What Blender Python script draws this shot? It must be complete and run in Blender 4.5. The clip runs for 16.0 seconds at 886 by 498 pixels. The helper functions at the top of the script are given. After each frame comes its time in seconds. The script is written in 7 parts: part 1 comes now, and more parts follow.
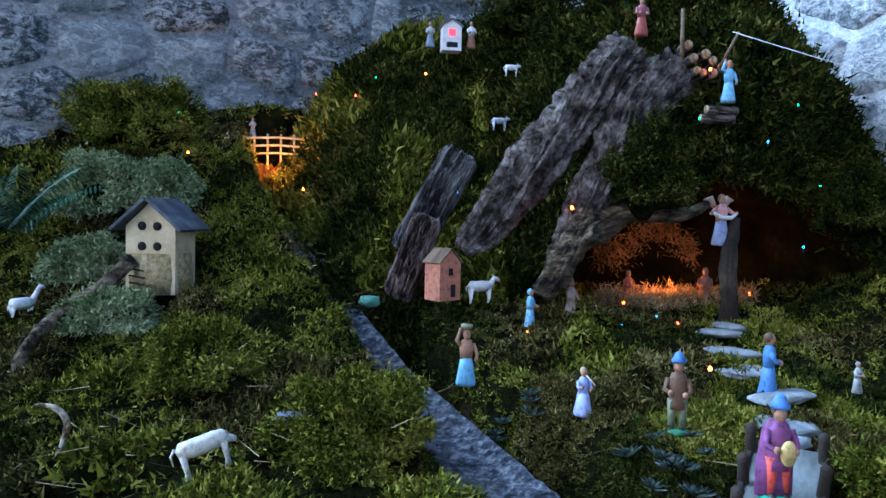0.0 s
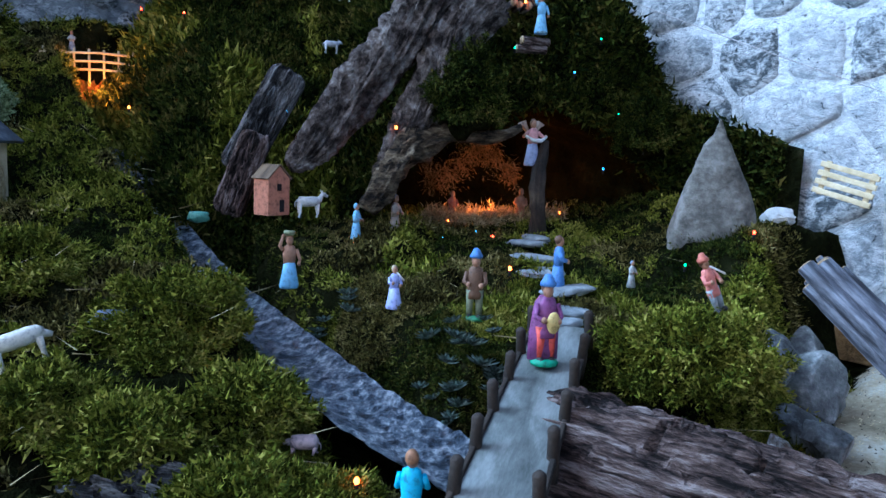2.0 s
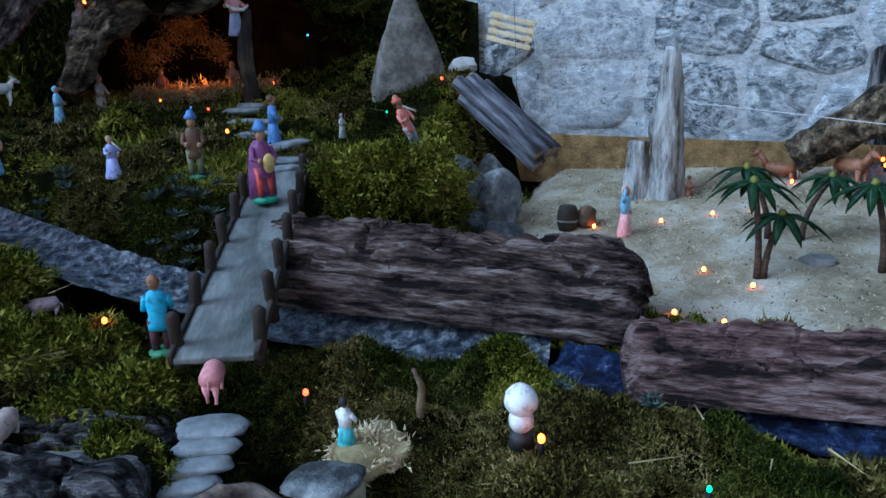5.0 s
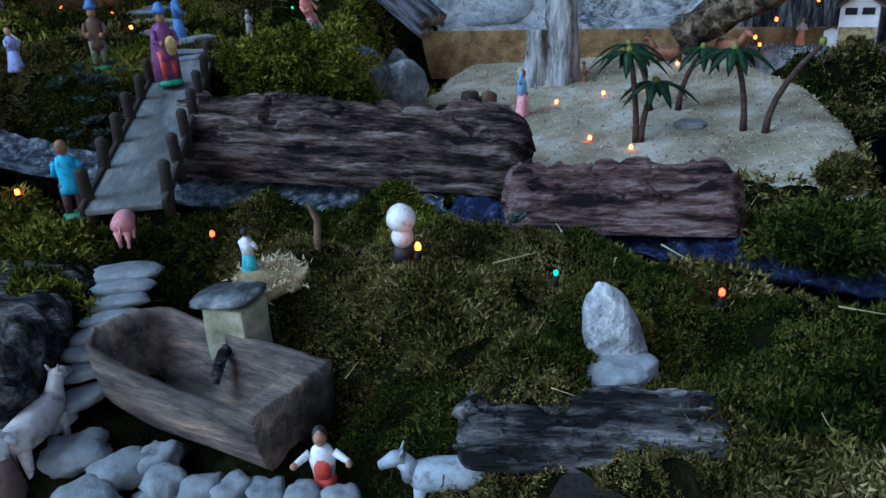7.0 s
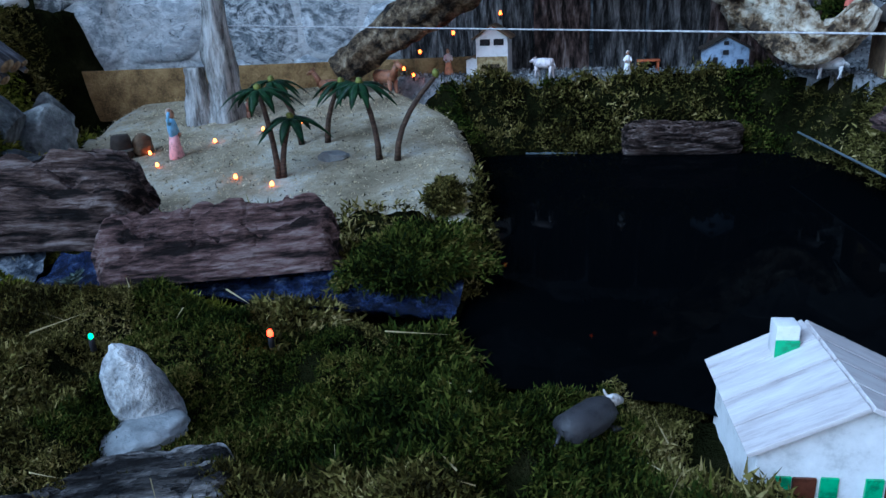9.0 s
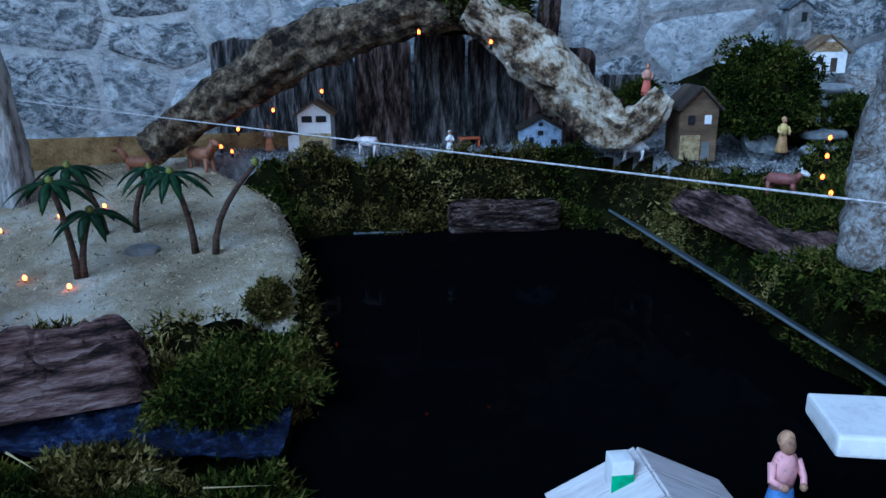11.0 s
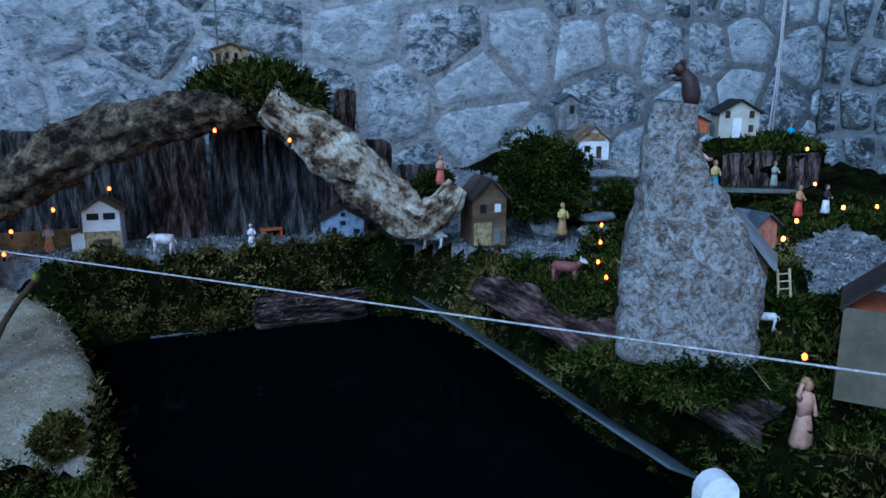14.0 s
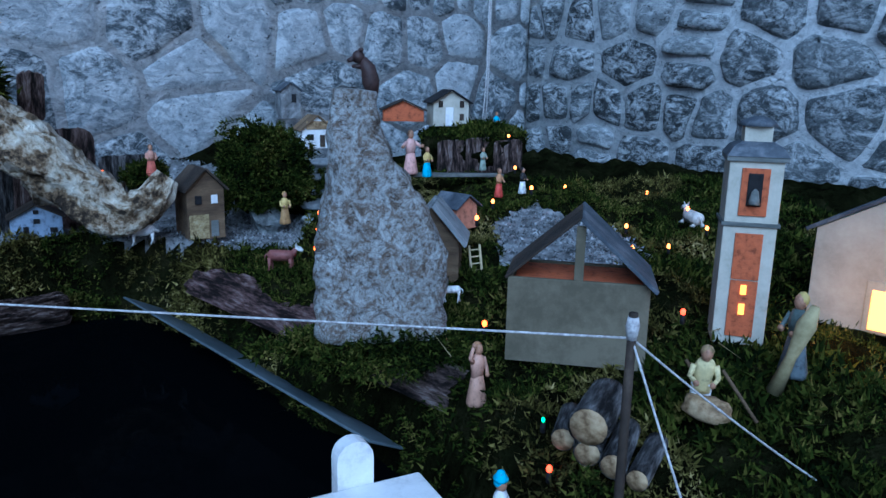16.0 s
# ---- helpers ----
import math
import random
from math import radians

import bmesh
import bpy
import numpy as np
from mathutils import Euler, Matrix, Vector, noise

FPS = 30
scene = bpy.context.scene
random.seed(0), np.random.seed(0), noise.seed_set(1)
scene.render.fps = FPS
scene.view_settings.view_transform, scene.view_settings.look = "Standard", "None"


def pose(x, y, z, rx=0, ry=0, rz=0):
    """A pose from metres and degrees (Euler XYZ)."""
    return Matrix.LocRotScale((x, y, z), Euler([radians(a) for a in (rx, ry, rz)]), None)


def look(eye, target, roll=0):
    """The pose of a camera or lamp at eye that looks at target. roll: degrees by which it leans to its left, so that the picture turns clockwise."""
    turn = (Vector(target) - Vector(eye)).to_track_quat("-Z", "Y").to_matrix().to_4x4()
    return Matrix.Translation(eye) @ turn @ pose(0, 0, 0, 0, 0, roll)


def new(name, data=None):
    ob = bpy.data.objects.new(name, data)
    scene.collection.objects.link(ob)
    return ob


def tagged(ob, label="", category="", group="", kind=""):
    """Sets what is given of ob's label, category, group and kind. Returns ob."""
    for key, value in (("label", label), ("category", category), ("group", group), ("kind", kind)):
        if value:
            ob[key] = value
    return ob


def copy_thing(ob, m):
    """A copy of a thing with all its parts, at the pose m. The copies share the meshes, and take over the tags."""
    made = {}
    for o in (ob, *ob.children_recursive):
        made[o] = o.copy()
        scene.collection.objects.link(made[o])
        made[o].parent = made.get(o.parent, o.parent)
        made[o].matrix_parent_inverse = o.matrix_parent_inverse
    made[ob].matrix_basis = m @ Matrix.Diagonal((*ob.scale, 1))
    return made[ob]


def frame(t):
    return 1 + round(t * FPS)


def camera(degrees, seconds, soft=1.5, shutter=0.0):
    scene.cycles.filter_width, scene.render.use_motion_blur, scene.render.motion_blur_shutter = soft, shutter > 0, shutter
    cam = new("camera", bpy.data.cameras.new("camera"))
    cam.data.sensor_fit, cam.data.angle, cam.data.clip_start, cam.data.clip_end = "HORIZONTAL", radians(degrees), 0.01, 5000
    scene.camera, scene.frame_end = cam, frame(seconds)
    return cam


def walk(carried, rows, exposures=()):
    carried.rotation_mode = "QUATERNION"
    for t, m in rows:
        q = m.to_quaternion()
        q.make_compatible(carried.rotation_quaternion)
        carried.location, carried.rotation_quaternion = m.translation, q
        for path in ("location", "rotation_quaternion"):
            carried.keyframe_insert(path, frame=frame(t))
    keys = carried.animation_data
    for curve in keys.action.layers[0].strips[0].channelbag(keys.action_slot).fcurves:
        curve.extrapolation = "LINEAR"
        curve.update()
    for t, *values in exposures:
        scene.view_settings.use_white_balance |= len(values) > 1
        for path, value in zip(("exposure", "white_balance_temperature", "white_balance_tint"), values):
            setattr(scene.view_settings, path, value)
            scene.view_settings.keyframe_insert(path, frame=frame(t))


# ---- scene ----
cam = camera(62.1, 16.0)
PATH = [
    (0, (0.083, -0.1, 1.45), (0.205, 1.894, 1.347), 1.4),
    (0.5, (0.098, -0.118, 1.44), (0.295, 1.868, 1.316), 1.5),
    (1, (0.116, -0.146, 1.419), (0.401, 1.827, 1.25), 1.8),
    (1.5, (0.127, -0.177, 1.408), (0.499, 1.777, 1.201), 1.6),
    (2, (0.131, -0.207, 1.401), (0.645, 1.71, 1.151), 2.3),
    (2.5, (0.139, -0.236, 1.387), (0.831, 1.613, 1.066), 2.6),
    (3, (0.132, -0.258, 1.381), (0.935, 1.539, 1.025), 1.8),
    (3.5, (0.119, -0.28, 1.372), (1.027, 1.457, 0.972), 0.8),
    (4, (0.114, -0.307, 1.362), (1.174, 1.322, 0.889), 0.3),
    (4.2, (0.111, -0.318, 1.363), (1.207, 1.285, 0.881), 0.1),
    (6.3, (0.072, -0.44, 1.295), (1.162, 1.099, 0.629), -3.6),
    (6.5, (0.067, -0.45, 1.287), (1.178, 1.065, 0.599), -3.3),
    (7, (0.07, -0.487, 1.278), (1.275, 0.937, 0.56), -2.9),
    (7.5, (0.092, -0.529, 1.285), (1.461, 0.748, 0.58), -2.2),
    (8, (0.138, -0.58, 1.291), (1.649, 0.545, 0.616), -2.8),
    (8.3, (0.158, -0.605, 1.28), (1.712, 0.461, 0.611), -3.0),
    (8.5, (0.183, -0.62, 1.282), (1.748, 0.417, 0.593), -2.8),
    (9, (0.222, -0.644, 1.281), (1.827, 0.338, 0.602), -2.9),
    (9.5, (0.259, -0.649, 1.277), (1.903, 0.255, 0.584), -2.4),
    (9.7, (0.278, -0.652, 1.273), (1.941, 0.206, 0.567), -2.4),
    (11.8, (0.281, -0.583, 1.409), (2.166, -0.12, 0.926), 0.1),
    (12, (0.275, -0.574, 1.42), (2.165, -0.087, 0.984), -0.2),
    (12.5, (0.27, -0.567, 1.43), (2.164, -0.051, 1.044), -0.5),
    (13, (0.278, -0.577, 1.424), (2.193, -0.169, 1.015), 0.3),
    (13.5, (0.28, -0.596, 1.419), (2.221, -0.381, 0.991), 0.2),
    (14, (0.279, -0.614, 1.419), (2.231, -0.555, 0.985), 0.1),
    (14.5, (0.274, -0.636, 1.417), (2.221, -0.755, 0.977), 0.5),
    (15, (0.265, -0.655, 1.418), (2.188, -0.97, 0.964), 1.1),
    (15.5, (0.261, -0.671, 1.418), (2.154, -1.137, 0.975), 1.1),
    (16, (0.263, -0.696, 1.414), (2.125, -1.272, 0.964), 1.2),
]
walk(cam, [(t, look(eye, target, roll)) for t, eye, target, roll in PATH], exposures=[(0, 2.15, 5100, 10), (2, 1.95, 5100, 10), (4, 1.36, 5350, 10), (6.5, 0.95, 5300, 10), (9.5, 0.9, 5100, 10), (12.5, 0.32, 4800, 10), (16, 0.5, 4800, 10)])

# ---- world and light ----
world = bpy.data.worlds.new("dusk_sky")
scene.world = world
world.use_nodes = True
wn = world.node_tree
sky = wn.nodes.new("ShaderNodeTexSky")
sky.sky_type, sky.sun_disc = "NISHITA", False
sky.sun_elevation, sky.sun_rotation = radians(38), radians(230)
bg = wn.nodes["Background"]
bg.inputs["Strength"].default_value = 0.052
wn.links.new(sky.outputs[0], bg.inputs["Color"])

sun = new("sun", bpy.data.lights.new("sun", "SUN"))
sun.data.energy, sun.data.angle, sun.data.color = 2.45, radians(44), (0.64, 0.83, 1.0)
sun.matrix_world = look((-3.4, 2.0, 4.5), (1, 0, 1))


# ---- materials ----
def nodes_of(name):
    m = bpy.data.materials.new(name)
    m.use_nodes = True
    t = m.node_tree
    return m, t, t.nodes["Principled BSDF"]


def ramp_of(t, stops):
    r = t.nodes.new("ShaderNodeValToRGB")
    e = r.color_ramp.elements
    while len(e) < len(stops):
        e.new(0.5)
    for el, (p, c) in zip(e, stops):
        el.position, el.color = p, (*c, 1)
    return r


def surface(name, colours, scale=8.0, fine=60.0, rough=0.8, bump=0.3, depth=0.01, metal=0.0, stretch=(1, 1, 1), island=0.0, piece=0.0, spec=0.3, world_size=False):
    """A procedural surface: broad patches through a ramp, fine grain over it, relief from both."""
    m, t, b = nodes_of(name)
    co = t.nodes.new("ShaderNodeTexCoord")
    mp = t.nodes.new("ShaderNodeMapping")
    mp.inputs["Scale"].default_value = stretch
    place = t.nodes.new("ShaderNodeNewGeometry").outputs["Position"] if world_size else co.outputs["Object"]
    t.links.new(place, mp.inputs["Vector"])
    n1, n2 = t.nodes.new("ShaderNodeTexNoise"), t.nodes.new("ShaderNodeTexNoise")
    n1.inputs["Scale"].default_value, n1.inputs["Detail"].default_value = scale, 6
    n2.inputs["Scale"].default_value, n2.inputs["Detail"].default_value = fine, 5
    n1.inputs["Roughness"].default_value, n2.inputs["Roughness"].default_value = 0.68, 0.7
    t.links.new(mp.outputs[0], n1.inputs["Vector"])
    t.links.new(mp.outputs[0], n2.inputs["Vector"])
    mix = t.nodes.new("ShaderNodeMath")
    mix.operation = "MULTIPLY_ADD"
    mix.inputs[1].default_value = 0.45
    t.links.new(n2.outputs["Fac"], mix.inputs[0])
    half = t.nodes.new("ShaderNodeMath")
    half.operation = "MULTIPLY_ADD"
    half.inputs[1].default_value, half.inputs[2].default_value = 1.7, -0.57
    t.links.new(n1.outputs["Fac"], half.inputs[0])
    t.links.new(half.outputs[0], mix.inputs[2])
    last = mix.outputs[0]
    for amount, node, out in ((island, "ShaderNodeNewGeometry", "Random Per Island"), (piece, "ShaderNodeObjectInfo", "Random")):
        if amount:
            src = t.nodes.new(node)
            add = t.nodes.new("ShaderNodeMath")
            add.operation = "MULTIPLY_ADD"
            add.inputs[1].default_value = amount
            sub = t.nodes.new("ShaderNodeMath")
            sub.operation = "SUBTRACT"
            sub.inputs[1].default_value = amount / 2
            t.links.new(src.outputs[out], add.inputs[0])
            t.links.new(last, add.inputs[2])
            t.links.new(add.outputs[0], sub.inputs[0])
            last = sub.outputs[0]
    r = ramp_of(t, colours)
    t.links.new(last, r.inputs["Fac"])
    t.links.new(r.outputs["Color"], b.inputs["Base Color"])
    b.inputs["Roughness"].default_value, b.inputs["Metallic"].default_value = rough, metal
    b.inputs["Specular IOR Level"].default_value = spec
    if bump:
        bp = t.nodes.new("ShaderNodeBump")
        bp.inputs["Strength"].default_value, bp.inputs["Distance"].default_value = bump, depth
        t.links.new(mix.outputs[0], bp.inputs["Height"])
        t.links.new(bp.outputs[0], b.inputs["Normal"])
    return m


def glow(name, colour, strength):
    m, t, b = nodes_of(name)
    b.inputs["Base Color"].default_value = (*colour, 1)
    b.inputs["Emission Color"].default_value = (*colour, 1)
    b.inputs["Emission Strength"].default_value = strength
    return m


def paint(name, colour, rough=0.45):
    """Hand-painted clay or plaster with slight unevenness."""
    lo, hi = tuple(c * 0.5 for c in colour), tuple(min(1, c * 1.25) for c in colour)
    return surface(name, [(0.25, lo), (0.45, colour), (0.85, hi)], 90, 300, rough, 0.3, 0.003)


M = {}
M["moss"] = surface("moss", [(0.2, (0.018, 0.024, 0.002)), (0.46, (0.085, 0.098, 0.009)), (0.7, (0.205, 0.2, 0.026)), (0.95, (0.36, 0.32, 0.075))], 9, 40, 0.95, 0, island=0.6, spec=0.05)
# dark green moss; also serves as painted shade on the mountain
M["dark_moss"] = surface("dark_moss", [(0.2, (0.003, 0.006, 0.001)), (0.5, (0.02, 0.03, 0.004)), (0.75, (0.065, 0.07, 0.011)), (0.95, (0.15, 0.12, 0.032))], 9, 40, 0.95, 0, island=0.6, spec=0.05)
M["dry_moss"] = surface("dry_moss", [(0.2, (0.012, 0.01, 0.003)), (0.46, (0.06, 0.053, 0.012)), (0.72, (0.15, 0.125, 0.034)), (0.95, (0.33, 0.26, 0.11))], 9, 40, 0.95, 0, island=0.6, spec=0.05)
M["pale_moss"] = surface("pale_moss", [(0.2, (0.06, 0.08, 0.03)), (0.46, (0.2, 0.25, 0.11)), (0.7, (0.34, 0.38, 0.2)), (0.95, (0.48, 0.5, 0.32))], 9, 40, 0.95, 0, island=0.5, spec=0.05)
M["trough"] = surface("old_trough_wood", [(0.25, (0.025, 0.019, 0.016)), (0.46, (0.1, 0.075, 0.06)), (0.66, (0.2, 0.15, 0.115)), (0.85, (0.4, 0.26, 0.17))], 16, 90, 0.8, 0.8, 0.008, stretch=(0.5, 2, 2))
# soil kept near black, painting shade between the moss and in the cave
M["shaded_soil"] = surface("shaded_soil", [(0.25, (0.003, 0.003, 0.0015)), (0.6, (0.01, 0.011, 0.004)), (0.85, (0.025, 0.022, 0.01))], 12, 90, 0.98, 1.0, 0.02, spec=0.0)
M["straw"] = surface("straw", [(0.3, (0.14, 0.1, 0.04)), (0.8, (0.4, 0.33, 0.17))], 10, 80, 0.8, 0, island=0.5)
M["sand"] = surface("sand", [(0.2, (0.15, 0.12, 0.075)), (0.5, (0.31, 0.26, 0.175)), (0.8, (0.5, 0.47, 0.39))], 7, 130, 0.95, 1.0, 0.01, spec=0.1)
M["gravel"] = surface("gravel", [(0.25, (0.1, 0.1, 0.1)), (0.55, (0.22, 0.22, 0.22)), (0.85, (0.4, 0.4, 0.4))], 30, 140, 0.9, 0.9, 0.01)
def rubble_stone(name, dark, mid, pale, crystal, amount, vary):
    """Split rock: veined body, crisp pale crystal and lime patches, dark flaked pits, rough broken relief."""
    m, t, b = nodes_of(name)
    pos = t.nodes.new("ShaderNodeNewGeometry").outputs["Position"]

    def cloud(scale, detail, rough, twist, shift):
        mp = t.nodes.new("ShaderNodeMapping")
        mp.inputs["Location"].default_value = (shift, shift * 0.7, -shift)
        mp.inputs["Rotation"].default_value = (0.5, 0.4, 0.2)
        mp.inputs["Scale"].default_value = (1, 1, 1.5)
        t.links.new(pos, mp.inputs["Vector"])
        n = t.nodes.new("ShaderNodeTexNoise")
        n.inputs["Scale"].default_value, n.inputs["Detail"].default_value = scale, detail
        n.inputs["Roughness"].default_value, n.inputs["Distortion"].default_value = rough, twist
        t.links.new(mp.outputs[0], n.inputs["Vector"])
        return n.outputs["Fac"]

    def maths(op, x, y, z=0.0):
        n = t.nodes.new("ShaderNodeMath")
        n.operation = op
        for k, v in enumerate((x, y, z)):
            if isinstance(v, (int, float)):
                n.inputs[k].default_value = v
            else:
                t.links.new(v, n.inputs[k])
        return n.outputs[0]

    def over(fac, low, high):
        n = t.nodes.new("ShaderNodeMix")
        n.data_type = "RGBA"
        t.links.new(fac, n.inputs["Factor"])
        for k, v in ((6, low), (7, high)):
            if isinstance(v, tuple):
                n.inputs[k].default_value = (*v, 1)
            else:
                t.links.new(v, n.inputs[k])
        return n.outputs[2]

    def mask(fac, lo, hi):
        r = ramp_of(t, [(lo, (0, 0, 0)), (hi, (1, 1, 1))])
        t.links.new(fac, r.inputs["Fac"])
        return r.outputs["Color"]

    body, grain = cloud(8, 9, 0.72, 1.6, 0.0), cloud(55, 6, 0.75, 0.5, 3.1)
    one = t.nodes.new("ShaderNodeObjectInfo").outputs["Random"]
    shade = maths("MULTIPLY_ADD", maths("SUBTRACT", one, 0.5), vary, maths("MULTIPLY_ADD", grain, 0.35, maths("SUBTRACT", body, 0.175)))
    r = ramp_of(t, [(0.3, dark), (0.49, mid), (0.68, pale)])
    t.links.new(shade, r.inputs["Fac"])
    lime = mask(maths("MULTIPLY_ADD", grain, 0.45, cloud(15, 8, 0.8, 1.2, 7.7)), 0.74 - amount, 0.92 - amount)
    col = over(lime, r.outputs["Color"], crystal)
    rust = mask(cloud(5, 5, 0.7, 0.6, 13.0), 0.63, 0.72)
    col = over(maths("MULTIPLY", rust, 0.35), col, (mid[0] * 1.25, mid[1] * 0.95, mid[2] * 0.6))
    pit = mask(maths("MULTIPLY_ADD", grain, 0.3, cloud(22, 7, 0.75, 2.0, 21.0)), 0.5, 0.56)
    col = over(pit, (dark[0] * 0.7, dark[1] * 0.7, dark[2] * 0.7), col)
    t.links.new(col, b.inputs["Base Color"])
    b.inputs["Roughness"].default_value, b.inputs["Specular IOR Level"].default_value = 0.8, 0.25
    bp = t.nodes.new("ShaderNodeBump")
    bp.inputs["Strength"].default_value, bp.inputs["Distance"].default_value = 1.0, 0.016
    t.links.new(maths("MULTIPLY_ADD", grain, 0.5, body), bp.inputs["Height"])
    t.links.new(bp.outputs[0], b.inputs["Normal"])
    return m


M["mortar"] = rubble_stone("lime_mortar", (0.24, 0.245, 0.245), (0.4, 0.408, 0.41), (0.54, 0.545, 0.54), (0.66, 0.665, 0.66), 0.08, 0.0)
M["white_mortar"] = rubble_stone("white_lime_mortar", (0.3, 0.31, 0.31), (0.5, 0.51, 0.51), (0.68, 0.68, 0.67), (0.8, 0.8, 0.79), 0.14, 0.0)
# grey mortar darkened to paint the shade on the north wall
M["shaded_mortar"] = rubble_stone("shaded_grey_mortar", (0.1, 0.1, 0.1), (0.2, 0.2, 0.195), (0.3, 0.3, 0.29), (0.42, 0.42, 0.41), 0.06, 0.0)
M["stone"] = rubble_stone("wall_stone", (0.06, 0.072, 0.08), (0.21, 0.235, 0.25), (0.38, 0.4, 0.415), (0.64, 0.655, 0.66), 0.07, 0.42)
# dark stones of the south wall; on the north wall they stand for shade
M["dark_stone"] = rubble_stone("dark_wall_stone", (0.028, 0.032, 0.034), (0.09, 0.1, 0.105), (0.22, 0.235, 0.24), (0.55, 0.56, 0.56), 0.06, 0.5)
M["chips"] = surface("gravel_chips", [(0.2, (0.06, 0.062, 0.065)), (0.5, (0.17, 0.175, 0.18)), (0.85, (0.36, 0.365, 0.37))], 30, 140, 0.9, 0, island=0.8)
M["slate"] = surface("slate", [(0.2, (0.11, 0.12, 0.125)), (0.55, (0.23, 0.245, 0.25)), (0.85, (0.38, 0.39, 0.39))], 16, 90, 0.7, 0.5, 0.006, piece=0.2)
M["boulder"] = surface("boulder", [(0.28, (0.03, 0.032, 0.032)), (0.48, (0.11, 0.118, 0.118)), (0.62, (0.2, 0.21, 0.205)), (0.8, (0.42, 0.42, 0.41))], 14, 70, 0.8, 0.7, 0.012, piece=0.25)
M["pale_stone"] = surface("pale_stone", [(0.2, (0.3, 0.29, 0.27)), (0.5, (0.5, 0.49, 0.47)), (0.85, (0.72, 0.71, 0.68))], 14, 90, 0.8, 0.6, 0.01)
M["lichen"] = rubble_stone("lichen_rock", (0.07, 0.052, 0.04), (0.22, 0.165, 0.125), (0.33, 0.29, 0.25), (0.66, 0.67, 0.66), 0.085, 0.0)
for _n in M["lichen"].node_tree.nodes:
    if _n.bl_idname == "ShaderNodeMapping":
        _n.inputs["Scale"].default_value = (3.4, 3.4, 3.4)
M["bark"] = surface("bark", [(0.36, (0.01, 0.007, 0.006)), (0.47, (0.065, 0.042, 0.036)), (0.58, (0.15, 0.1, 0.085)), (0.74, (0.34, 0.27, 0.245))], 26, 110, 0.9, 1.0, 0.02, stretch=(0.38, 1.9, 2.2), spec=0.2)
M["red_bark"] = surface("red_bark", [(0.36, (0.012, 0.007, 0.006)), (0.47, (0.075, 0.042, 0.037)), (0.58, (0.17, 0.095, 0.085)), (0.74, (0.32, 0.23, 0.21))], 26, 110, 0.9, 1.0, 0.02, stretch=(0.38, 1.9, 2.2), spec=0.2)
M["pole_bark"] = surface("pole_bark", [(0.3, (0.02, 0.02, 0.024)), (0.5, (0.09, 0.09, 0.105)), (0.75, (0.24, 0.24, 0.27))], 24, 120, 0.6, 0.5, 0.004, stretch=(0.3, 2, 2))
M["grey_bark"] = surface("grey_bark", [(0.36, (0.01, 0.009, 0.009)), (0.48, (0.06, 0.056, 0.055)), (0.6, (0.15, 0.14, 0.135)), (0.78, (0.36, 0.34, 0.33))], 22, 110, 0.9, 1.0, 0.02, stretch=(0.35, 2.0, 2.0), spec=0.2)
M["trunk_wood"] = surface("old_trunk_wood", [(0.3, (0.02, 0.015, 0.013)), (0.46, (0.09, 0.07, 0.06)), (0.62, (0.2, 0.165, 0.145)), (0.8, (0.36, 0.33, 0.31))], 26, 120, 0.9, 1.0, 0.014, spec=0.15)
M["driftwood"] = surface("driftwood", [(0.34, (0.01, 0.007, 0.004)), (0.48, (0.08, 0.055, 0.032)), (0.62, (0.19, 0.14, 0.085)), (0.8, (0.42, 0.34, 0.23))], 20, 90, 0.85, 1.0, 0.015, stretch=(0.7, 1.8, 1.8))
M["bleached"] = surface("bleached_wood", [(0.3, (0.03, 0.02, 0.012)), (0.42, (0.2, 0.135, 0.075)), (0.54, (0.5, 0.42, 0.31)), (0.75, (0.74, 0.69, 0.58))], 18, 80, 0.8, 1.0, 0.015)
M["silver_wood"] = surface("silver_wood", [(0.25, (0.09, 0.085, 0.08)), (0.45, (0.33, 0.32, 0.3)), (0.7, (0.56, 0.55, 0.53))], 22, 90, 0.8, 0.9, 0.012, stretch=(2.2, 2.2, 0.5))
M["wood"] = surface("brown_wood", [(0.2, (0.05, 0.03, 0.018)), (0.55, (0.14, 0.09, 0.05)), (0.85, (0.25, 0.17, 0.1))], 12, 70, 0.75, 0.5, 0.006, stretch=(0.5, 2, 2))
M["grey_wood"] = surface("grey_board", [(0.2, (0.05, 0.055, 0.05)), (0.5, (0.12, 0.125, 0.115)), (0.85, (0.24, 0.245, 0.23))], 10, 70, 0.75, 0.4, 0.005, stretch=(0.6, 2, 2))
M["dark_wood"] = surface("dark_wood", [(0.2, (0.012, 0.009, 0.007)), (0.6, (0.04, 0.028, 0.02)), (0.85, (0.09, 0.065, 0.045))], 12, 70, 0.8, 0.6, 0.006)
M["cut_wood"] = surface("cut_wood", [(0.3, (0.14, 0.085, 0.04)), (0.5, (0.3, 0.2, 0.105)), (0.8, (0.48, 0.35, 0.2))], 45, 90, 0.7, 0.3, 0.004)
M["pale_wood"] = surface("pale_wood", [(0.2, (0.4, 0.31, 0.17)), (0.55, (0.58, 0.47, 0.29)), (0.85, (0.7, 0.6, 0.42))], 20, 90, 0.7, 0.3, 0.004)
M["white"] = surface("white_paint", [(0.2, (0.55, 0.54, 0.53)), (0.45, (0.72, 0.71, 0.7)), (0.85, (0.82, 0.81, 0.8))], 40, 200, 0.6, 0.3, 0.002)
M["water"], _t, _b = nodes_of("dark_water")
_b.inputs["Base Color"].default_value = (0.001, 0.0015, 0.002, 1)
_b.inputs["Roughness"].default_value = 0.03
_b.inputs["IOR"].default_value = 1.028
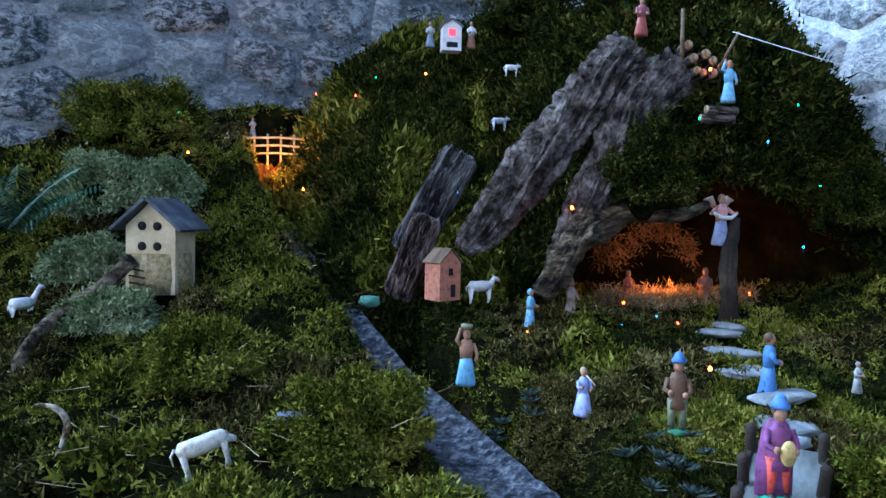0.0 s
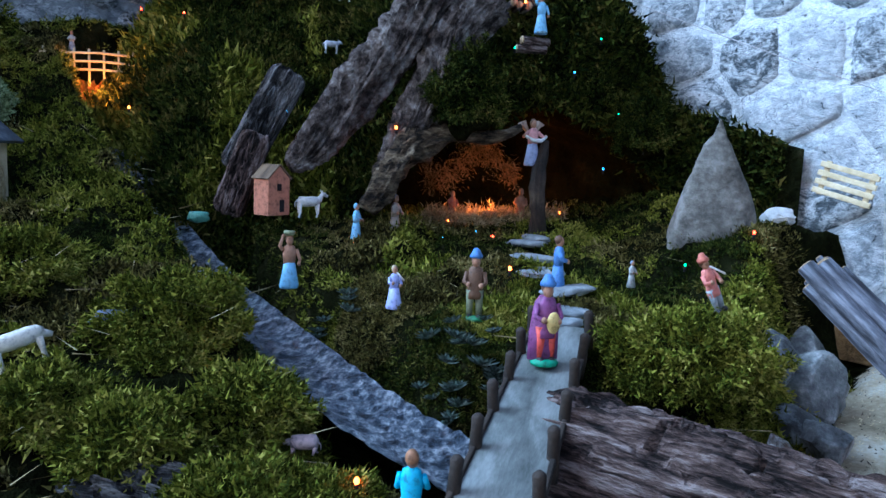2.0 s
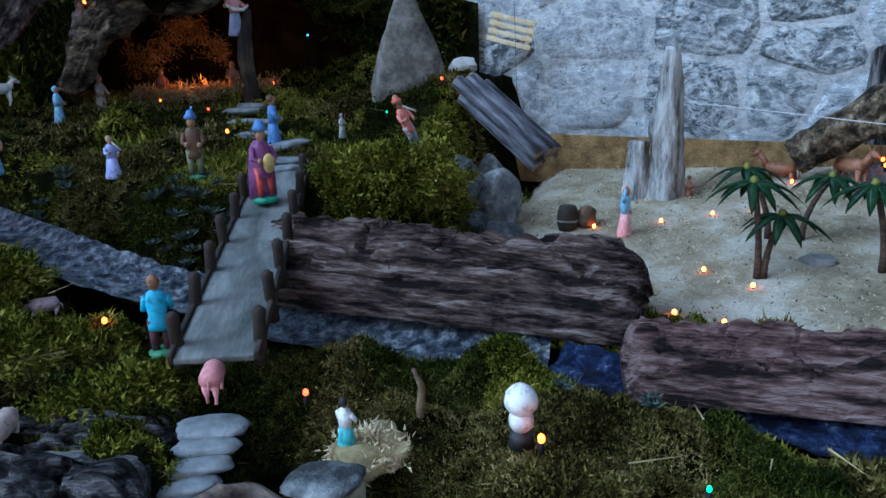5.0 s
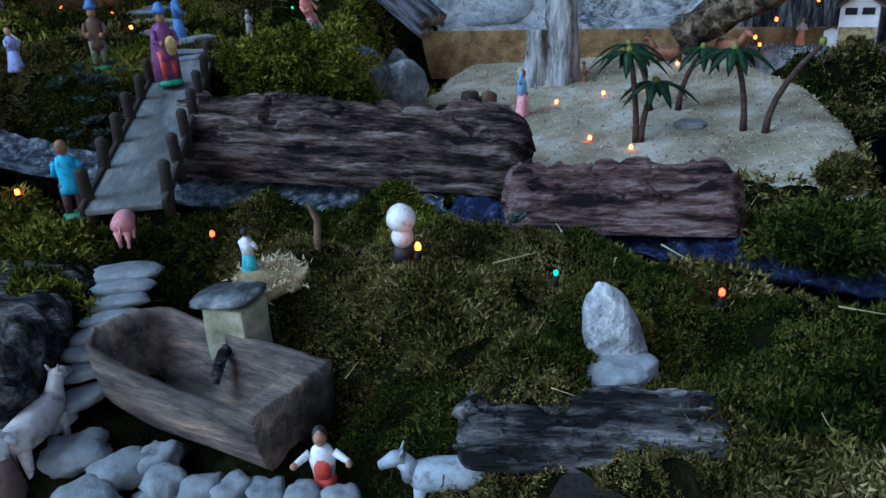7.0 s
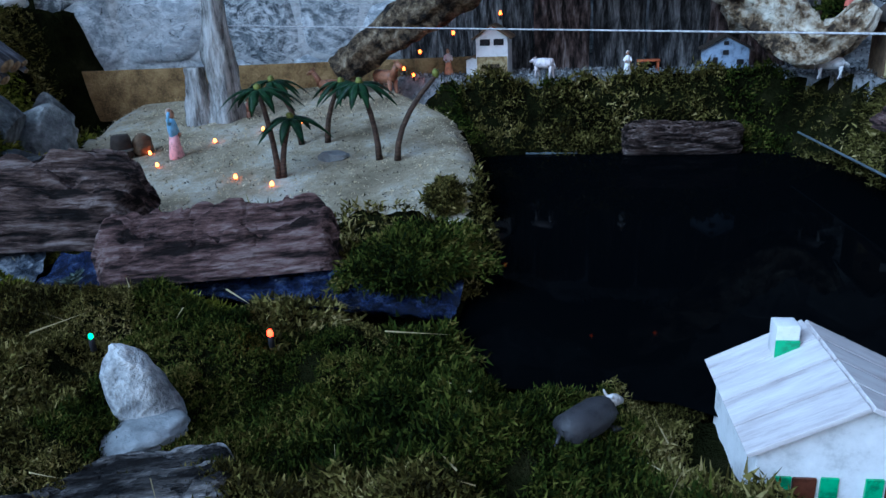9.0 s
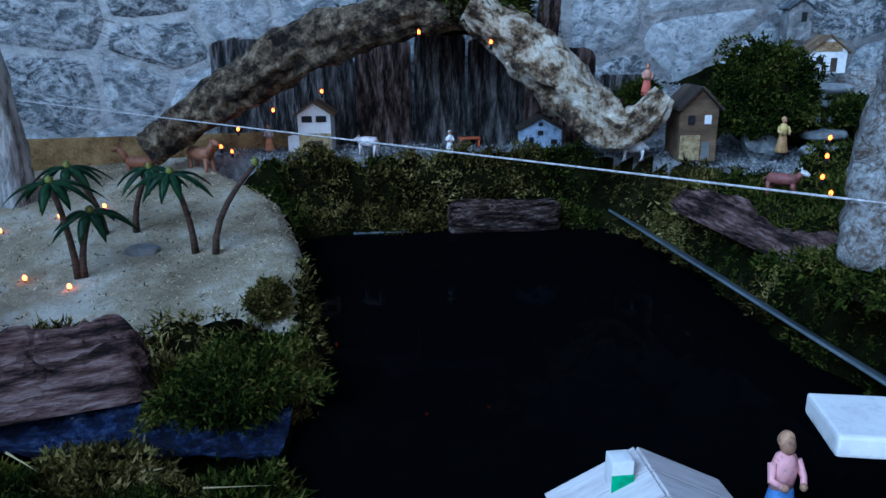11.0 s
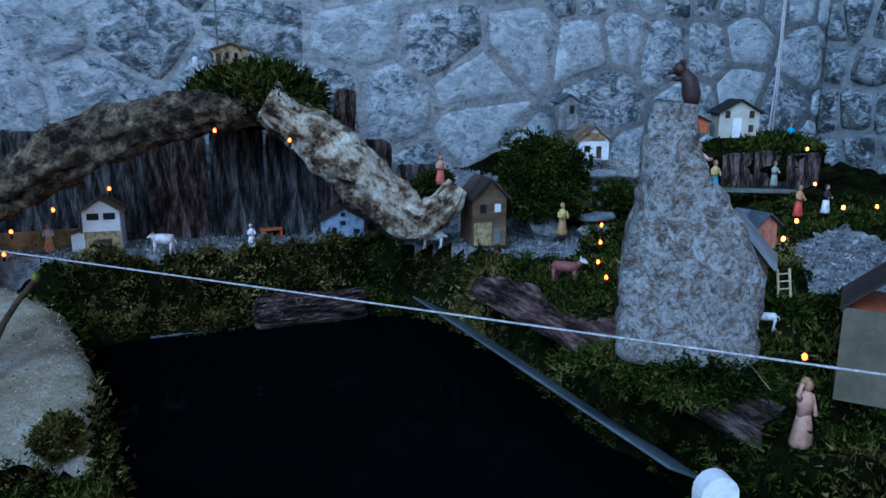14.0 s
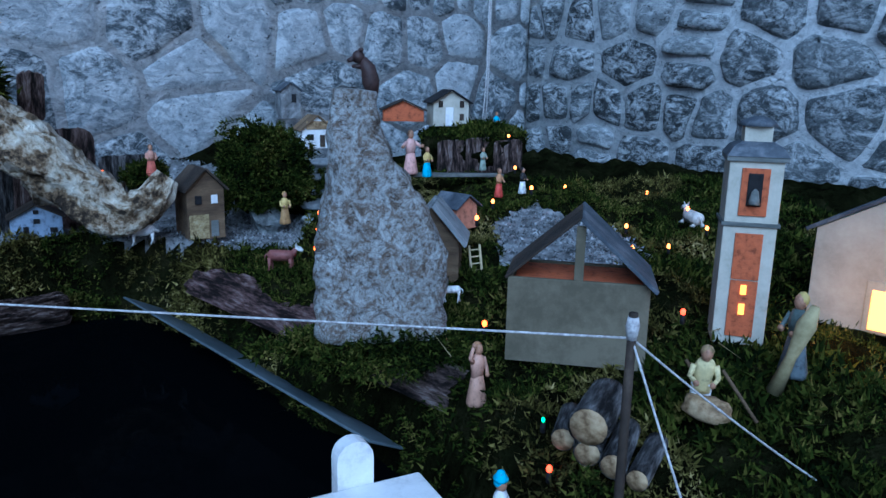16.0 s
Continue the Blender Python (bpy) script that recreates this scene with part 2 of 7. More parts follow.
M["liner"] = surface("blue_grey_liner", [(0.3, (0.07, 0.09, 0.1)), (0.8, (0.14, 0.17, 0.19))], 8, 60, 0.5, 0.2, 0.004)
# pale end of the ramp paints silver glints on the stream foil
M["foil"] = surface("glint_blue_foil", [(0.3, (0.015, 0.02, 0.028)), (0.45, (0.07, 0.088, 0.12)), (0.58, (0.18, 0.2, 0.23)), (0.74, (0.45, 0.47, 0.5))], 60, 260, 0.3, 1.0, 0.014)
M["jute"] = surface("brown_coir", [(0.2, (0.08, 0.045, 0.015)), (0.5, (0.2, 0.12, 0.045)), (0.85, (0.33, 0.21, 0.09))], 20, 160, 0.95, 0.8, 0.01)


# ---- building helpers ----
def part(name, bm, material, parent=None, label="", smooth=True):
    me = bpy.data.meshes.new(name)
    bm.to_mesh(me)
    bm.free()
    me.materials.append(M[material] if isinstance(material, str) else material)
    if smooth:
        me.shade_smooth()
    ob = new(name, me)
    if parent is not None:
        ob.parent = parent
    return tagged(ob, label) if label else ob


def thing(name, label, category, m, group="", kind=""):
    ob = new(name)
    ob.empty_display_size = 0.02
    ob.matrix_world = m
    return tagged(ob, label, category, group, kind)


def jitter(bm, amount, freq=8.0, seed=0.0):
    for v in bm.verts:
        v.co += noise.noise_vector(v.co * freq + Vector((seed, seed * 1.7, -seed))) * amount


def box(bm, cx, cy, cz, sx, sy, sz, m=None):
    r = bmesh.ops.create_cube(bm, size=1, matrix=(m or Matrix()) @ Matrix.LocRotScale((cx, cy, cz), None, (sx, sy, sz)))
    return r["verts"]


def slab(sx, sy, sz, bevel=0.002, at=(0, 0, 0), m=None):
    bm = bmesh.new()
    box(bm, *at, sx, sy, sz, m)
    if bevel:
        bmesh.ops.bevel(bm, geom=bm.edges[:], offset=bevel, segments=2, affect="EDGES", profile=0.6)
    return bm


def lathe(profile, sides=12, bm=None, m=None):
    """A turned solid from (radius, height) pairs."""
    bm = bm or bmesh.new()
    rings = []
    for r, z in profile:
        ring = []
        for i in range(sides):
            a = 2 * math.pi * i / sides
            co = Vector((r * math.cos(a), r * math.sin(a), z))
            ring.append(bm.verts.new(m @ co if m else co))
        rings.append(ring)
    for a, b in zip(rings, rings[1:]):
        for i in range(sides):
            bm.faces.new((a[i], a[(i + 1) % sides], b[(i + 1) % sides], b[i]))
    bm.faces.new(rings[0][::-1])
    bm.faces.new(rings[-1])
    return bm


def tube(points, radii, sides=8, bm=None):
    """A limb along points with a radius at each."""
    bm = bm or bmesh.new()
    pts = [Vector(p) for p in points]
    rings, side = [], None
    for i, p in enumerate(pts):
        d = (pts[min(i + 1, len(pts) - 1)] - pts[max(i - 1, 0)]).normalized()
        if side is None:
            side = d.cross(Vector((0.3, 0.2, 1))).normalized()
        side = (side - d * side.dot(d)).normalized()
        up = d.cross(side)
        rings.append([bm.verts.new(p + (side * math.cos(2 * math.pi * k / sides) + up * math.sin(2 * math.pi * k / sides)) * radii[i]) for k in range(sides)])
    for a, b in zip(rings, rings[1:]):
        for k in range(sides):
            bm.faces.new((a[k], a[(k + 1) % sides], b[(k + 1) % sides], b[k]))
    bm.faces.new(rings[0][::-1])
    bm.faces.new(rings[-1])
    return bm


def rock(sx, sy, sz, seed, rough=0.25, detail=3, taper=0.0, freq=1.6, square=0.25):
    """A weathered stone with its foot at z = 0."""
    bm = bmesh.new()
    bmesh.ops.create_icosphere(bm, subdivisions=detail, radius=0.5)
    off = Vector((seed * 3.1, seed * 1.3, -seed * 2.2))
    for v in bm.verts:
        c = v.co.copy()
        k = 1 + rough * noise.noise(c * freq * 2 + off) + rough * 0.45 * noise.noise(c * freq * 6 + off)
        f = 1 - taper * (c.z + 0.5)
        b = max(abs(c.x), abs(c.y), abs(c.z)) / 0.5
        c = c * (1 - square + square / max(b, 0.58))
        v.co = Vector((c.x * k * f * sx, c.y * k * f * sy, (c.z * k + 0.5) * sz))
    return bm


# ---- lie of the land ----
def smooth(a, b, x):
    t = np.clip((x - a) / (b - a), 0, 1)
    return t * t * (3 - 2 * t)


def inside(poly, X, Y):
    """Signed distance to a polygon, positive within."""
    d = np.full(X.shape, 1e9)
    odd = np.zeros(X.shape, bool)
    for (ax, ay), (bx, by) in zip(poly, poly[1:] + poly[:1]):
        ex, ey = bx - ax, by - ay
        t = np.clip(((X - ax) * ex + (Y - ay) * ey) / (ex * ex + ey * ey), 0, 1)
        d = np.minimum(d, np.hypot(X - ax - t * ex, Y - ay - t * ey))
        cross = (ay > Y) != (by > Y)
        xs = ax + (Y - ay) / (by - ay if by != ay else 1e-9) * ex
        odd ^= cross & (X < xs)
    return np.where(odd, d, -d)


def along(line, X, Y):
    """Distance to an open line and the height carried along it."""
    best, z = np.full(X.shape, 1e9), np.zeros(X.shape)
    for (ax, ay, az), (bx, by, bz) in zip(line, line[1:]):
        ex, ey = bx - ax, by - ay
        t = np.clip(((X - ax) * ex + (Y - ay) * ey) / (ex * ex + ey * ey), 0, 1)
        d = np.hypot(X - ax - t * ex, Y - ay - t * ey)
        z = np.where(d < best, az + t * (bz - az), z)
        best = np.minimum(d, best)
    return best, z


WATER = 0.92
LAKE = [(0.80, -0.37), (0.88, -0.28), (1.12, -0.19), (1.40, -0.02), (1.60, 0.12), (1.66, 0.03), (1.84, -0.41), (1.78, -0.57), (1.32, -0.77), (1.12, -0.87), (0.94, -0.90), (0.82, -0.66), (0.84, -0.51)]
SAND = [(0.93, 0.62), (0.91, 0.20), (1.10, -0.15), (1.36, -0.03), (1.56, 0.13), (1.70, 0.34), (1.85, 0.5), (1.60, 1.10), (1.35, 1.0), (1.10, 0.80)]
BACK = [(1.66, 0.16), (1.74, 0.02), (1.91, -0.41), (1.86, -0.60), (1.78, -0.75), (2.2, -1.3), (3.2, -1.9), (2.3, 0.3), (1.8, 0.6)]
EAST = [(1.80, -0.62), (1.33, -0.82), (1.12, -0.93), (0.80, -0.95), (0.74, -0.80), (0.45, -0.95), (0.30, -1.9), (1.2, -2.6), (3.4, -2.2), (2.6, -0.9)]
PLATEAU = [(0.30, 1.02), (0.42, 0.78), (0.62, 0.74), (0.80, 0.70), (0.97, 0.80), (1.12, 0.98), (1.30, 1.15), (1.75, 1.2), (1.4, 2.6), (0.1, 2.6), (0.12, 1.62)]
WEST = [(0.02, 1.62), (0.20, 0.98), (0.20, 0.76), (0.12, 0.62), (-0.5, 0.45), (-2.2, 0.6), (-2.2, 3.2), (-0.1, 3.2), (-0.30, 2.2)]
STREAM = [(-0.34, 2.4, 1.52), (-0.23, 2.05, 1.36), (-0.09, 1.74, 1.2), (0.05, 1.45, 1.085), (0.23, 0.92, 1.04), (0.31, 0.76, 1.015), (0.40, 0.63, 0.99), (0.49, 0.50, 0.965), (0.60, 0.37, 0.955), (0.70, 0.26, 0.945), (0.755, 0.10, 0.94), (0.82, -0.10, 0.935), (0.87, -0.26, 0.93), (0.82, -0.36, 0.91)]


def ground(X, Y, rough=True):
    """Height of the land."""
    X, Y = np.asarray(X, float), np.asarray(Y, float)
    Z = 0.87 + 0.12 * smooth(0.33, 0.48, X) - 0.03 * smooth(0.6, 0.75, X) - (0.05 - 0.03 * smooth(0.6, 0.7, X)) * smooth(0.05, -0.2, Y) * smooth(0.4, 0.5, X)
    Z = Z + 0.10 * smooth(0.12, 0.42, Y) * (1 - smooth(0.27, 0.46, X)) - 0.03 * smooth(-0.40, -0.52, Y) * smooth(0.45, 0.6, X)

    def lay(poly, soft, H):
        nonlocal Z
        w = smooth(-soft, soft, inside(poly, X, Y))
        Z = Z * (1 - w) + H * w

    lay(WEST, 0.10, 1.07 + 0.30 * np.clip(Y - 0.85, -0.4, 0.7) + 0.55 * np.clip(Y - 1.55, 0, 1.0) - 0.10 * np.clip(-0.1 - X, 0, 0.8))
    lay(PLATEAU, 0.06, 1.115 + 0.13 * np.clip(Y - 0.9, -0.2, 0.7) + 0.10 * smooth(0.95, 1.2, X))
    lay(SAND, 0.04, 0.967 + 0.15 * np.clip(X - 1.12, -0.1, 0.6))
    lay(BACK, 0.025, 1.07 + 0.03 * smooth(-0.5, -1.0, Y) + 0.16 * smooth(2.05, 2.4, X))
    lay(EAST, 0.05, 1.055 + 0.06 * np.clip(X - 0.9, -0.4, 1.0) * smooth(-0.85, -1.1, Y) + 0.04 * smooth(-1.0, -1.3, Y))
    d, z = along(STREAM, X, Y)
    w = 1 - smooth(0.05, 0.10, d)
    Z = Z * (1 - w) + np.minimum(z - 0.01, Z) * w
    w = smooth(-0.02, 0.03, inside(LAKE, X, Y))
    Z = Z * (1 - w) + (WATER - 0.10) * w
    return Z


def lump(X, Y):
    """Unevenness of the moss cushions."""
    out = np.zeros(X.shape)
    for (f, a, s) in ((5, 0.016, 1.0), (11, 0.021, 4.0), (24, 0.016, 9.0), (48, 0.007, 2.0)):
        out += a * np.array([noise.noise((x * f + s, y * f - s, s)) for x, y in zip(X.ravel(), Y.ravel())]).reshape(X.shape)
    return out


def z_at(x, y):
    return float(ground(np.array([x]), np.array([y]))[0])


# ---- ground and walls ----
PATHWAY = [(1.70, 0.42), (1.71, 0.16), (1.77, 0.02), (1.94, -0.41), (1.88, -0.58), (1.78, -0.78), (2.1, -1.0), (2.3, -0.6), (1.95, 0.3)]
YARD = [(1.22, -1.22), (1.36, -1.14), (1.62, -1.22), (1.72, -1.34), (1.52, -1.44), (1.3, -1.40)]


def bare(X, Y):
    """1 where no moss grows: sand, path, stream bed and lake."""
    d, _ = along(STREAM, X, Y)
    w = np.maximum(smooth(-0.01, 0.02, inside(SAND, X, Y)), 1 - smooth(0.055, 0.075, d))
    w = np.maximum(w, smooth(0.0, 0.02, inside(LAKE, X, Y)))
    for stretch_ in (PATHWAY, YARD):
        w = np.maximum(w, smooth(-0.01, 0.02, inside(stretch_, X, Y)))
    return w


xs, ys = np.arange(-2.2, 3.4, 0.014), np.arange(-2.6, 3.2, 0.014)
GX, GY = np.meshgrid(xs, ys)
GZ = ground(GX, GY) + lump(GX, GY) * (1 - bare(GX, GY)) * 1.3
nx, ny = len(xs), len(ys)
verts = np.stack([GX, GY, GZ], -1).reshape(-1, 3)
idx = np.arange(nx * ny).reshape(ny, nx)
quads = np.stack([idx[:-1, :-1], idx[:-1, 1:], idx[1:, 1:], idx[1:, :-1]], -1).reshape(-1, 4)
mid = verts[quads].mean(1)
# the heap ends on the near side short of where the visitor stands
keep = (mid[:, 0] > 0.16 - 0.24 * smooth(0.0, 0.12, mid[:, 1])) | (mid[:, 1] > 0.45)
keep &= ~((mid[:, 1] < -0.62) & (mid[:, 0] < 0.50)) & ~((mid[:, 1] < -0.2) & (mid[:, 0] < 0.42))
quads = quads[keep]
me = bpy.data.meshes.new("ground")
me.from_pydata(verts.tolist(), [], quads.tolist())
me.shade_smooth()
for k in ("shaded_soil", "sand", "gravel"):
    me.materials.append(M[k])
mid = verts[quads].mean(1)
slot = np.zeros(len(quads), np.int32)
slot[inside(SAND, mid[:, 0], mid[:, 1]) > 0] = 1
slot[(inside(YARD, mid[:, 0], mid[:, 1]) > 0)] = 2
slot[(inside(PATHWAY, mid[:, 0], mid[:, 1]) > 0)] = 2
me.polygons.foreach_set("material_index", slot)
land = tagged(new("ground", me), "mossy heaped ground with sand beach and grey gravel path", "ground", kind="structure")

floor = part("floor", slab(14, 14, 0.1, 0, (0, 0, -0.05)), "mortar")
tagged(floor, "grey floor below the display", "floor", kind="structure")

bm = bmesh.new()
LK = [(x, y) for x, y in LAKE]
cx, cy = sum(p[0] for p in LK) / len(LK), sum(p[1] for p in LK) / len(LK)
bm.faces.new([bm.verts.new((cx + (x - cx) * 1.08, cy + (y - cy) * 1.08, WATER)) for x, y in LK])
water = part("water", bm, "water")
tagged(water, "still black water of the little lake", "water", kind="structure")


def clip(poly, n, c):
    """The part of a polygon where n . p <= c."""
    out = []
    for p, q in zip(poly, poly[1:] + poly[:1]):
        dp, dq = n[0] * p[0] + n[1] * p[1] - c, n[0] * q[0] + n[1] * q[1] - c
        if dp <= 0:
            out.append(p)
        if dp * dq < 0:
            t = dp / (dp - dq)
            out.append((p[0] + t * (q[0] - p[0]), p[1] + t * (q[1] - p[1])))
    return out


def stone_mesh(poly, depth, seed, ragged):
    """One rubble stone with a broken face: an outline, a worn shoulder and an uneven front towards -y."""
    for cut in (0.09, 0.27):
        poly = [(p[0] + f * (q[0] - p[0]), p[1] + f * (q[1] - p[1])) for p, q in zip(poly, poly[1:] + poly[:1]) for f in (cut, 1 - cut)]
    cx, cy = sum(p[0] for p in poly) / len(poly), sum(p[1] for p in poly) / len(poly)
    verts, faces, n = [], [], len(poly)
    for k, (f, front) in enumerate(((1.0, -0.25), (0.93, 0.2), (0.8, 0.75), (0.5, 1.0), (0.22, 1.0))):
        for x, z in poly:
            u, w = cx + (x - cx) * f, cy + (z - cy) * f
            e = noise.noise_vector(Vector((u * 26, w * 26, seed))) * ragged * f
            y = -depth * (front + (0.0 if k == 0 else 0.55 * noise.noise(Vector((u * 16, w * 16, seed + 3))) + 0.3 * noise.noise(Vector((u * 40, w * 40, seed)))))
            verts.append((u + e.x, y, w + e.y))
    verts.append((cx, -depth, cy))
    for k in range(4):
        for i in range(n):
            j = (i + 1) % n
            faces.append((k * n + i, k * n + j, (k + 1) * n + j, (k + 1) * n + i))
    faces += [(4 * n + i, 4 * n + (i + 1) % n, 5 * n) for i in range(n)]
    me = bpy.data.meshes.new("stone")
    me.from_pydata(verts, [], faces)
    me.shade_smooth()
    return me


def stone_wall(name, label, a, b, z0, z1, rows, joint, material, mortar, depth, seed, thick=0.3):
    """A rubble wall from a to b; the face looks to the right of the way from a to b. Fitted stones of uneven size."""
    rnd = random.Random(seed)
    a, b = Vector((*a, 0)), Vector((*b, 0))
    d = (b - a).normalized()
    n = Vector((d.y, -d.x, 0))
    length = (b - a).length
    wall = part(name, slab(length, thick, z1, 0, (length / 2, thick / 2, z1 / 2)), mortar)
    wall.matrix_world = Matrix.Translation(a) @ Matrix(((d.x, -n.x, 0, 0), (d.y, -n.y, 0, 0), (0, 0, 1, 0), (0, 0, 0, 1)))
    tagged(wall, label, "wall", kind="structure")
    sites, z = [], z0
    while z < z1 + 0.1:
        h = rnd.uniform(*rows)
        x = rnd.uniform(-0.2, 0)
        while x < length + 0.1:
            w = rnd.choice((0.6, 0.9, 1.2, 1.5, 1.9)) * h
            if rnd.random() < 0.16 and h > 0.8 * rows[1]:
                sites += [(x + w / 2, z + h * 0.22), (x + w / 2 + rnd.uniform(-0.02, 0.02), z + h * 0.76)]
            else:
                sites.append((x + w / 2, z + h / 2 + rnd.uniform(-0.16, 0.16) * h))
            x += w
        z += h
    for k, (x, z) in enumerate(sites):
        poly = [(max(x - 0.35, 0.005), max(z - 0.35, z0)), (min(x + 0.35, length - 0.005), max(z - 0.35, z0)), (min(x + 0.35, length - 0.005), min(z + 0.35, z1)), (max(x - 0.35, 0.005), min(z + 0.35, z1))]
        gap = joint * rnd.uniform(0.5, 1.3)
        for px, pz in sites:
            ex, ez = px - x, (pz - z) * 1.25
            dist = math.hypot(ex, ez * 1.25)
            if 0 < dist < 0.75 and len(poly) > 2:
                reach = math.hypot(ex, ez)
                nx_, nz_ = ex / reach, ez / reach
                mx, mz = (x + px) / 2, (z + pz) / 2
                poly = clip(poly, (nx_, nz_), nx_ * mx + nz_ * mz - gap / 2)
        if len(poly) < 3:
            continue
        area = 0.5 * abs(sum(p[0] * q[1] - q[0] * p[1] for p, q in zip(poly, poly[1:] + poly[:1])))
        if area < 0.0012:
            continue
        me = stone_mesh(poly, depth * rnd.uniform(0.6, 1.4), seed * 50 + k * 1.37, joint * 0.35)
        me.materials.append(M[material])
        new("stone", me).parent = wall
    return wall


CORNER_B, CORNER_A = (2.86, -1.815), (0.60, 3.15)
stone_wall("wall_east", "pale blue-grey rubble stone wall with smeared lime mortar", CORNER_A, CORNER_B, 0.95, 2.7, (0.12, 0.235), 0.014, "stone", "mortar", 0.008, 3)
stone_wall("wall_south", "dark rubble stone wall with wide pale mortar joints", CORNER_B, (CORNER_B[0] - 0.91 * 3.2, CORNER_B[1] - 0.414 * 3.2), 1.0, 2.5, (0.10, 0.165), 0.019, "dark_stone", "white_mortar", 0.02, 8)
# shade on this wall is put into darker stone and mortar colours
stone_wall("wall_north", "rubble stone wall with shade painted into its dark stones and mortar", (CORNER_A[0] - 0.91 * 3.4, CORNER_A[1] - 0.414 * 3.4), CORNER_A, 1.2, 2.9, (0.14, 0.24), 0.02, "dark_stone", "shaded_mortar", 0.02, 5)


# ---- the mountain with its cave ----
def cave_reach(X, Z):
    """Below 1 within the cave mouth, which rises to a low black hollow on the far side."""
    return ((X - 0.84) / 0.45) ** 2 + ((Z - 1.17) / (0.30 + 0.09 * smooth(0.66, 0.95, X))) ** 2


def mountain_y(X, Z):
    """How far back the mountain's face stands at a width and height."""
    lean = 0.95 - 0.55 * smooth(0.25, 0.75, X)
    Y = 1.62 + lean * (Z - 1.18) + 0.10 * np.sin(3.1 * X + 1.0)
    Y = Y + 0.35 * smooth(0.05, -0.35, X)
    c = cave_reach(X, Z)
    Y = Y + 0.55 * (1 - smooth(0.75, 1.0, c)) - 0.10 * smooth(1.5, 1.72, Z) * smooth(0.72, 0.95, X)
    return Y


def top_of(X):
    return 2.02 + 0.10 * np.sin(X * 7) + 0.10 * smooth(0.2, 0.6, X) - 0.62 * smooth(0.86, 1.3, X) - 0.5 * smooth(-0.1, -0.4, X)


us, vs = np.arange(-0.5, 1.42, 0.014), np.linspace(0, 1, 90)
UX, V = np.meshgrid(us, vs)
UZ = 1.05 + (top_of(UX) - 1.05) * V
UY = mountain_y(UX, UZ)
bulge = np.array([noise.noise((x * 4, z * 4, 2.0)) * 0.06 + noise.noise((x * 10, z * 10, 5.0)) * 0.03 + noise.noise((x * 24, z * 24, 8.0)) * 0.012 for x, z in zip(UX.ravel(), UZ.ravel())]).reshape(UX.shape)
UY = np.minimum(UY - bulge, 3.15 - (UX - 0.60) / 0.455 - 0.06)
mv = np.stack([UX, UY, UZ], -1)
# a last rows run back to the wall behind
back = mv[-1].copy()
back[:, 1] += 0.5
back[:, 2] -= 0.1
mv = np.concatenate([mv, back[None]], 0)
nv, nu = mv.shape[:2]
idx = np.arange(nu * nv).reshape(nv, nu)
quads_m = np.stack([idx[:-1, :-1], idx[:-1, 1:], idx[1:, 1:], idx[1:, :-1]], -1).reshape(-1, 4)
me = bpy.data.meshes.new("mountain")
me.from_pydata(mv.reshape(-1, 3).tolist(), [], quads_m.tolist())
me.shade_smooth()
me.materials.append(M["shaded_soil"])
mountain = tagged(new("mountain", me), "dark moss-covered mountain of earth with a cave", "mountain", kind="structure")


# ---- moss, straw and leaves ----
def scatter(name, label, category, P, N, size, material, blades, length, width, spread, seed, flat=False):
    """Tufts of small pointed leaves on points P with normals N, all of one growth."""
    rng = np.random.default_rng(seed)
    n = len(P) * blades
    base = np.repeat(P, blades, 0)
    nor = np.repeat(N, blades, 0)
    sz = np.repeat(size, blades)[:, None]
    d = nor + rng.normal(0, spread, (n, 3))
    if flat:
        d[:, 2] *= 0.12
    d /= np.linalg.norm(d, axis=1)[:, None] + 1e-9
    side = np.cross(d, rng.normal(0, 1, (n, 3)))
    side /= np.linalg.norm(side, axis=1)[:, None] + 1e-9
    L = (length * (0.5 + rng.random((n, 1)))) * sz
    W = (width * (0.6 + 0.8 * rng.random((n, 1)))) * sz
    base = base + rng.normal(0, 0.35, (n, 3)) * L
    tip = base + d * L + rng.normal(0, 0.15, (n, 3)) * L
    low = base + d * L * 0.25
    V = np.stack([low + side * W, tip, low - side * W], 1).reshape(-1, 3)
    me = bpy.data.meshes.new(name)
    me.vertices.add(len(V))
    me.vertices.foreach_set("co", V.astype(np.float32).ravel())
    me.loops.add(len(V))
    me.loops.foreach_set("vertex_index", np.arange(len(V), dtype=np.int32))
    me.polygons.add(n)
    me.polygons.foreach_set("loop_start", np.arange(0, len(V), 3, dtype=np.int32))
    me.update(calc_edges=True)
    me.materials.append(M[material])
    return tagged(new(name, me), label, category, kind="stuff")


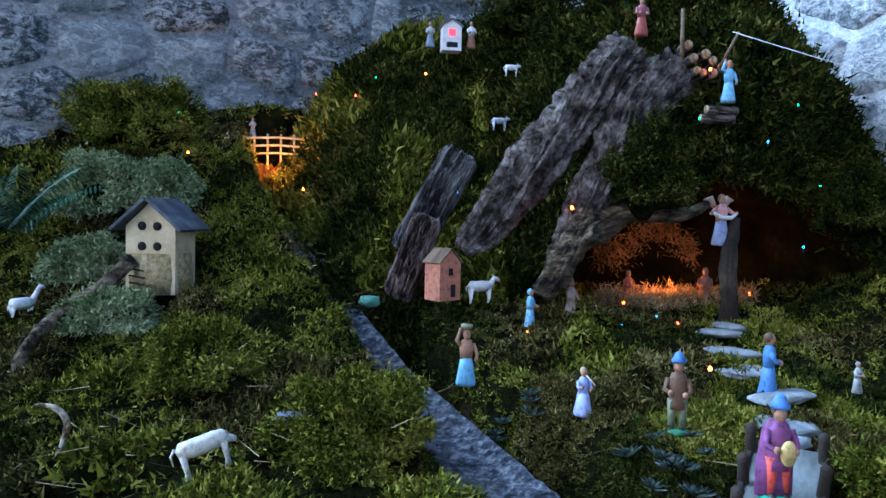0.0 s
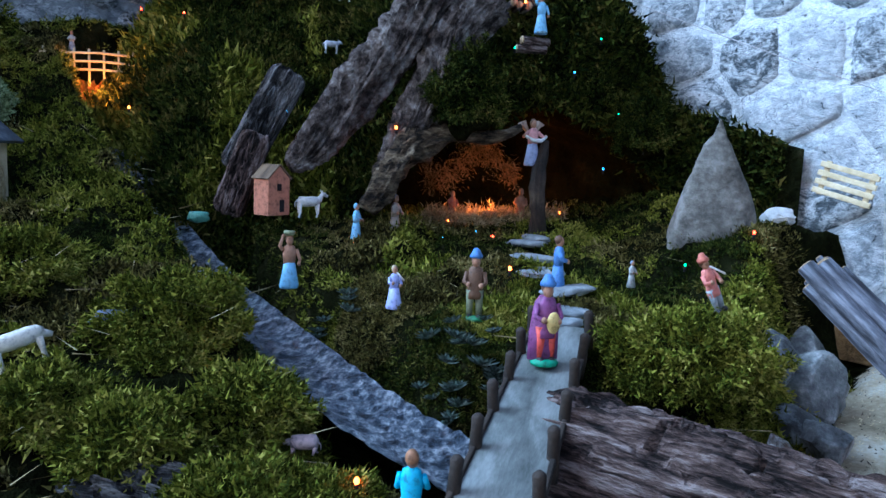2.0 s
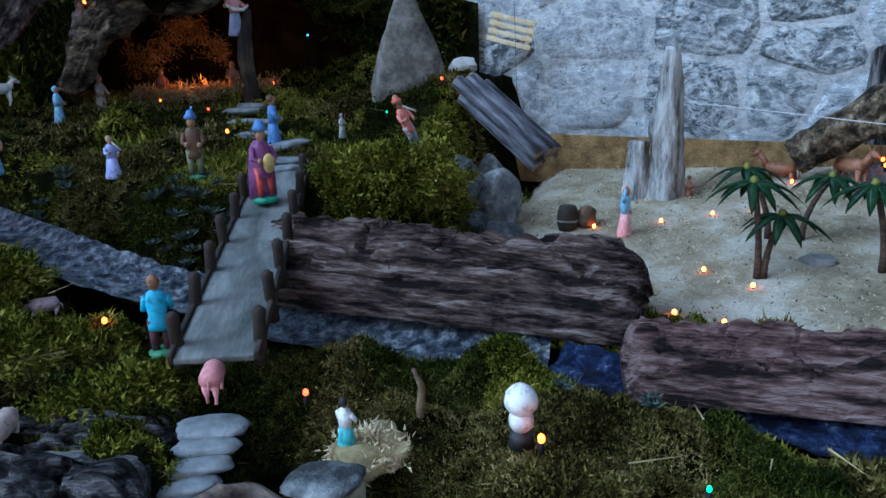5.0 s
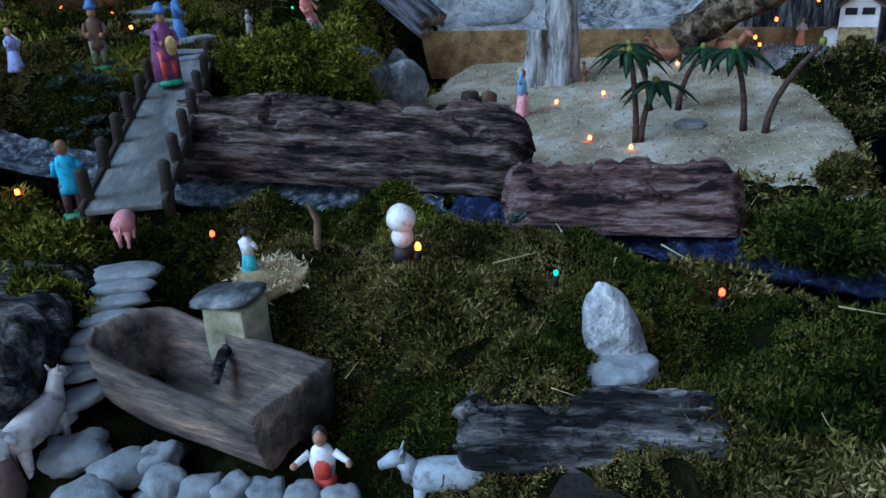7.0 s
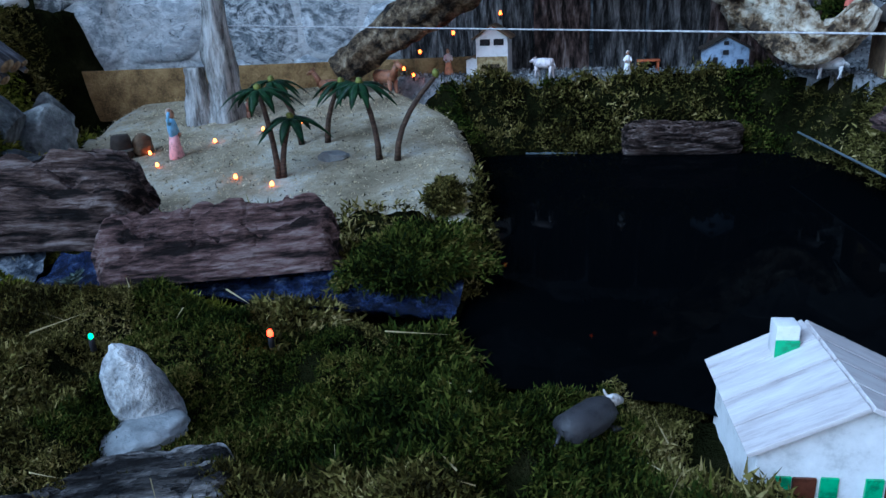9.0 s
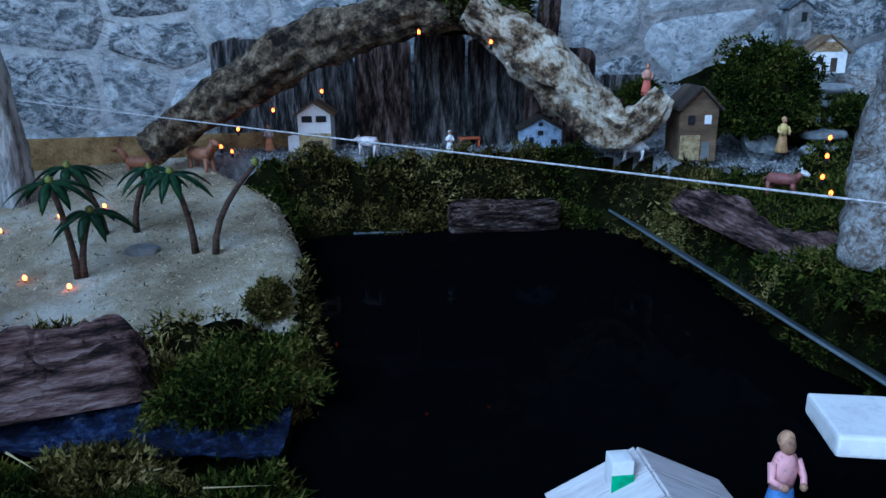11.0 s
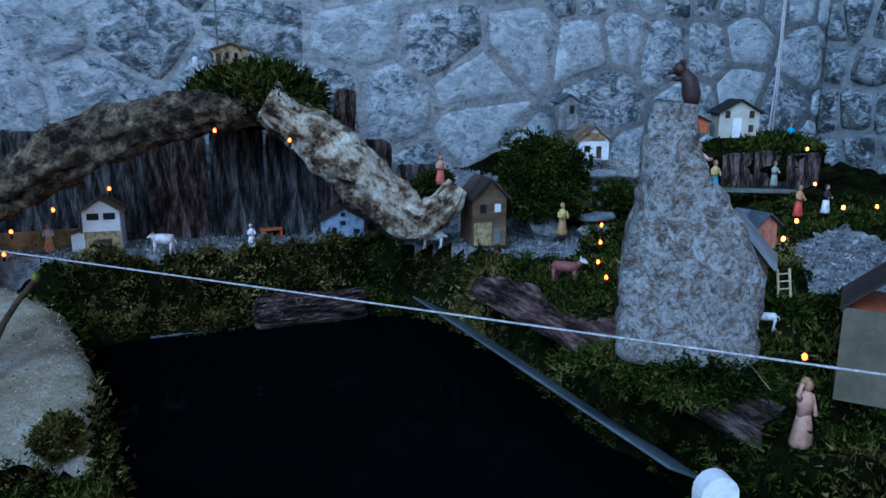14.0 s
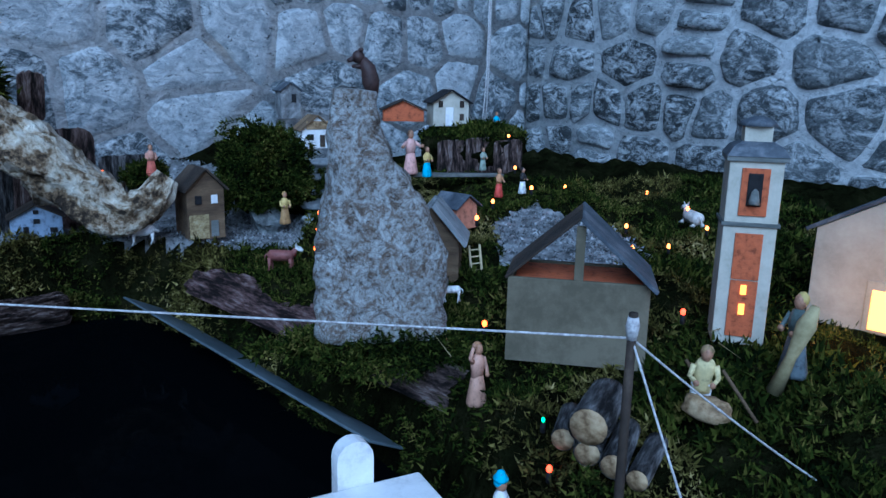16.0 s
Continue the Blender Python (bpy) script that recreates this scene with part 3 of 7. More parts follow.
def land_points(n, x0, x1, y0, y1, seed):
    rng = np.random.default_rng(seed)
    X, Y = rng.uniform(x0, x1, n), rng.uniform(y0, y1, n)
    ok = (bare(X, Y) < 0.4) & ~(inside(PATHWAY, X, Y) > 0.002) & (inside(LAKE, X, Y) < 0.035)
    ok &= ~(inside(YARD, X, Y) > 0.01)
    ok &= ~((X < 0.335 - 0.1 * smooth(0.15, 0.3, Y)) & (X > 0.1) & (Y < 0.34) & (Y > -0.1))
    ok &= ~((Y < -0.62) & (X < 0.50)) & ~((Y < -0.2) & (X < 0.42)) & ~((X < 0.14) & (Y < 0.5))
    # the back wall bounds the growth
    ok &= X < 1.50 + 0.455 * (1.0 - Y)
    X, Y = X[ok], Y[ok]
    e = 0.01
    Z = ground(X, Y) + lump(X, Y) * 1.3
    gx, gy = (ground(X + e, Y) - ground(X - e, Y)) / (2 * e), (ground(X, Y + e) - ground(X, Y - e)) / (2 * e)
    N = np.stack([-gx, -gy, np.ones_like(gx)], 1)
    N /= np.linalg.norm(N, axis=1)[:, None]
    patch = np.array([noise.noise((x * 5.5 + 3, y * 5.5, 1.5)) for x, y in zip(X, Y)])
    return np.stack([X, Y, Z], 1), N, patch


NEAR = (0.12, 0.95, -0.55, 1.15)
for k, (n, area, sz, blades) in enumerate(((56000, (0.31, 0.95, -0.60, 0.32), 0.55, 10), (36000, (0.12, 0.95, 0.25, 1.15), 0.85, 11), (24000, (-0.9, 1.35, 0.95, 2.4), 1.2, 11), (16000, (0.45, 1.95, -2.0, -0.55), 1.05, 11), (9000, (-1.9, -0.0, 0.5, 3.0), 1.4, 10), (6000, (1.4, 2.4, -1.4, 0.35), 1.1, 10), (5000, (0.9, 1.3, -0.35, 1.2), 1.1, 10), (5000, (1.6, 1.95, -0.66, 0.2), 1.1, 10), (2500, (0.6, 0.95, -0.9, -0.55), 0.6, 9))):
    P, N, patch = land_points(n, *area, 20 + k)
    gaps = np.array([noise.noise((p[0] * 21, p[1] * 21, 7.7)) for p in P])
    hut = np.hypot(P[:, 0] - 0.79, P[:, 1] + 0.637) < 0.10
    open_ = (gaps > -0.52) & ~hut
    P, N, patch, gaps = P[open_], N[open_], patch[open_], gaps[open_]
    size = sz * (0.8 + 0.9 * np.clip(patch + 0.25, 0, 1)) * (0.75 + 0.25 * smooth(-0.35, -0.1, gaps))
    brown = np.array([noise.noise((p[0] * 4 + 9, p[1] * 4, 4.1)) for p in P]) + 0.28 * smooth(0.3, -0.1, P[:, 1]) * (P[:, 0] > 0.3) * (P[:, 1] > -0.7) > 0.2
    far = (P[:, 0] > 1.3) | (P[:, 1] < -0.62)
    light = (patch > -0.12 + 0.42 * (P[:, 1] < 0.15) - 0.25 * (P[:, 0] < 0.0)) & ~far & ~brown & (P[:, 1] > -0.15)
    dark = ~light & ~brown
    scatter("moss", "light green feathery moss cushions on the ground", "moss", P[light], N[light], size[light], "moss", blades + 6, 0.0088, 0.0018, 1.05, 40 + k)
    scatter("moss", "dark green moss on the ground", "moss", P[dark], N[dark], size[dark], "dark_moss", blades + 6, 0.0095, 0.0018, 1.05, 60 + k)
    if brown.any():
        scatter("moss", "dry brown and olive moss on the ground", "moss", P[brown], N[brown], size[brown], "dry_moss", blades + 6, 0.0095, 0.0017, 1.05, 70 + k)

# the mountain's growth
rng = np.random.default_rng(5)
mi, mj = rng.integers(1, nv - 2, 30000), rng.integers(1, nu - 2, 30000)
P = mv[mi, mj] + rng.normal(0, 0.006, (30000, 3))
a, b = mv[mi, mj + 1] - mv[mi, mj - 1], mv[mi + 1, mj] - mv[mi - 1, mj]
N = np.cross(a, b)
N /= np.linalg.norm(N, axis=1)[:, None] + 1e-9
cave = cave_reach(P[:, 0], P[:, 2])
keep = cave > 0.98
P, N = P[keep], N[keep] + np.array([0, 0, 0.5])
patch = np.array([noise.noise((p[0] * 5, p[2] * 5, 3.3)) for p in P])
# right half all dark: painted shade of the overhang; left patches random
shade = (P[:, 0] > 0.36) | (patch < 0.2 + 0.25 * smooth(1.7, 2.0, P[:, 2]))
scatter("moss", "green moss and ivy on the mountain side", "moss", P[~shade], N[~shade], 1.5 + patch[~shade], "moss", 10, 0.014, 0.0032, 0.9, 91)
scatter("moss", "dark moss on the mountain, with shade painted into its right half", "moss", P[shade], N[shade], 1.5 + 0.6 * patch[shade], "dark_moss", 10, 0.014, 0.0030, 0.9, 92)

# dry stalks
P, N, patch = land_points(1400, 0.1, 1.3, -1.3, 1.2, 77)
pick = np.arange(len(P)) % 3 == 0
scatter("dry_stalks", "dry straw stalks lying in the moss", "straw", P[pick] + [0, 0, 0.012], N[pick] * 0.2, np.ones(pick.sum()), "straw", 1, 0.05, 0.0008, 0.8, 78, True)
P, N, patch = land_points(500, -0.8, 0.2, 0.6, 1.9, 79)
scatter("dry_stalks", "dry straw stalks lying in the moss", "straw", P + [0, 0, 0.012], N * 0.2, np.ones(len(P)), "straw", 1, 0.06, 0.001, 0.8, 80, True)


# ---- stream bed of blue foil and pebbles ----
def ribbon(line, width, lift, material, name, label, category):
    bm = bmesh.new()
    pts = []
    for (a, b) in zip(line, line[1:]):
        for k in range(14):
            pts.append(Vector(a).lerp(Vector(b), k / 14))
    pts.append(Vector(line[-1]))
    rows = []
    for i, p in enumerate(pts):
        d = pts[min(i + 1, len(pts) - 1)] - pts[max(i - 1, 0)]
        s = Vector((-d.y, d.x, 0)).normalized()
        row = []
        for k in range(13):
            u = (k / 12 - 0.5)
            co = p + s * u * width
            co.z += lift + 0.02 * (2 * u) ** 2 + 0.007 * noise.noise(co * 70)
            row.append(bm.verts.new(co))
        rows.append(row)
    for a, b in zip(rows, rows[1:]):
        for k in range(12):
            bm.faces.new((a[k], a[k + 1], b[k + 1], b[k]))
    ob = part(name, bm, material)
    return tagged(ob, label, category, kind="structure")


# darker foil copy: the flat-angle look below the bark and glints are painted in
M["darkened_foil"] = surface("darkened_blue_foil", [(0.35, (0.004, 0.007, 0.02)), (0.55, (0.012, 0.022, 0.07)), (0.72, (0.05, 0.075, 0.15)), (0.88, (0.4, 0.43, 0.48))], 40, 200, 0.25, 1.0, 0.01, metal=0.2)
ribbon(STREAM[:10], 0.13, 0.004, "foil", "stream", "rippled blue foil stream with silver glints painted into its colour", "stream")
ribbon(STREAM[9:-1], 0.11, 0.002, "darkened_foil", "stream", "blue foil stream darkened below the bark, with painted glints", "stream")

# flecks of sawdust on the sand
rng = np.random.default_rng(31)
X, Y = rng.uniform(0.9, 1.85, 9000), rng.uniform(-0.15, 1.1, 9000)
ok = inside(SAND, X, Y) > 0.0
X, Y = X[ok], Y[ok]
P = np.stack([X, Y, ground(X, Y) + 0.0005], 1)
half = len(P) // 2
scatter("sawdust", "pale sawdust flecks on the sand", "sawdust", P[:half], np.tile([0, 0, 0.1], (half, 1)), np.ones(half), "pale_wood", 3, 0.005, 0.0011, 1.0, 32)
scatter("sawdust", "dark bark flecks on the sand", "sawdust", P[half:half + 1500], np.tile([0, 0, 0.1], (len(P[half:half + 1500]), 1)), np.ones(len(P[half:half + 1500])), "dark_wood", 2, 0.006, 0.0012, 1.0, 33)


# loose chippings on the gravel path and yard
rng = np.random.default_rng(36)
X, Y = rng.uniform(1.2, 2.35, 26000), rng.uniform(-1.45, 0.45, 26000)
ok = (inside(PATHWAY, X, Y) > 0.0) | (inside(YARD, X, Y) > 0.0)
X, Y = X[ok], Y[ok]
P = np.stack([X, Y, ground(X, Y) + 0.002], 1)
scatter("gravel", "grey gravel chippings on the path", "gravel", P, np.tile([0, 0, 0.15], (len(P), 1)), np.ones(len(P)), "chips", 3, 0.006, 0.0028, 1.0, 37)


# ---- big rocks, bark and logs ----
def bark_piece(name, label, m, lx, ly, lz, seed, material="bark", ridges=26):
    """A slab of thick bark: long plates and furrows over a rounded back."""
    bm = bmesh.new()
    nx_, ny_ = 150, 52
    rows = []
    for i in range(nx_ + 1):
        u = i / nx_
        row = []
        for j in range(ny_ + 1):
            v = j / ny_
            a = math.pi * v
            edge = 1 - 0.35 * abs(2 * u - 1) ** 22
            wob = noise.noise(Vector((u * 3, v * 2, seed))) * 0.25 + noise.noise(Vector((u * 9, 0.3, seed + 4))) * 0.08 * (1 if j in (0, ny_) else 0)
            plate = abs(noise.noise(Vector((u * 2.6 + 0.25 * math.sin(v * 9), v * ridges * 0.5, seed + 7))))
            plate2 = abs(noise.noise(Vector((u * 6, v * ridges, seed + 11))))
            step = math.floor(4 * noise.noise(Vector((u * 2.2, v * ridges * 0.3, seed + 3)))) / 4
            crack = smooth(0.0, 0.10, abs(noise.noise(Vector((u * 4.2 + v, v * ridges * 0.42, seed + 21)))))
            r = 1 + wob + 0.6 * min(plate, 0.5) + 0.42 * min(plate2, 0.35) + 0.2 * step - 0.35 + 0.22 * crack
            x = (u - 0.5) * lx + lx * abs(2 * u - 1) * (0.05 * noise.noise(Vector((v * 5, seed, u * 2))) + 0.035 * noise.noise(Vector((v * 21, seed, u * 2))))
            row.append(bm.verts.new((x, -math.cos(a) * ly / 2 * edge * (0.9 + 0.1 * r), math.sin(a) ** 0.8 * lz * r * edge)))
        rows.append(row)
    for a, b in zip(rows, rows[1:]):
        for j in range(ny_):
            bm.faces.new((a[j], b[j], b[j + 1], a[j + 1]))
    bm.faces.new(rows[0])
    bm.faces.new(rows[-1][::-1])
    bm.faces.new([r[0] for r in rows][::-1] + [r[-1] for r in rows])
    ob = part(name, bm, material, smooth=False)
    ob.matrix_world = m
    return tagged(ob, label, "bark")


bark_piece("bark_slab", "long brown bark slab between bridge and sand beach", pose(0.695, 0.475, 0.985, 0, 5, -46), 0.56, 0.20, 0.095, 2)
bark_piece("bark_slab", "reddish brown bark slab along the blue stream", pose(0.815, 0.045, 0.945, -18, 0, -52), 0.29, 0.10, 0.075, 5, "red_bark")
bark_piece("bark_slab", "grey bark chunk in the moss bank", pose(0.03, 0.66, 0.96, 20, 0, -35), 0.30, 0.17, 0.06, 9, "grey_bark")
bark_piece("bark_slab", "grey bark chunk in the moss bank", pose(0.17, 0.46, 0.915, 25, 0, -40), 0.26, 0.15, 0.06, 12, "grey_bark")
bark_piece("bark_slab", "dark grey bark chunk under the moss edge", pose(0.07, 0.36, 0.89, 25, 0, -40), 0.32, 0.22, 0.09, 13, "grey_bark")
bark_piece("bark_slab", "dark grey bark slab low in the moss", pose(0.46, -0.19, 0.93, 0, 0, -48), 0.20, 0.09, 0.03, 14, "grey_bark")
bark_piece("bark_slab", "dark bark piece half buried in moss", pose(0.52, 0.03, 0.95, 10, 0, -50), 0.13, 0.06, 0.03, 17)
bark_piece("bark_slab", "red-brown bark edging of the lake", pose(1.48, -0.775, 1.0, 20, 0, 28), 0.52, 0.09, 0.05, 19, "red_bark")
bark_piece("bark_slab", "red-brown bark edging of the lake", pose(1.18, -0.93, 1.0, 20, 0, 28), 0.26, 0.09, 0.05, 21)
bark_piece("bark_slab", "brown bark block in the far bank over the water", pose(1.80, -0.28, 0.94, 50, 0, -67), 0.24, 0.07, 0.05, 23)


def old_trunk(name, label, pts, radii, seed, material, rough=0.22, sides=44, freq=14, fibre=0.0):
    """A weathered trunk: long grooves, knots and cracks along its run."""
    bm = bmesh.new()
    P = [Vector(p) for p in pts]
    fine, rad = [], []
    for i in range(len(P) - 1):
        p0, p1, p2, p3 = P[max(i - 1, 0)], P[i], P[i + 1], P[min(i + 2, len(P) - 1)]
        for k in range(9):
            t = k / 9
            fine.append(0.5 * ((2 * p1) + (p2 - p0) * t + (2 * p0 - 5 * p1 + 4 * p2 - p3) * t * t + (3 * p1 - p0 - 3 * p2 + p3) * t ** 3))
            rad.append(radii[i] * (1 - t) + radii[i + 1] * t)
    fine.append(P[-1]), rad.append(radii[-1])
    tube(fine, rad, sides, bm)
    bm.verts.ensure_lookup_table()
    run = 0.0
    for i, p in enumerate(fine):
        run += (fine[i] - fine[i - 1]).length if i else 0
        for k in range(sides):
            v = bm.verts[i * sides + k]
            a = 2 * math.pi * k / sides + run * 3
            c = Vector((math.cos(a), math.sin(a), 0))
            groove = abs(noise.noise(Vector((c.x * 3.2, c.y * 3.2, run * 7 + seed)))) * 1.5 + abs(noise.noise(Vector((c.x * 8, c.y * 8, run * 14 + seed)))) * 0.8
            knot = noise.noise(Vector((c.x * 1.2, c.y * 1.2, run * freq + seed * 2)))
            if fibre:
                groove = groove * 0.4 + fibre * abs(noise.noise(Vector((c.x * 5, c.y * 5, run * 1.6 + seed)))) + fibre * 0.7 * abs(noise.noise(Vector((c.x * 11, c.y * 11, run * 2.6 + seed))))
            v.co = p + (v.co - p) * (1 + rough * (groove - 0.55 + 0.9 * knot))
    ob = part(name, bm, material)
    return tagged(ob, label, "driftwood")


old_trunk("driftwood_log", "knotted brown driftwood log arched over the little village", [(1.62, 0.47, 1.09), (1.66, 0.36, 1.17), (1.69, 0.255, 1.235), (1.72, 0.16, 1.295), (1.76, 0.044, 1.34), (1.79, -0.075, 1.365), (1.82, -0.19, 1.37)], [0.035, 0.042, 0.05, 0.055, 0.05, 0.042, 0.036], 3, "driftwood", 0.3)
old_trunk("driftwood_log", "bleached forked driftwood log slanting down to the path", [(1.80, -0.20, 1.38), (1.82, -0.28, 1.33), (1.83, -0.35, 1.27), (1.84, -0.43, 1.195), (1.85, -0.50, 1.14), (1.86, -0.555, 1.15), (1.87, -0.60, 1.205)], [0.04, 0.042, 0.05, 0.052, 0.05, 0.04, 0.022], 8, "bleached", 0.42)
old_trunk("tree_stump", "pale grey weathered stump standing on the sand", [(1.43, 0.655, 0.98), (1.425, 0.65, 1.1), (1.42, 0.645, 1.22), (1.415, 0.64, 1.33)], [0.05, 0.033, 0.029, 0.013], 4, "silver_wood", 0.35)
old_trunk("tree_stump", "pale grey weathered stump standing on the sand", [(1.39, 0.70, 0.98), (1.39, 0.70, 1.06), (1.39, 0.70, 1.13)], [0.032, 0.025, 0.02], 5, "silver_wood", 0.3)

# old trunk lying down the mountain, over the cave
old_trunk("fallen_trunk", "long grey-brown weathered trunk lying down the mountain", [(0.63, 1.62, 1.83), (0.55, 1.62, 1.76), (0.47, 1.62, 1.64), (0.37, 1.63, 1.52), (0.28, 1.62, 1.41), (0.23, 1.60, 1.36)], [0.04, 0.048, 0.045, 0.042, 0.034, 0.014], 6, "trunk_wood", 0.45, 88, 5, 2.2)
old_trunk("fallen_trunk", "long grey-brown weathered trunk lying down the mountain", [(0.72, 1.60, 1.79), (0.62, 1.585, 1.70), (0.56, 1.57, 1.56), (0.50, 1.56, 1.44), (0.44, 1.56, 1.34)], [0.045, 0.042, 0.034, 0.028, 0.014], 7, "trunk_wood", 0.45, 88, 5, 2.2)
bark_piece("bark_slab", "dark purple-grey bark plate on the mountain side", pose(0.17, 1.66, 1.47, 62, -62, 0), 0.27, 0.10, 0.03, 31, "grey_bark")
bark_piece("bark_slab", "dark purple-grey bark plate on the mountain side", pose(0.12, 1.60, 1.34, 62, -70, 0), 0.20, 0.08, 0.03, 33, "bark")
old_trunk("root", "twisted dark root over the cave mouth", [(0.40, 1.50, 1.27), (0.46, 1.52, 1.36), (0.52, 1.54, 1.43), (0.62, 1.56, 1.46), (0.72, 1.57, 1.45), (0.80, 1.57, 1.48)], [0.02, 0.03, 0.035, 0.02, 0.014, 0.008], 9, "driftwood", 0.6)
old_trunk("root", "dark root trunk beside the cave mouth", [(0.86, 1.56, 1.20), (0.85, 1.56, 1.33), (0.88, 1.60, 1.45)], [0.022, 0.016, 0.01], 10, "dark_wood", 0.5)


def stone_thing(name, label, x, y, sx, sy, sz, seed, material="boulder", rz=0.0, sink=0.15, taper=0.0, tip=(0, 0), rough=0.25, square=0.25):
    bm = rock(sx, sy, sz, seed, rough, 4, taper, 1.6, square)
    if name == "boulder":
        rnd = random.Random(seed)
        for _ in range(9):
            n = Vector((rnd.uniform(-1, 1), rnd.uniform(-1, 1), rnd.uniform(-0.5, 1))).normalized()
            reach = rnd.uniform(0.27, 0.37)
            for v in bm.verts:
                q = Vector((v.co.x / sx, v.co.y / sy, v.co.z / sz - 0.5))
                over = q.dot(n) - reach
                if over > 0:
                    q -= n * over * 0.9
                    v.co = Vector((q.x * sx, q.y * sy, (q.z + 0.5) * sz))
    ob = part(name, bm, material, smooth=name != "boulder")
    ob.matrix_world = pose(x, y, z_at(x, y) - sz * sink, tip[0], tip[1], rz)
    return tagged(ob, label, "rock")


M["cone_rock"] = surface("grey_brown_rock", [(0.25, (0.05, 0.046, 0.04)), (0.48, (0.125, 0.115, 0.097)), (0.75, (0.24, 0.225, 0.2))], 18, 90, 0.85, 0.7, 0.01)
M["white_rock"] = surface("white_rock", [(0.3, (0.16, 0.165, 0.17)), (0.48, (0.4, 0.41, 0.41)), (0.62, (0.62, 0.62, 0.61)), (0.8, (0.8, 0.8, 0.79))], 22, 120, 0.8, 0.8, 0.01)
stone_thing("boulder", "squarish pale grey boulder in the moss edge", 1.015, 0.845, 0.13, 0.10, 0.11, 3, rz=30, sink=0.0, square=0.6).location.z = 1.02
stone_thing("boulder", "dark grey boulder beside the sand", 0.99, 0.76, 0.12, 0.11, 0.07, 5, rz=10, sink=0.1)
stone_thing("boulder", "dark grey boulder beside the sand", 1.10, 0.86, 0.12, 0.13, 0.14, 6, rz=50, sink=0.05)
stone_thing("boulder", "dark grey boulder beside the sand", 1.22, 1.0, 0.16, 0.13, 0.13, 7, rz=50, sink=0.05)
stone_thing("boulder", "dark grey boulder beside the sand", 1.0, 0.70, 0.09, 0.09, 0.06, 8, rz=50, sink=0.05)
stone_thing("boulder", "pale grey rounded stone behind the bark slab", 0.885, 0.675, 0.10, 0.05, 0.04, 9, "pale_stone", rz=-40, sink=0.1)
stone_thing("boulder", "small rust-brown stone between boulders", 0.92, 0.70, 0.04, 0.04, 0.04, 10, "lichen", sink=0.0)
stone_thing("cone_rock", "pointed grey-brown standing rock on the moss", 1.16, 1.26, 0.29, 0.14, 0.35, 12, "cone_rock", rz=-30, sink=0.32, taper=0.88, rough=0.12)
stone_thing("white_stone", "smooth white oval stone standing in the moss", 0.556, -0.158, 0.044, 0.058, 0.108, 13, "white_rock", rz=49, sink=0.26, taper=0.25, tip=(-15, 0), rough=0.14, square=0.0)
stone_thing("flat_stone", "flat grey stone below the white stone", 0.525, -0.165, 0.075, 0.05, 0.02, 14, "slate", rz=-20, sink=0.0)
stone_thing("boulder", "pale rock at the foot of the bare wall", 1.34, 1.28, 0.09, 0.05, 0.05, 16, "pale_stone", rz=-50, sink=0.0)
stone_thing("boulder", "dark rounded boulder above the gravel path", 2.05, -0.80, 0.16, 0.10, 0.10, 17, "boulder", sink=0.1)
stone_thing("boulder", "rusty brown rock by the back wall", 2.44, -1.08, 0.26, 0.16, 0.13, 18, "lichen", rz=-60, sink=0.05)
stone_thing("boulder", "flat grey stone in the oasis of sand", 1.25, 0.215, 0.06, 0.035, 0.022, 19, "slate", rz=-55, sink=0.1)
stone_thing("boulder", "grey stone beside the gorge of the stream", -0.20, 2.2, 0.09, 0.08, 0.16, 20, "boulder", sink=0.0)
stone_thing("boulder", "flat rock on the mountain foot", 0.02, 1.75, 0.06, 0.05, 0.03, 22, "boulder", sink=0.1)

# the tall menhir and the bear on it
bm = bmesh.new()
rows, n, lv = [], 36, 40
for i in range(lv + 1):
    u = i / lv
    left = -0.086 + 0.030 * u ** 1.5
    right = 0.093 - 0.012 * u - 0.085 * smooth(0.25, 1.05, u)
    deep = 0.058 - 0.028 * u
    row = []
    for k in range(n):
        a = 2 * math.pi * k / n
        cx_, cy_ = math.copysign(abs(math.cos(a)) ** 0.55, math.cos(a)), math.copysign(abs(math.sin(a)) ** 0.55, math.sin(a))
        p = Vector(((left + right) / 2 + (right - left) / 2 * cx_, deep * cy_, 0.30 * u - 0.02))
        p += noise.noise_vector(p * 13) * 0.012 + noise.noise_vector(p * 38) * 0.007 + noise.noise_vector(p * 90) * 0.003
        row.append(bm.verts.new(p))
    rows.append(row)
for a, b in zip(rows, rows[1:]):
    for k in range(n):
        bm.faces.new((a[k], a[(k + 1) % n], b[(k + 1) % n], b[k]))
bm.faces.new(rows[0][::-1]), bm.faces.new(rows[-1])
menhir = part("standing_stone", bm, "lichen")
menhir.matrix_world = pose(1.18, -0.889, 1.107, 0, 0, -98) @ Matrix.Diagonal((0.96, 1, 1.04, 1))
tagged(menhir, "tall grey standing stone with white and rust lichen", "rock")

# bark panels behind the village
for k, (x, y, w, h) in enumerate(((1.80, 0.53, 0.12, 0.24), (1.86, 0.34, 0.2, 0.27), (1.90, 0.18, 0.14, 0.26), (1.93, 0.04, 0.13, 0.27), (1.96, -0.09, 0.12, 0.28), (1.99, -0.22, 0.14, 0.27), (2.03, -0.36, 0.17, 0.24), (2.06, -0.50, 0.12, 0.18))):
    bark_piece("bark_panel", "upright dark bark panel at the foot of the wall", pose(x, y, z_at(x, y) - 0.02 + h / 2, 0, -90, -155) @ pose(0, 0, 0, 0, 0, 0), h, w, 0.016, 50 + k, "grey_bark" if k % 3 else "bark", 10)
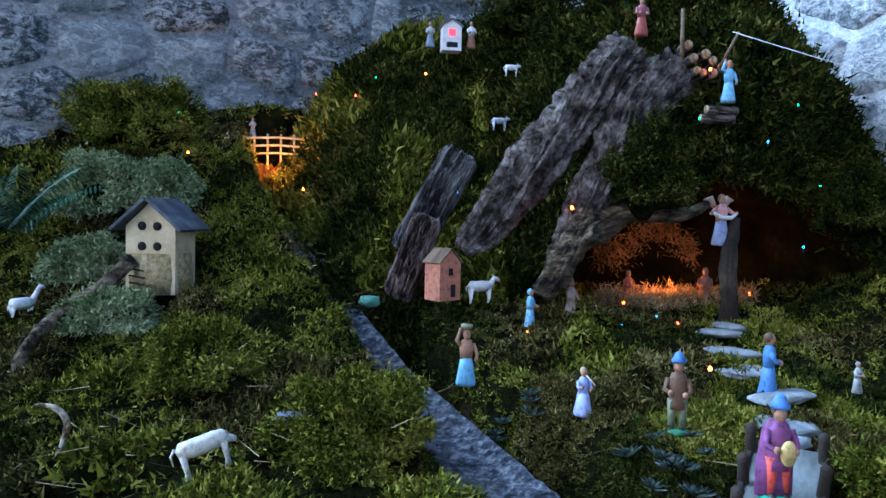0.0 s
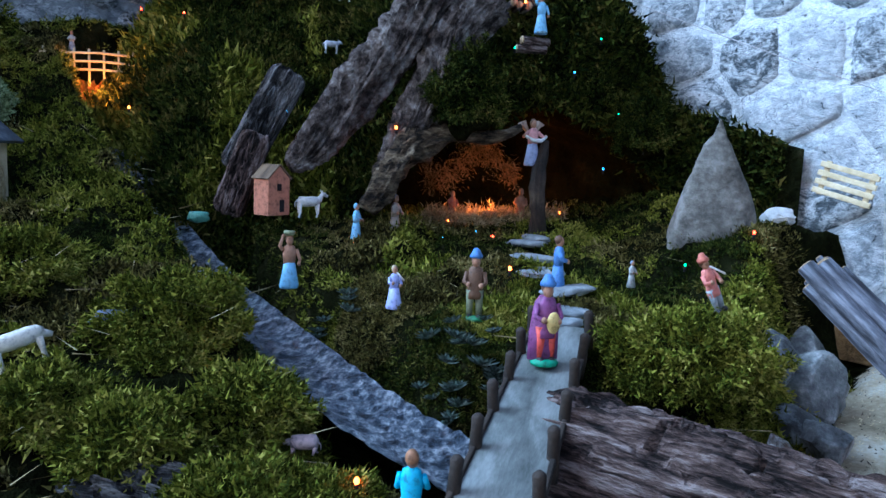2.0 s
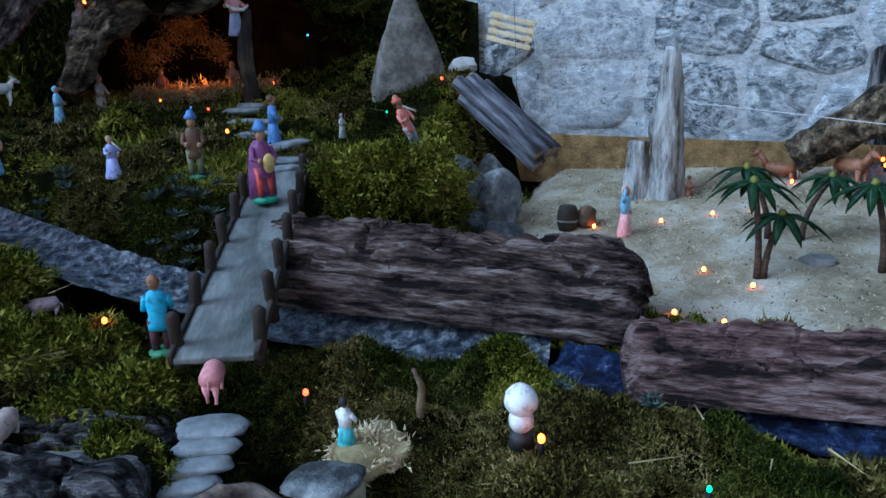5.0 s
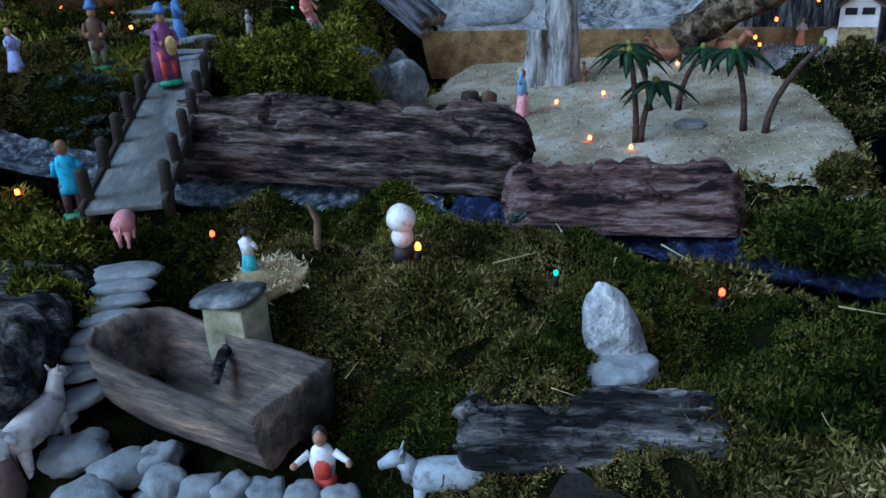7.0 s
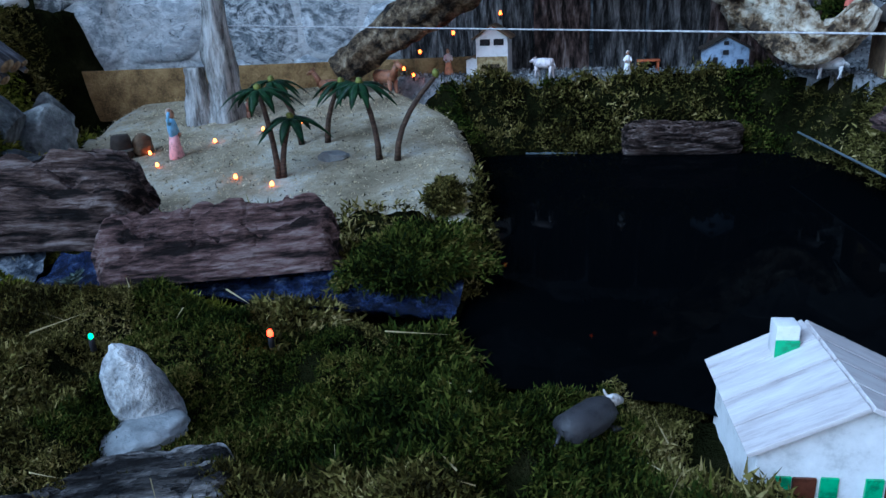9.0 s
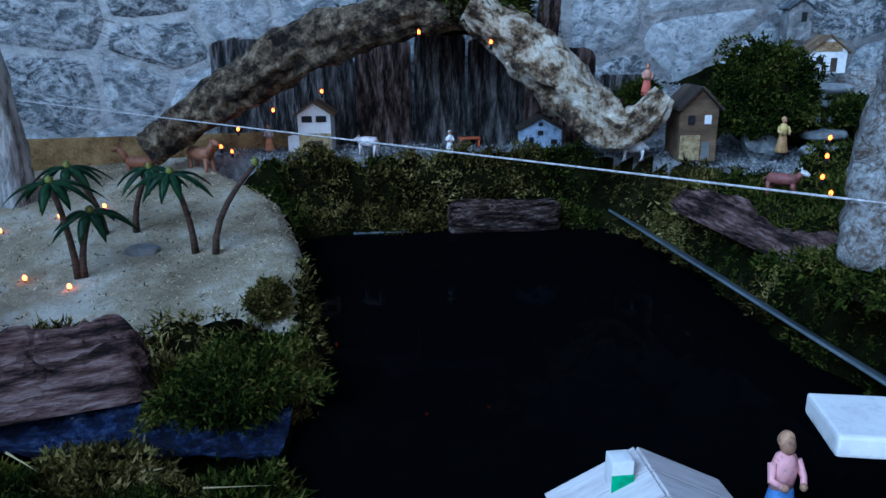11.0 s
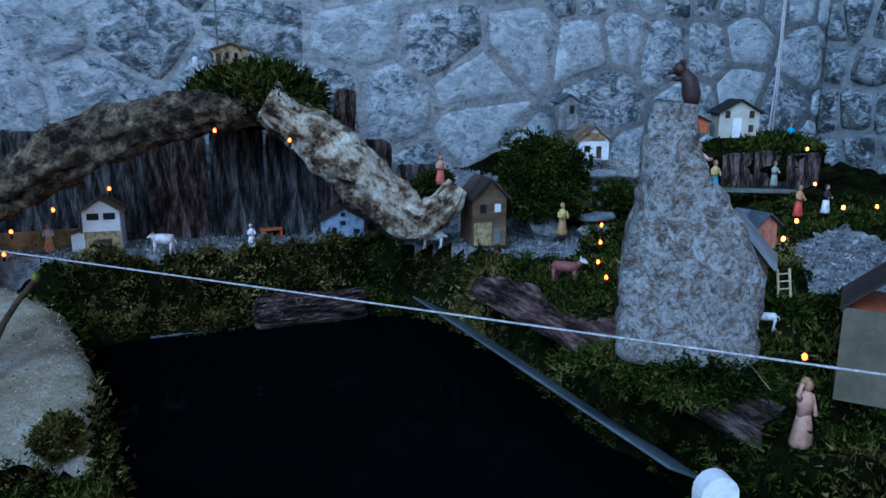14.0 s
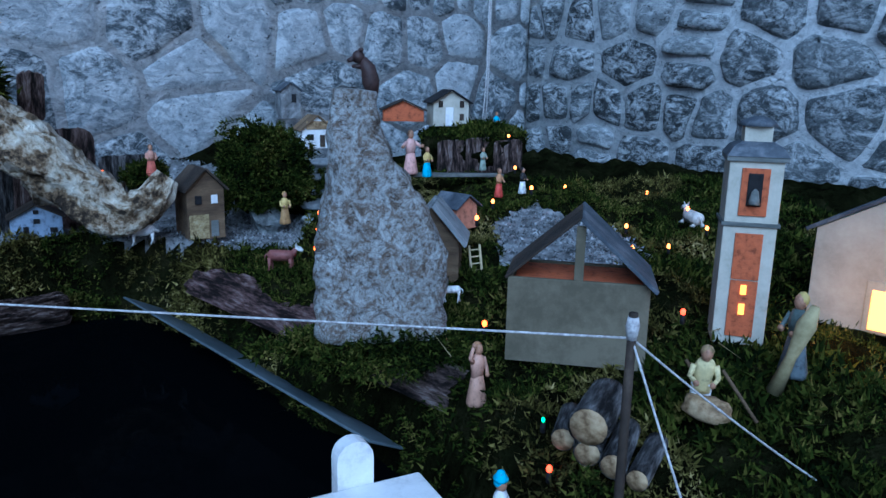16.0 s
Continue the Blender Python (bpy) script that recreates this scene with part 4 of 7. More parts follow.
bark_piece("bark_panel", "red-brown pointed bark chip against the wall", pose(1.97, -0.34, 1.36, 0, -75, -155), 0.1, 0.05, 0.02, 71, "bark")

# moss mound on the arch
rng = np.random.default_rng(12)
n = 2600
th, ph = rng.uniform(0, 2 * math.pi, n), np.arccos(rng.uniform(-0.2, 1, n))
D = np.stack([np.cos(th) * np.sin(ph), np.sin(th) * np.sin(ph), np.cos(ph)], 1)
P = np.array([1.865, -0.165, 1.375]) + D * np.array([0.075, 0.135, 0.075]) * (0.8 + 0.25 * rng.random((n, 1)))
mound = part("moss_mound", rock(0.1, 0.24, 0.12, 3), "shaded_soil")
mound.matrix_world = pose(1.865, -0.165, 1.325)
tagged(mound, "dark moss cushion lying on the driftwood arch", "moss")
scatter("moss", "dark moss on the driftwood arch", "moss", P, D, np.ones(n), "dark_moss", 8, 0.02, 0.003, 0.7, 13)

# bushy dark trees by the path, tussock on the sand edge, hedge on the right bank
def bush(label, x, y, z, sx, sy, sz, n, seed, material="dark_moss", leaf=(0.013, 0.0036)):
    rng = np.random.default_rng(seed)
    th, ph = rng.uniform(0, 2 * math.pi, n), np.arccos(rng.uniform(-0.4, 1, n))
    D = np.stack([np.cos(th) * np.sin(ph), np.sin(th) * np.sin(ph), np.cos(ph)], 1)
    w = np.array([noise.noise(Vector(d * 2.2) + Vector((seed, 0, 0))) for d in D])
    P = np.array([x, y, z + sz * 0.4]) + D * np.array([sx, sy, sz]) * (0.62 + 0.5 * rng.random((n, 1)) + 0.6 * w[:, None]) * 0.62
    root = thing("bush", label, "bush", pose(x, y, z))
    # near-black core paints the shade behind the leaves
    core = part("core", rock(sx * 0.9, sy * 0.9, sz * 0.85, seed, 0.4), "shaded_soil", root)
    leaves = scatter("leaves", "", "", P - np.array([x, y, z]), D, np.ones(n), material, 22, leaf[0] * 0.75, leaf[1] * 0.62, 1.05, seed)
    leaves.parent = root
    del leaves["kind"]
    return root


bush("dark green moss bush beside the gravel path", 2.07, -0.80, 1.08, 0.14, 0.16, 0.2, 2600, 21)
bush("dark green moss bush by the stone steps", 2.10, -0.98, 1.12, 0.08, 0.08, 0.06, 500, 22)
bush("green moss cushion round the foot of the standing stone", 1.175, -0.91, 1.05, 0.11, 0.2, 0.05, 1300, 41, "dark_moss", (0.012, 0.003))
bush("small dark bush behind the bleached log", 2.06, -0.54, 1.16, 0.07, 0.06, 0.05, 500, 23)
bush("brown-green tussock at the edge of the sand", 1.125, -0.10, 0.957, 0.042, 0.036, 0.045, 700, 24, "dry_moss", (0.009, 0.0026))
bush("leafy light green bush beside the bridge", 0.78, 0.74, 1.06, 0.19, 0.15, 0.11, 2400, 25, "moss", (0.013, 0.0034))
bush("leafy green bush at the cave mouth", 0.64, 1.52, 1.46, 0.14, 0.1, 0.18, 1500, 26)
bush("green moss cushion over the brook", 0.93, -0.17, 0.945, 0.13, 0.11, 0.045, 1500, 27, "dark_moss", (0.011, 0.0028))
bush("light green moss cushion on the stream bank", 0.02, 1.0, 1.06, 0.16, 0.16, 0.13, 2400, 28, "moss", (0.013, 0.0034))
bush("light green moss cushion on the stream bank", 0.13, 0.80, 1.0, 0.12, 0.12, 0.09, 1500, 29, "moss", (0.013, 0.0034))
bush("pale green moss cushion behind the bird house", -0.66, 1.93, 1.40, 0.26, 0.2, 0.16, 2600, 30, "pale_moss", (0.016, 0.004))
bush("pale green moss cushion beside the bird house", -0.64, 1.66, 1.26, 0.14, 0.12, 0.1, 1500, 37, "pale_moss", (0.014, 0.004))
bush("pale green moss cushion below the bird house", -0.50, 1.42, 1.19, 0.14, 0.1, 0.07, 1100, 38, "pale_moss", (0.013, 0.0036))
bush("light green moss cushion below the goat", -0.12, 0.80, 1.03, 0.13, 0.11, 0.07, 1300, 39, "moss", (0.013, 0.0034))
bush("light green moss cushion on the slope", -0.25, 1.22, 1.13, 0.18, 0.16, 0.1, 2000, 40, "moss", (0.013, 0.0034))
bush("bright yellow-green moss cushion over the grey bark", 0.115, 0.60, 0.97, 0.12, 0.11, 0.07, 1300, 61, "moss", (0.013, 0.0034))
bush("bright yellow-green moss cushion over the grey bark", -0.01, 0.73, 1.0, 0.12, 0.11, 0.08, 1300, 62, "moss", (0.013, 0.0034))
bush("yellow-green moss cushion on the stream bank", 0.225, 0.61, 0.965, 0.09, 0.09, 0.05, 900, 63, "moss", (0.012, 0.0032))
bush("bright green moss cushion below the footbridge", 0.235, 0.46, 0.95, 0.09, 0.08, 0.05, 900, 64, "moss", (0.012, 0.0032))
bush("brown moss cushion on the brook's bank", 0.735, -0.12, 0.915, 0.10, 0.10, 0.04, 800, 65, "dry_moss", (0.012, 0.003))
bush("brown moss cushion on the brook's bank", 0.655, 0.05, 0.925, 0.09, 0.09, 0.04, 700, 66, "dry_moss", (0.012, 0.003))
bush("dark moss cushion where the brook meets the lake", 0.765, -0.27, 0.905, 0.08, 0.08, 0.04, 700, 67, "dark_moss", (0.012, 0.003))
bush("green shrub against the dark wall", -0.75, 2.35, 1.62, 0.30, 0.2, 0.2, 1800, 31, "moss", (0.02, 0.005))
bush("dark green bush on the mountain top", 0.75, 2.05, 1.98, 0.2, 0.12, 0.16, 1600, 32)
bush("dark green bush on the mountain top", 0.92, 1.95, 1.72, 0.22, 0.14, 0.2, 1800, 33)
bush("dark green bush on the mountain top", 0.5, 2.3, 2.0, 0.22, 0.14, 0.2, 1600, 34)
bush("dark green bush overhanging the cave", 1.06, 1.72, 1.52, 0.2, 0.14, 0.24, 1600, 35)
bush("dark green bush overhanging the cave", 1.17, 1.62, 1.42, 0.12, 0.1, 0.16, 1200, 36)


# ---- bridge, stepping stones, logs ----
def plank_bridge():
    a, b = Vector((0.315, 0.362, 1.035)), Vector((0.622, 0.862, 1.135))
    d = b - a
    yaw = math.degrees(math.atan2(d.y, d.x))
    pitch = -math.degrees(math.asin(d.z / d.length))
    m = Matrix.Translation((a + b) / 2) @ pose(0, 0, 0, 0, pitch, yaw)
    bridge = thing("footbridge", "narrow grey board footbridge with dark round side posts", "bridge", m)
    L, W = d.length, 0.085
    bm = slab(L, W, 0.008, 0.002)
    part("deck", bm, "grey_wood", bridge, "worn grey board deck")
    for s in (-1, 1):
        bm = slab(L, 0.006, 0.012, 0.0015, (0, s * (W / 2 + 0.003), 0.002))
        part("edge_strip", bm, "dark_wood", bridge)
        for k in range(7):
            x = -L / 2 + 0.03 + k * (L - 0.06) / 6
            p = part("post", lathe([(0.0065, -0.03), (0.0075, 0.0), (0.007, 0.025), (0.0075, 0.036), (0.004, 0.04)], 10), "dark_wood", bridge)
            p.matrix_basis = pose(x, s * (W / 2 + 0.002), 0.004, random.uniform(-6, 6), random.uniform(-6, 6), 0)


plank_bridge()

for k, (x, y, sx, sy, rz) in enumerate(((0.302, 0.352, 0.075, 0.045, -20), (0.286, 0.325, 0.07, 0.03, -25), (0.270, 0.306, 0.07, 0.03, -15), (0.254, 0.290, 0.065, 0.028, -30), (0.236, 0.274, 0.055, 0.03, -10), (0.220, 0.258, 0.05, 0.03, -35), (0.206, 0.238, 0.05, 0.032, -20), (0.196, 0.212, 0.055, 0.034, 5))):
    bm = rock(sx, sy, 0.014, 60 + k, 0.2, 3)
    ob = part("stepping_stone", bm, "slate")
    ob.matrix_world = pose(x, y, z_at(x, y) + 0.008, random.uniform(-4, 4), random.uniform(-4, 4), rz)
    tagged(ob, "flat blue-grey slate stepping stone", "stone", "stepping stones down from the bridge")
for k, (x, y, s) in enumerate(((0.195, 0.11, 0.05), (0.225, 0.10, 0.04), (0.215, 0.065, 0.04), (0.235, 0.035, 0.036), (0.25, 0.012, 0.034), (0.27, -0.012, 0.036), (0.29, -0.035, 0.034), (0.17, 0.16, 0.06), (0.16, 0.21, 0.05), (0.205, 0.02, 0.11), (0.16, 0.09, 0.05), (0.31, -0.06, 0.03))):
    ob = part("cobble", rock(s, s * 0.8, 0.024 if s < 0.1 else 0.012, 80 + k, 0.32, 3, 0.0, 1.6, 0.6), "slate")
    ob.matrix_world = pose(x, y, z_at(x, y) - 0.003, 0, 0, k * 47)
    tagged(ob, "blue-grey cobble round the trough", "stone", "cobbles round the trough")
for k, (x, y, sx, sy) in enumerate(((0.82, 1.48, 0.06, 0.03), (0.775, 1.43, 0.08, 0.04), (0.745, 1.30, 0.085, 0.06), (0.715, 1.19, 0.08, 0.055), (0.725, 1.07, 0.10, 0.05), (0.665, 0.955, 0.09, 0.07), (0.635, 0.90, 0.08, 0.05))):
    ob = part("path_stone", rock(sx * 1.25, sy * 1.35, 0.018, 100 + k, 0.2, 3), "slate")
    ob.matrix_world = pose(x, y, z_at(x, y) + 0.010, random.uniform(-5, 5), random.uniform(-5, 5), -30 + k * 13)
    tagged(ob, "flat grey path stone leading to the cave", "stone", "stones of the cave path")
for k in range(5):
    ob = part("stone_step", rock(0.07, 0.10, 0.025, 120 + k, 0.15, 3), "slate")
    ob.matrix_world = pose(2.03 + k * 0.035, -0.93 - k * 0.006, 1.065 + k * 0.03, 0, 0, 20)
    tagged(ob, "rough grey stone step", "stone", "steps up from the gravel path")


def wood_log(name, label, m, length, r, parent=None, bark="grey_bark", seed=0):
    """A cut log along x: bark and two pale ends."""
    root = thing(name, label, "log", m) if parent is None else parent
    bm = tube([(length * (k / 8 - 0.5), 0, 0) for k in range(9)], [r * (1 + 0.06 * noise.noise((k * 0.9, seed, 0))) for k in range(9)], 14)
    jitter(bm, r * 0.08, 40, seed)
    b = part("log" if parent else "bark", bm, bark, root)
    if parent:
        b.matrix_basis = m
    for s in (-1, 1):
        bm = lathe([(r * 0.9, -0.001), (r * 0.9, 0.0012), (r * 0.3, 0.002)], 14)
        e = part("cut_end", bm, "cut_wood", b if parent else root, "pale sawn end")
        e.matrix_basis = pose(s * length / 2, 0, 0, 0, 90 * s, 0)
    return root


# bundle of long poles hung from a wire
dv = Vector((-0.3, 0.68, 0.6)).normalized()
near_end = Vector((0.770, 0.340, 1.200))
q = dv.to_track_quat("X", "Z").to_matrix().to_4x4()
bundle = thing("pole_bundle", "bundle of grey-barked poles hung up by a wire", "logs", Matrix.Translation(near_end) @ q)
for k, (dx, dy, dz, L, r) in enumerate(((0.075, 0.002, 0.010, 0.15, 0.0115), (0.08, -0.021, 0.004, 0.155, 0.0095), (0.072, -0.036, 0.008, 0.14, 0.0055), (0.08, 0.022, 0.004, 0.15, 0.0095), (0.07, 0.012, -0.012, 0.14, 0.009), (0.075, -0.008, -0.014, 0.15, 0.008), (0.085, -0.044, -0.004, 0.17, 0.004))):
    wood_log("log", "", pose(dx, dy, dz), L, r, bundle, "pole_bark", k)
wire = part("wire", tube([(0.06, 0, 0.01), (0.06 + 0.7 * dv.z, 0.0, 0.7 * 0.75)], [0.00025, 0.00025], 5), "dark_wood", bundle, "thin hanging wire")

# sawn logs on the right bank
for k, (dx, dz, L, r, rz) in enumerate(((0.0, 0.013, 0.075, 0.013, 58), (0.03, 0.013, 0.08, 0.0125, 55), (-0.03, 0.012, 0.06, 0.012, 60), (0.058, 0.01, 0.08, 0.0105, 50), (0.004, 0.04, 0.075, 0.0195, 52))):
    x, y = 0.82 - dx * 0.85, -1.02 - dx * 0.5
    wood_log("sawn_log", "short sawn log with grey bark and pale cut end", pose(x + 0.02, y - 0.01, z_at(x, y) + 0.018 + dz, 0, 0, rz - 95), L, r, None, "grey_bark", k + 20)["group"] = "stack of sawn logs"

# log ends stacked on the mountain
stack = [(0.775, 1.865), (0.79, 1.835), (0.80, 1.805), (0.82, 1.845), (0.838, 1.83), (0.815, 1.80), (0.84, 1.80), (0.86, 1.815)]
for k, (x, z) in enumerate(stack):
    wood_log("stacked_log", "short log with round pale cut end", pose(x, 1.69, z, 0, 0, 82), 0.06, 0.0125 - 0.001 * (k % 3), None, "bark", k + 40)["group"] = "log pile on the mountain"
wood_log("stacked_log", "brown log lying on the mountain ledge", pose(0.86, 1.66, 1.71, 0, 0, 10), 0.08, 0.012, None, "bark", 60)
wood_log("stacked_log", "brown log lying on the mountain ledge", pose(0.85, 1.66, 1.69, 0, 0, -4), 0.08, 0.012, None, "bark", 61)

# ---- trough and stone fountain ----
trough = thing("log_trough", "hollowed brown log trough standing on cobbles", "trough", pose(0.288, 0.118, 0.866, 0, 0, -71))
bm = bmesh.new()
L, R = 0.232, 0.052
rows = []
for i in range(41):
    u = i / 40
    x = (u - 0.5) * L - 0.010
    k = 1 - 0.5 * (1 - smooth(0, 0.2, u)) ** 3
    rim = 0.08 + 0.02 * (1 - u) ** 3
    keel = 0.022 * (1 - smooth(0, 0.4, u)) ** 2
    hollow = smooth(0.03, 0.14, u) * (1 - smooth(0.86, 0.885, u))
    half = np.linspace(-math.pi / 2, math.pi / 2, 19)
    outer = [(R * k * math.sin(a), rim - (rim - keel) * math.cos(a) ** 0.7) for a in half]
    inner = [(R * 0.84 * k * math.sin(a), rim - (rim - keel - 0.01) * hollow * max(0, math.cos(a)) ** 0.8) for a in half[::-1]]
    row = []
    for (y, z) in outer + inner:
        p = Vector((x, y, z))
        row.append(bm.verts.new(p + noise.noise_vector(Vector((p.x * 14, p.y * 30, p.z * 30))) * 0.003))
    rows.append(row)
n = len(rows[0])
for a, b in zip(rows, rows[1:]):
    for j in range(n):
        bm.faces.new((a[j], b[j], b[(j + 1) % n], a[(j + 1) % n]))
bm.faces.new(rows[0]), bm.faces.new(rows[-1][::-1])
bmesh.ops.recalc_face_normals(bm, faces=bm.faces[:])
part("bowl", bm, "trough", trough)
bm = rock(0.012, 0.009, 0.003, 7, 0.2, 2)
part("leaf", bm, "dark_wood", trough, "dead leaf in the trough").matrix_basis = pose(-0.03, 0, 0.012)

fount = thing("fountain_pillar", "square mossy stone fountain pillar with slate cap and spout", "fountain", pose(0.342, 0.16, 0.876, 0, 0, -62))
bm = slab(0.048, 0.044, 0.10, 0.003, (0, 0, 0.05))
bmesh.ops.subdivide_edges(bm, edges=bm.edges[:], cuts=2, use_grid_fill=True)
jitter(bm, 0.002, 60)
M["fount_stone"] = surface("mossy_sandstone", [(0.2, (0.16, 0.15, 0.08)), (0.5, (0.36, 0.34, 0.22)), (0.85, (0.55, 0.52, 0.4))], 18, 90, 0.9, 0.6, 0.006)
part("pillar", bm, "fount_stone", fount)
bm = rock(0.072, 0.06, 0.014, 5, 0.15, 3)
part("cap", bm, "boulder", fount, "flat slate cap").matrix_basis = pose(-0.005, 0, 0.099, 0, -6, 0)
bm = tube([(0.0, 0, 0.062), (-0.0, -0.03, 0.056), (-0.0, -0.05, 0.035)], [0.007, 0.006, 0.006], 10)
part("spout", bm, "grey_bark", fount, "bent grey wooden spout")


# ---- painted statuettes, animals and little houses ----
COLOURS = {}


def C(r, g, b):
    if (r, g, b) not in COLOURS:
        COLOURS[r, g, b] = paint("clay_paint", (r, g, b), 0.5)
    return COLOURS[r, g, b]


SKIN, WHITE, BLUE, SKY, RED, PURPLE, YELLOW, BROWN, DARK, GREEN, PINK, GREY, LILAC, CYAN = C(0.36, 0.19, 0.115), C(0.72, 0.71, 0.7), C(0.09, 0.2, 0.45), C(0.22, 0.45, 0.65), C(0.55, 0.07, 0.05), C(0.2, 0.06, 0.17), C(0.55, 0.4, 0.14), C(0.13, 0.07, 0.04), C(0.025, 0.022, 0.022), C(0.05, 0.2, 0.09), C(0.75, 0.36, 0.36), C(0.2, 0.24, 0.3), C(0.38, 0.42, 0.72), C(0.06, 0.42, 0.62)


class Clay:
    """One plain mesh with painted areas."""

    def __init__(self):
        self.bm, self.mats = bmesh.new(), []

    def use(self, material):
        if material not in self.mats:
            self.mats.append(material)
        return self.mats.index(material)

    def done(self, material, start):
        k = self.use(material)
        self.bm.faces.ensure_lookup_table()
        for f in self.bm.faces[start:]:
            f.material_index = k

    def turned(self, profile, material, at=(0, 0, 0), m=None, sides=14, squash=1.0):
        s = len(self.bm.faces)
        lathe(profile, sides, self.bm, Matrix.Translation(at) @ (m or Matrix()) @ Matrix.Diagonal((1, squash, 1, 1)))
        self.done(material, s)

    def limb(self, pts, radii, material, sides=8):
        s = len(self.bm.faces)
        tube(pts, radii, sides, self.bm)
        self.done(material, s)

    def ball(self, at, r, material, scale=(1, 1, 1)):
        s = len(self.bm.faces)
        bmesh.ops.create_uvsphere(self.bm, u_segments=12, v_segments=8, radius=r, matrix=Matrix.Translation(at) @ Matrix.Diagonal((*scale, 1)))
        self.done(material, s)

    def block(self, at, size, material, rot=(0, 0, 0)):
        s = len(self.bm.faces)
        box(self.bm, 0, 0, 0, *size, Matrix.Translation(at) @ pose(0, 0, 0, *rot))
        self.done(material, s)

    def finish(self, name, label, category, m, group=""):
        me = bpy.data.meshes.new(name)
        jitter(self.bm, 0.0008, 120)
        self.bm.to_mesh(me)
        self.bm.free()
        for k in self.mats:
            me.materials.append(k)
        me.shade_smooth()
        ob = new(name, me)
        ob.matrix_world = m
        return tagged(ob, label, category, group)


def figure(label, x, y, h, rz, robe, top, hair, trousers=None, arms="down", base=None, hat=None, z=None, lean=(0, 0), apron=None, seated=False, extra=None):
    """A painted clay statuette, facing -y."""
    c = Clay()
    k = h / 0.11
    if base:
        c.turned([(0.021 * k, 0), (0.022 * k, 0.004 * k), (0.017 * k, 0.008 * k)], base, sides=16)
    if trousers:
        for s in (-1, 1):
            c.limb([(s * 0.009 * k, 0.0, 0.004 * k), (s * 0.009 * k, -0.002 * k, 0.025 * k), (s * 0.008 * k, 0, 0.05 * k)], [0.006 * k, 0.0065 * k, 0.009 * k], trousers)
            c.ball((s * 0.009 * k, -0.005 * k, 0.006 * k), 0.0065 * k, DARK, (0.9, 1.5, 0.8))
        c.turned([(0.016 * k, 0.036 * k), (0.0165 * k, 0.045 * k), (0.0135 * k, 0.055 * k), (0.0165 * k, 0.075 * k), (0.012 * k, 0.087 * k), (0.005 * k, 0.091 * k)], top, squash=0.72)
    else:
        low = 0.0 if not seated else 0.0
        c.turned([(0.022 * k, low), (0.0235 * k, 0.006 * k), (0.018 * k, 0.03 * k), (0.0135 * k, 0.053 * k)], robe, squash=0.8 if not seated else 1.2)
        c.turned([(0.0138 * k, 0.05 * k), (0.0165 * k, 0.074 * k), (0.012 * k, 0.086 * k), (0.005 * k, 0.09 * k)], top, squash=0.75)
    if apron:
        c.turned([(0.011 * k, 0.05 * k), (0.0115 * k, 0.065 * k), (0.008 * k, 0.076 * k)], apron, at=(0, -0.0065 * k, 0), squash=0.75)
        c.turned([(0.015 * k, 0.014 * k), (0.0145 * k, 0.03 * k), (0.011 * k, 0.052 * k)], apron, at=(0, -0.007 * k, 0), squash=0.8)
    ways = {"down": ((-0.02, -0.004, 0.045), (0.02, -0.004, 0.045)), "front": ((-0.012, -0.02, 0.062), (0.012, -0.02, 0.06)), "up": ((-0.016, -0.004, 0.108), (0.021, -0.008, 0.05)), "wide": ((-0.034, -0.012, 0.07), (0.034, -0.012, 0.07)), "play": ((-0.016, -0.02, 0.068), (0.006, -0.024, 0.062))}[arms]
    for s, hnd in zip((-1, 1), ways):
        sh, e = Vector((s * 0.0155, 0, 0.079)) * k, Vector(hnd) * k
        el = (sh + e) / 2 + Vector((s * 0.007, 0.002, -0.006)) * k
        c.limb([sh, el, e], [0.0056 * k, 0.0042 * k, 0.0034 * k], top)
        c.ball(e, 0.0045 * k, SKIN)
    c.ball((0, -0.001 * k, 0.0985 * k), 0.0095 * k, SKIN, (0.9, 1, 1.15))
    c.ball((0, 0.002 * k, 0.1015 * k), 0.0102 * k, hair, (0.95, 0.95, 0.95))
    if hat:
        c.turned([(0.012 * k, 0.104 * k), (0.0125 * k, 0.108 * k), (0.009 * k, 0.112 * k), (0.006 * k, 0.118 * k), (0.002 * k, 0.12 * k)], hat)
    if extra:
        extra(c, k)
    zz = z_at(x, y) + 0.008 if z is None else z
    return c.finish("statuette", label, "statuette", pose(x, y, zz, lean[0], lean[1], rz) @ Matrix.Diagonal((0.86, 0.86, 1, 1)))


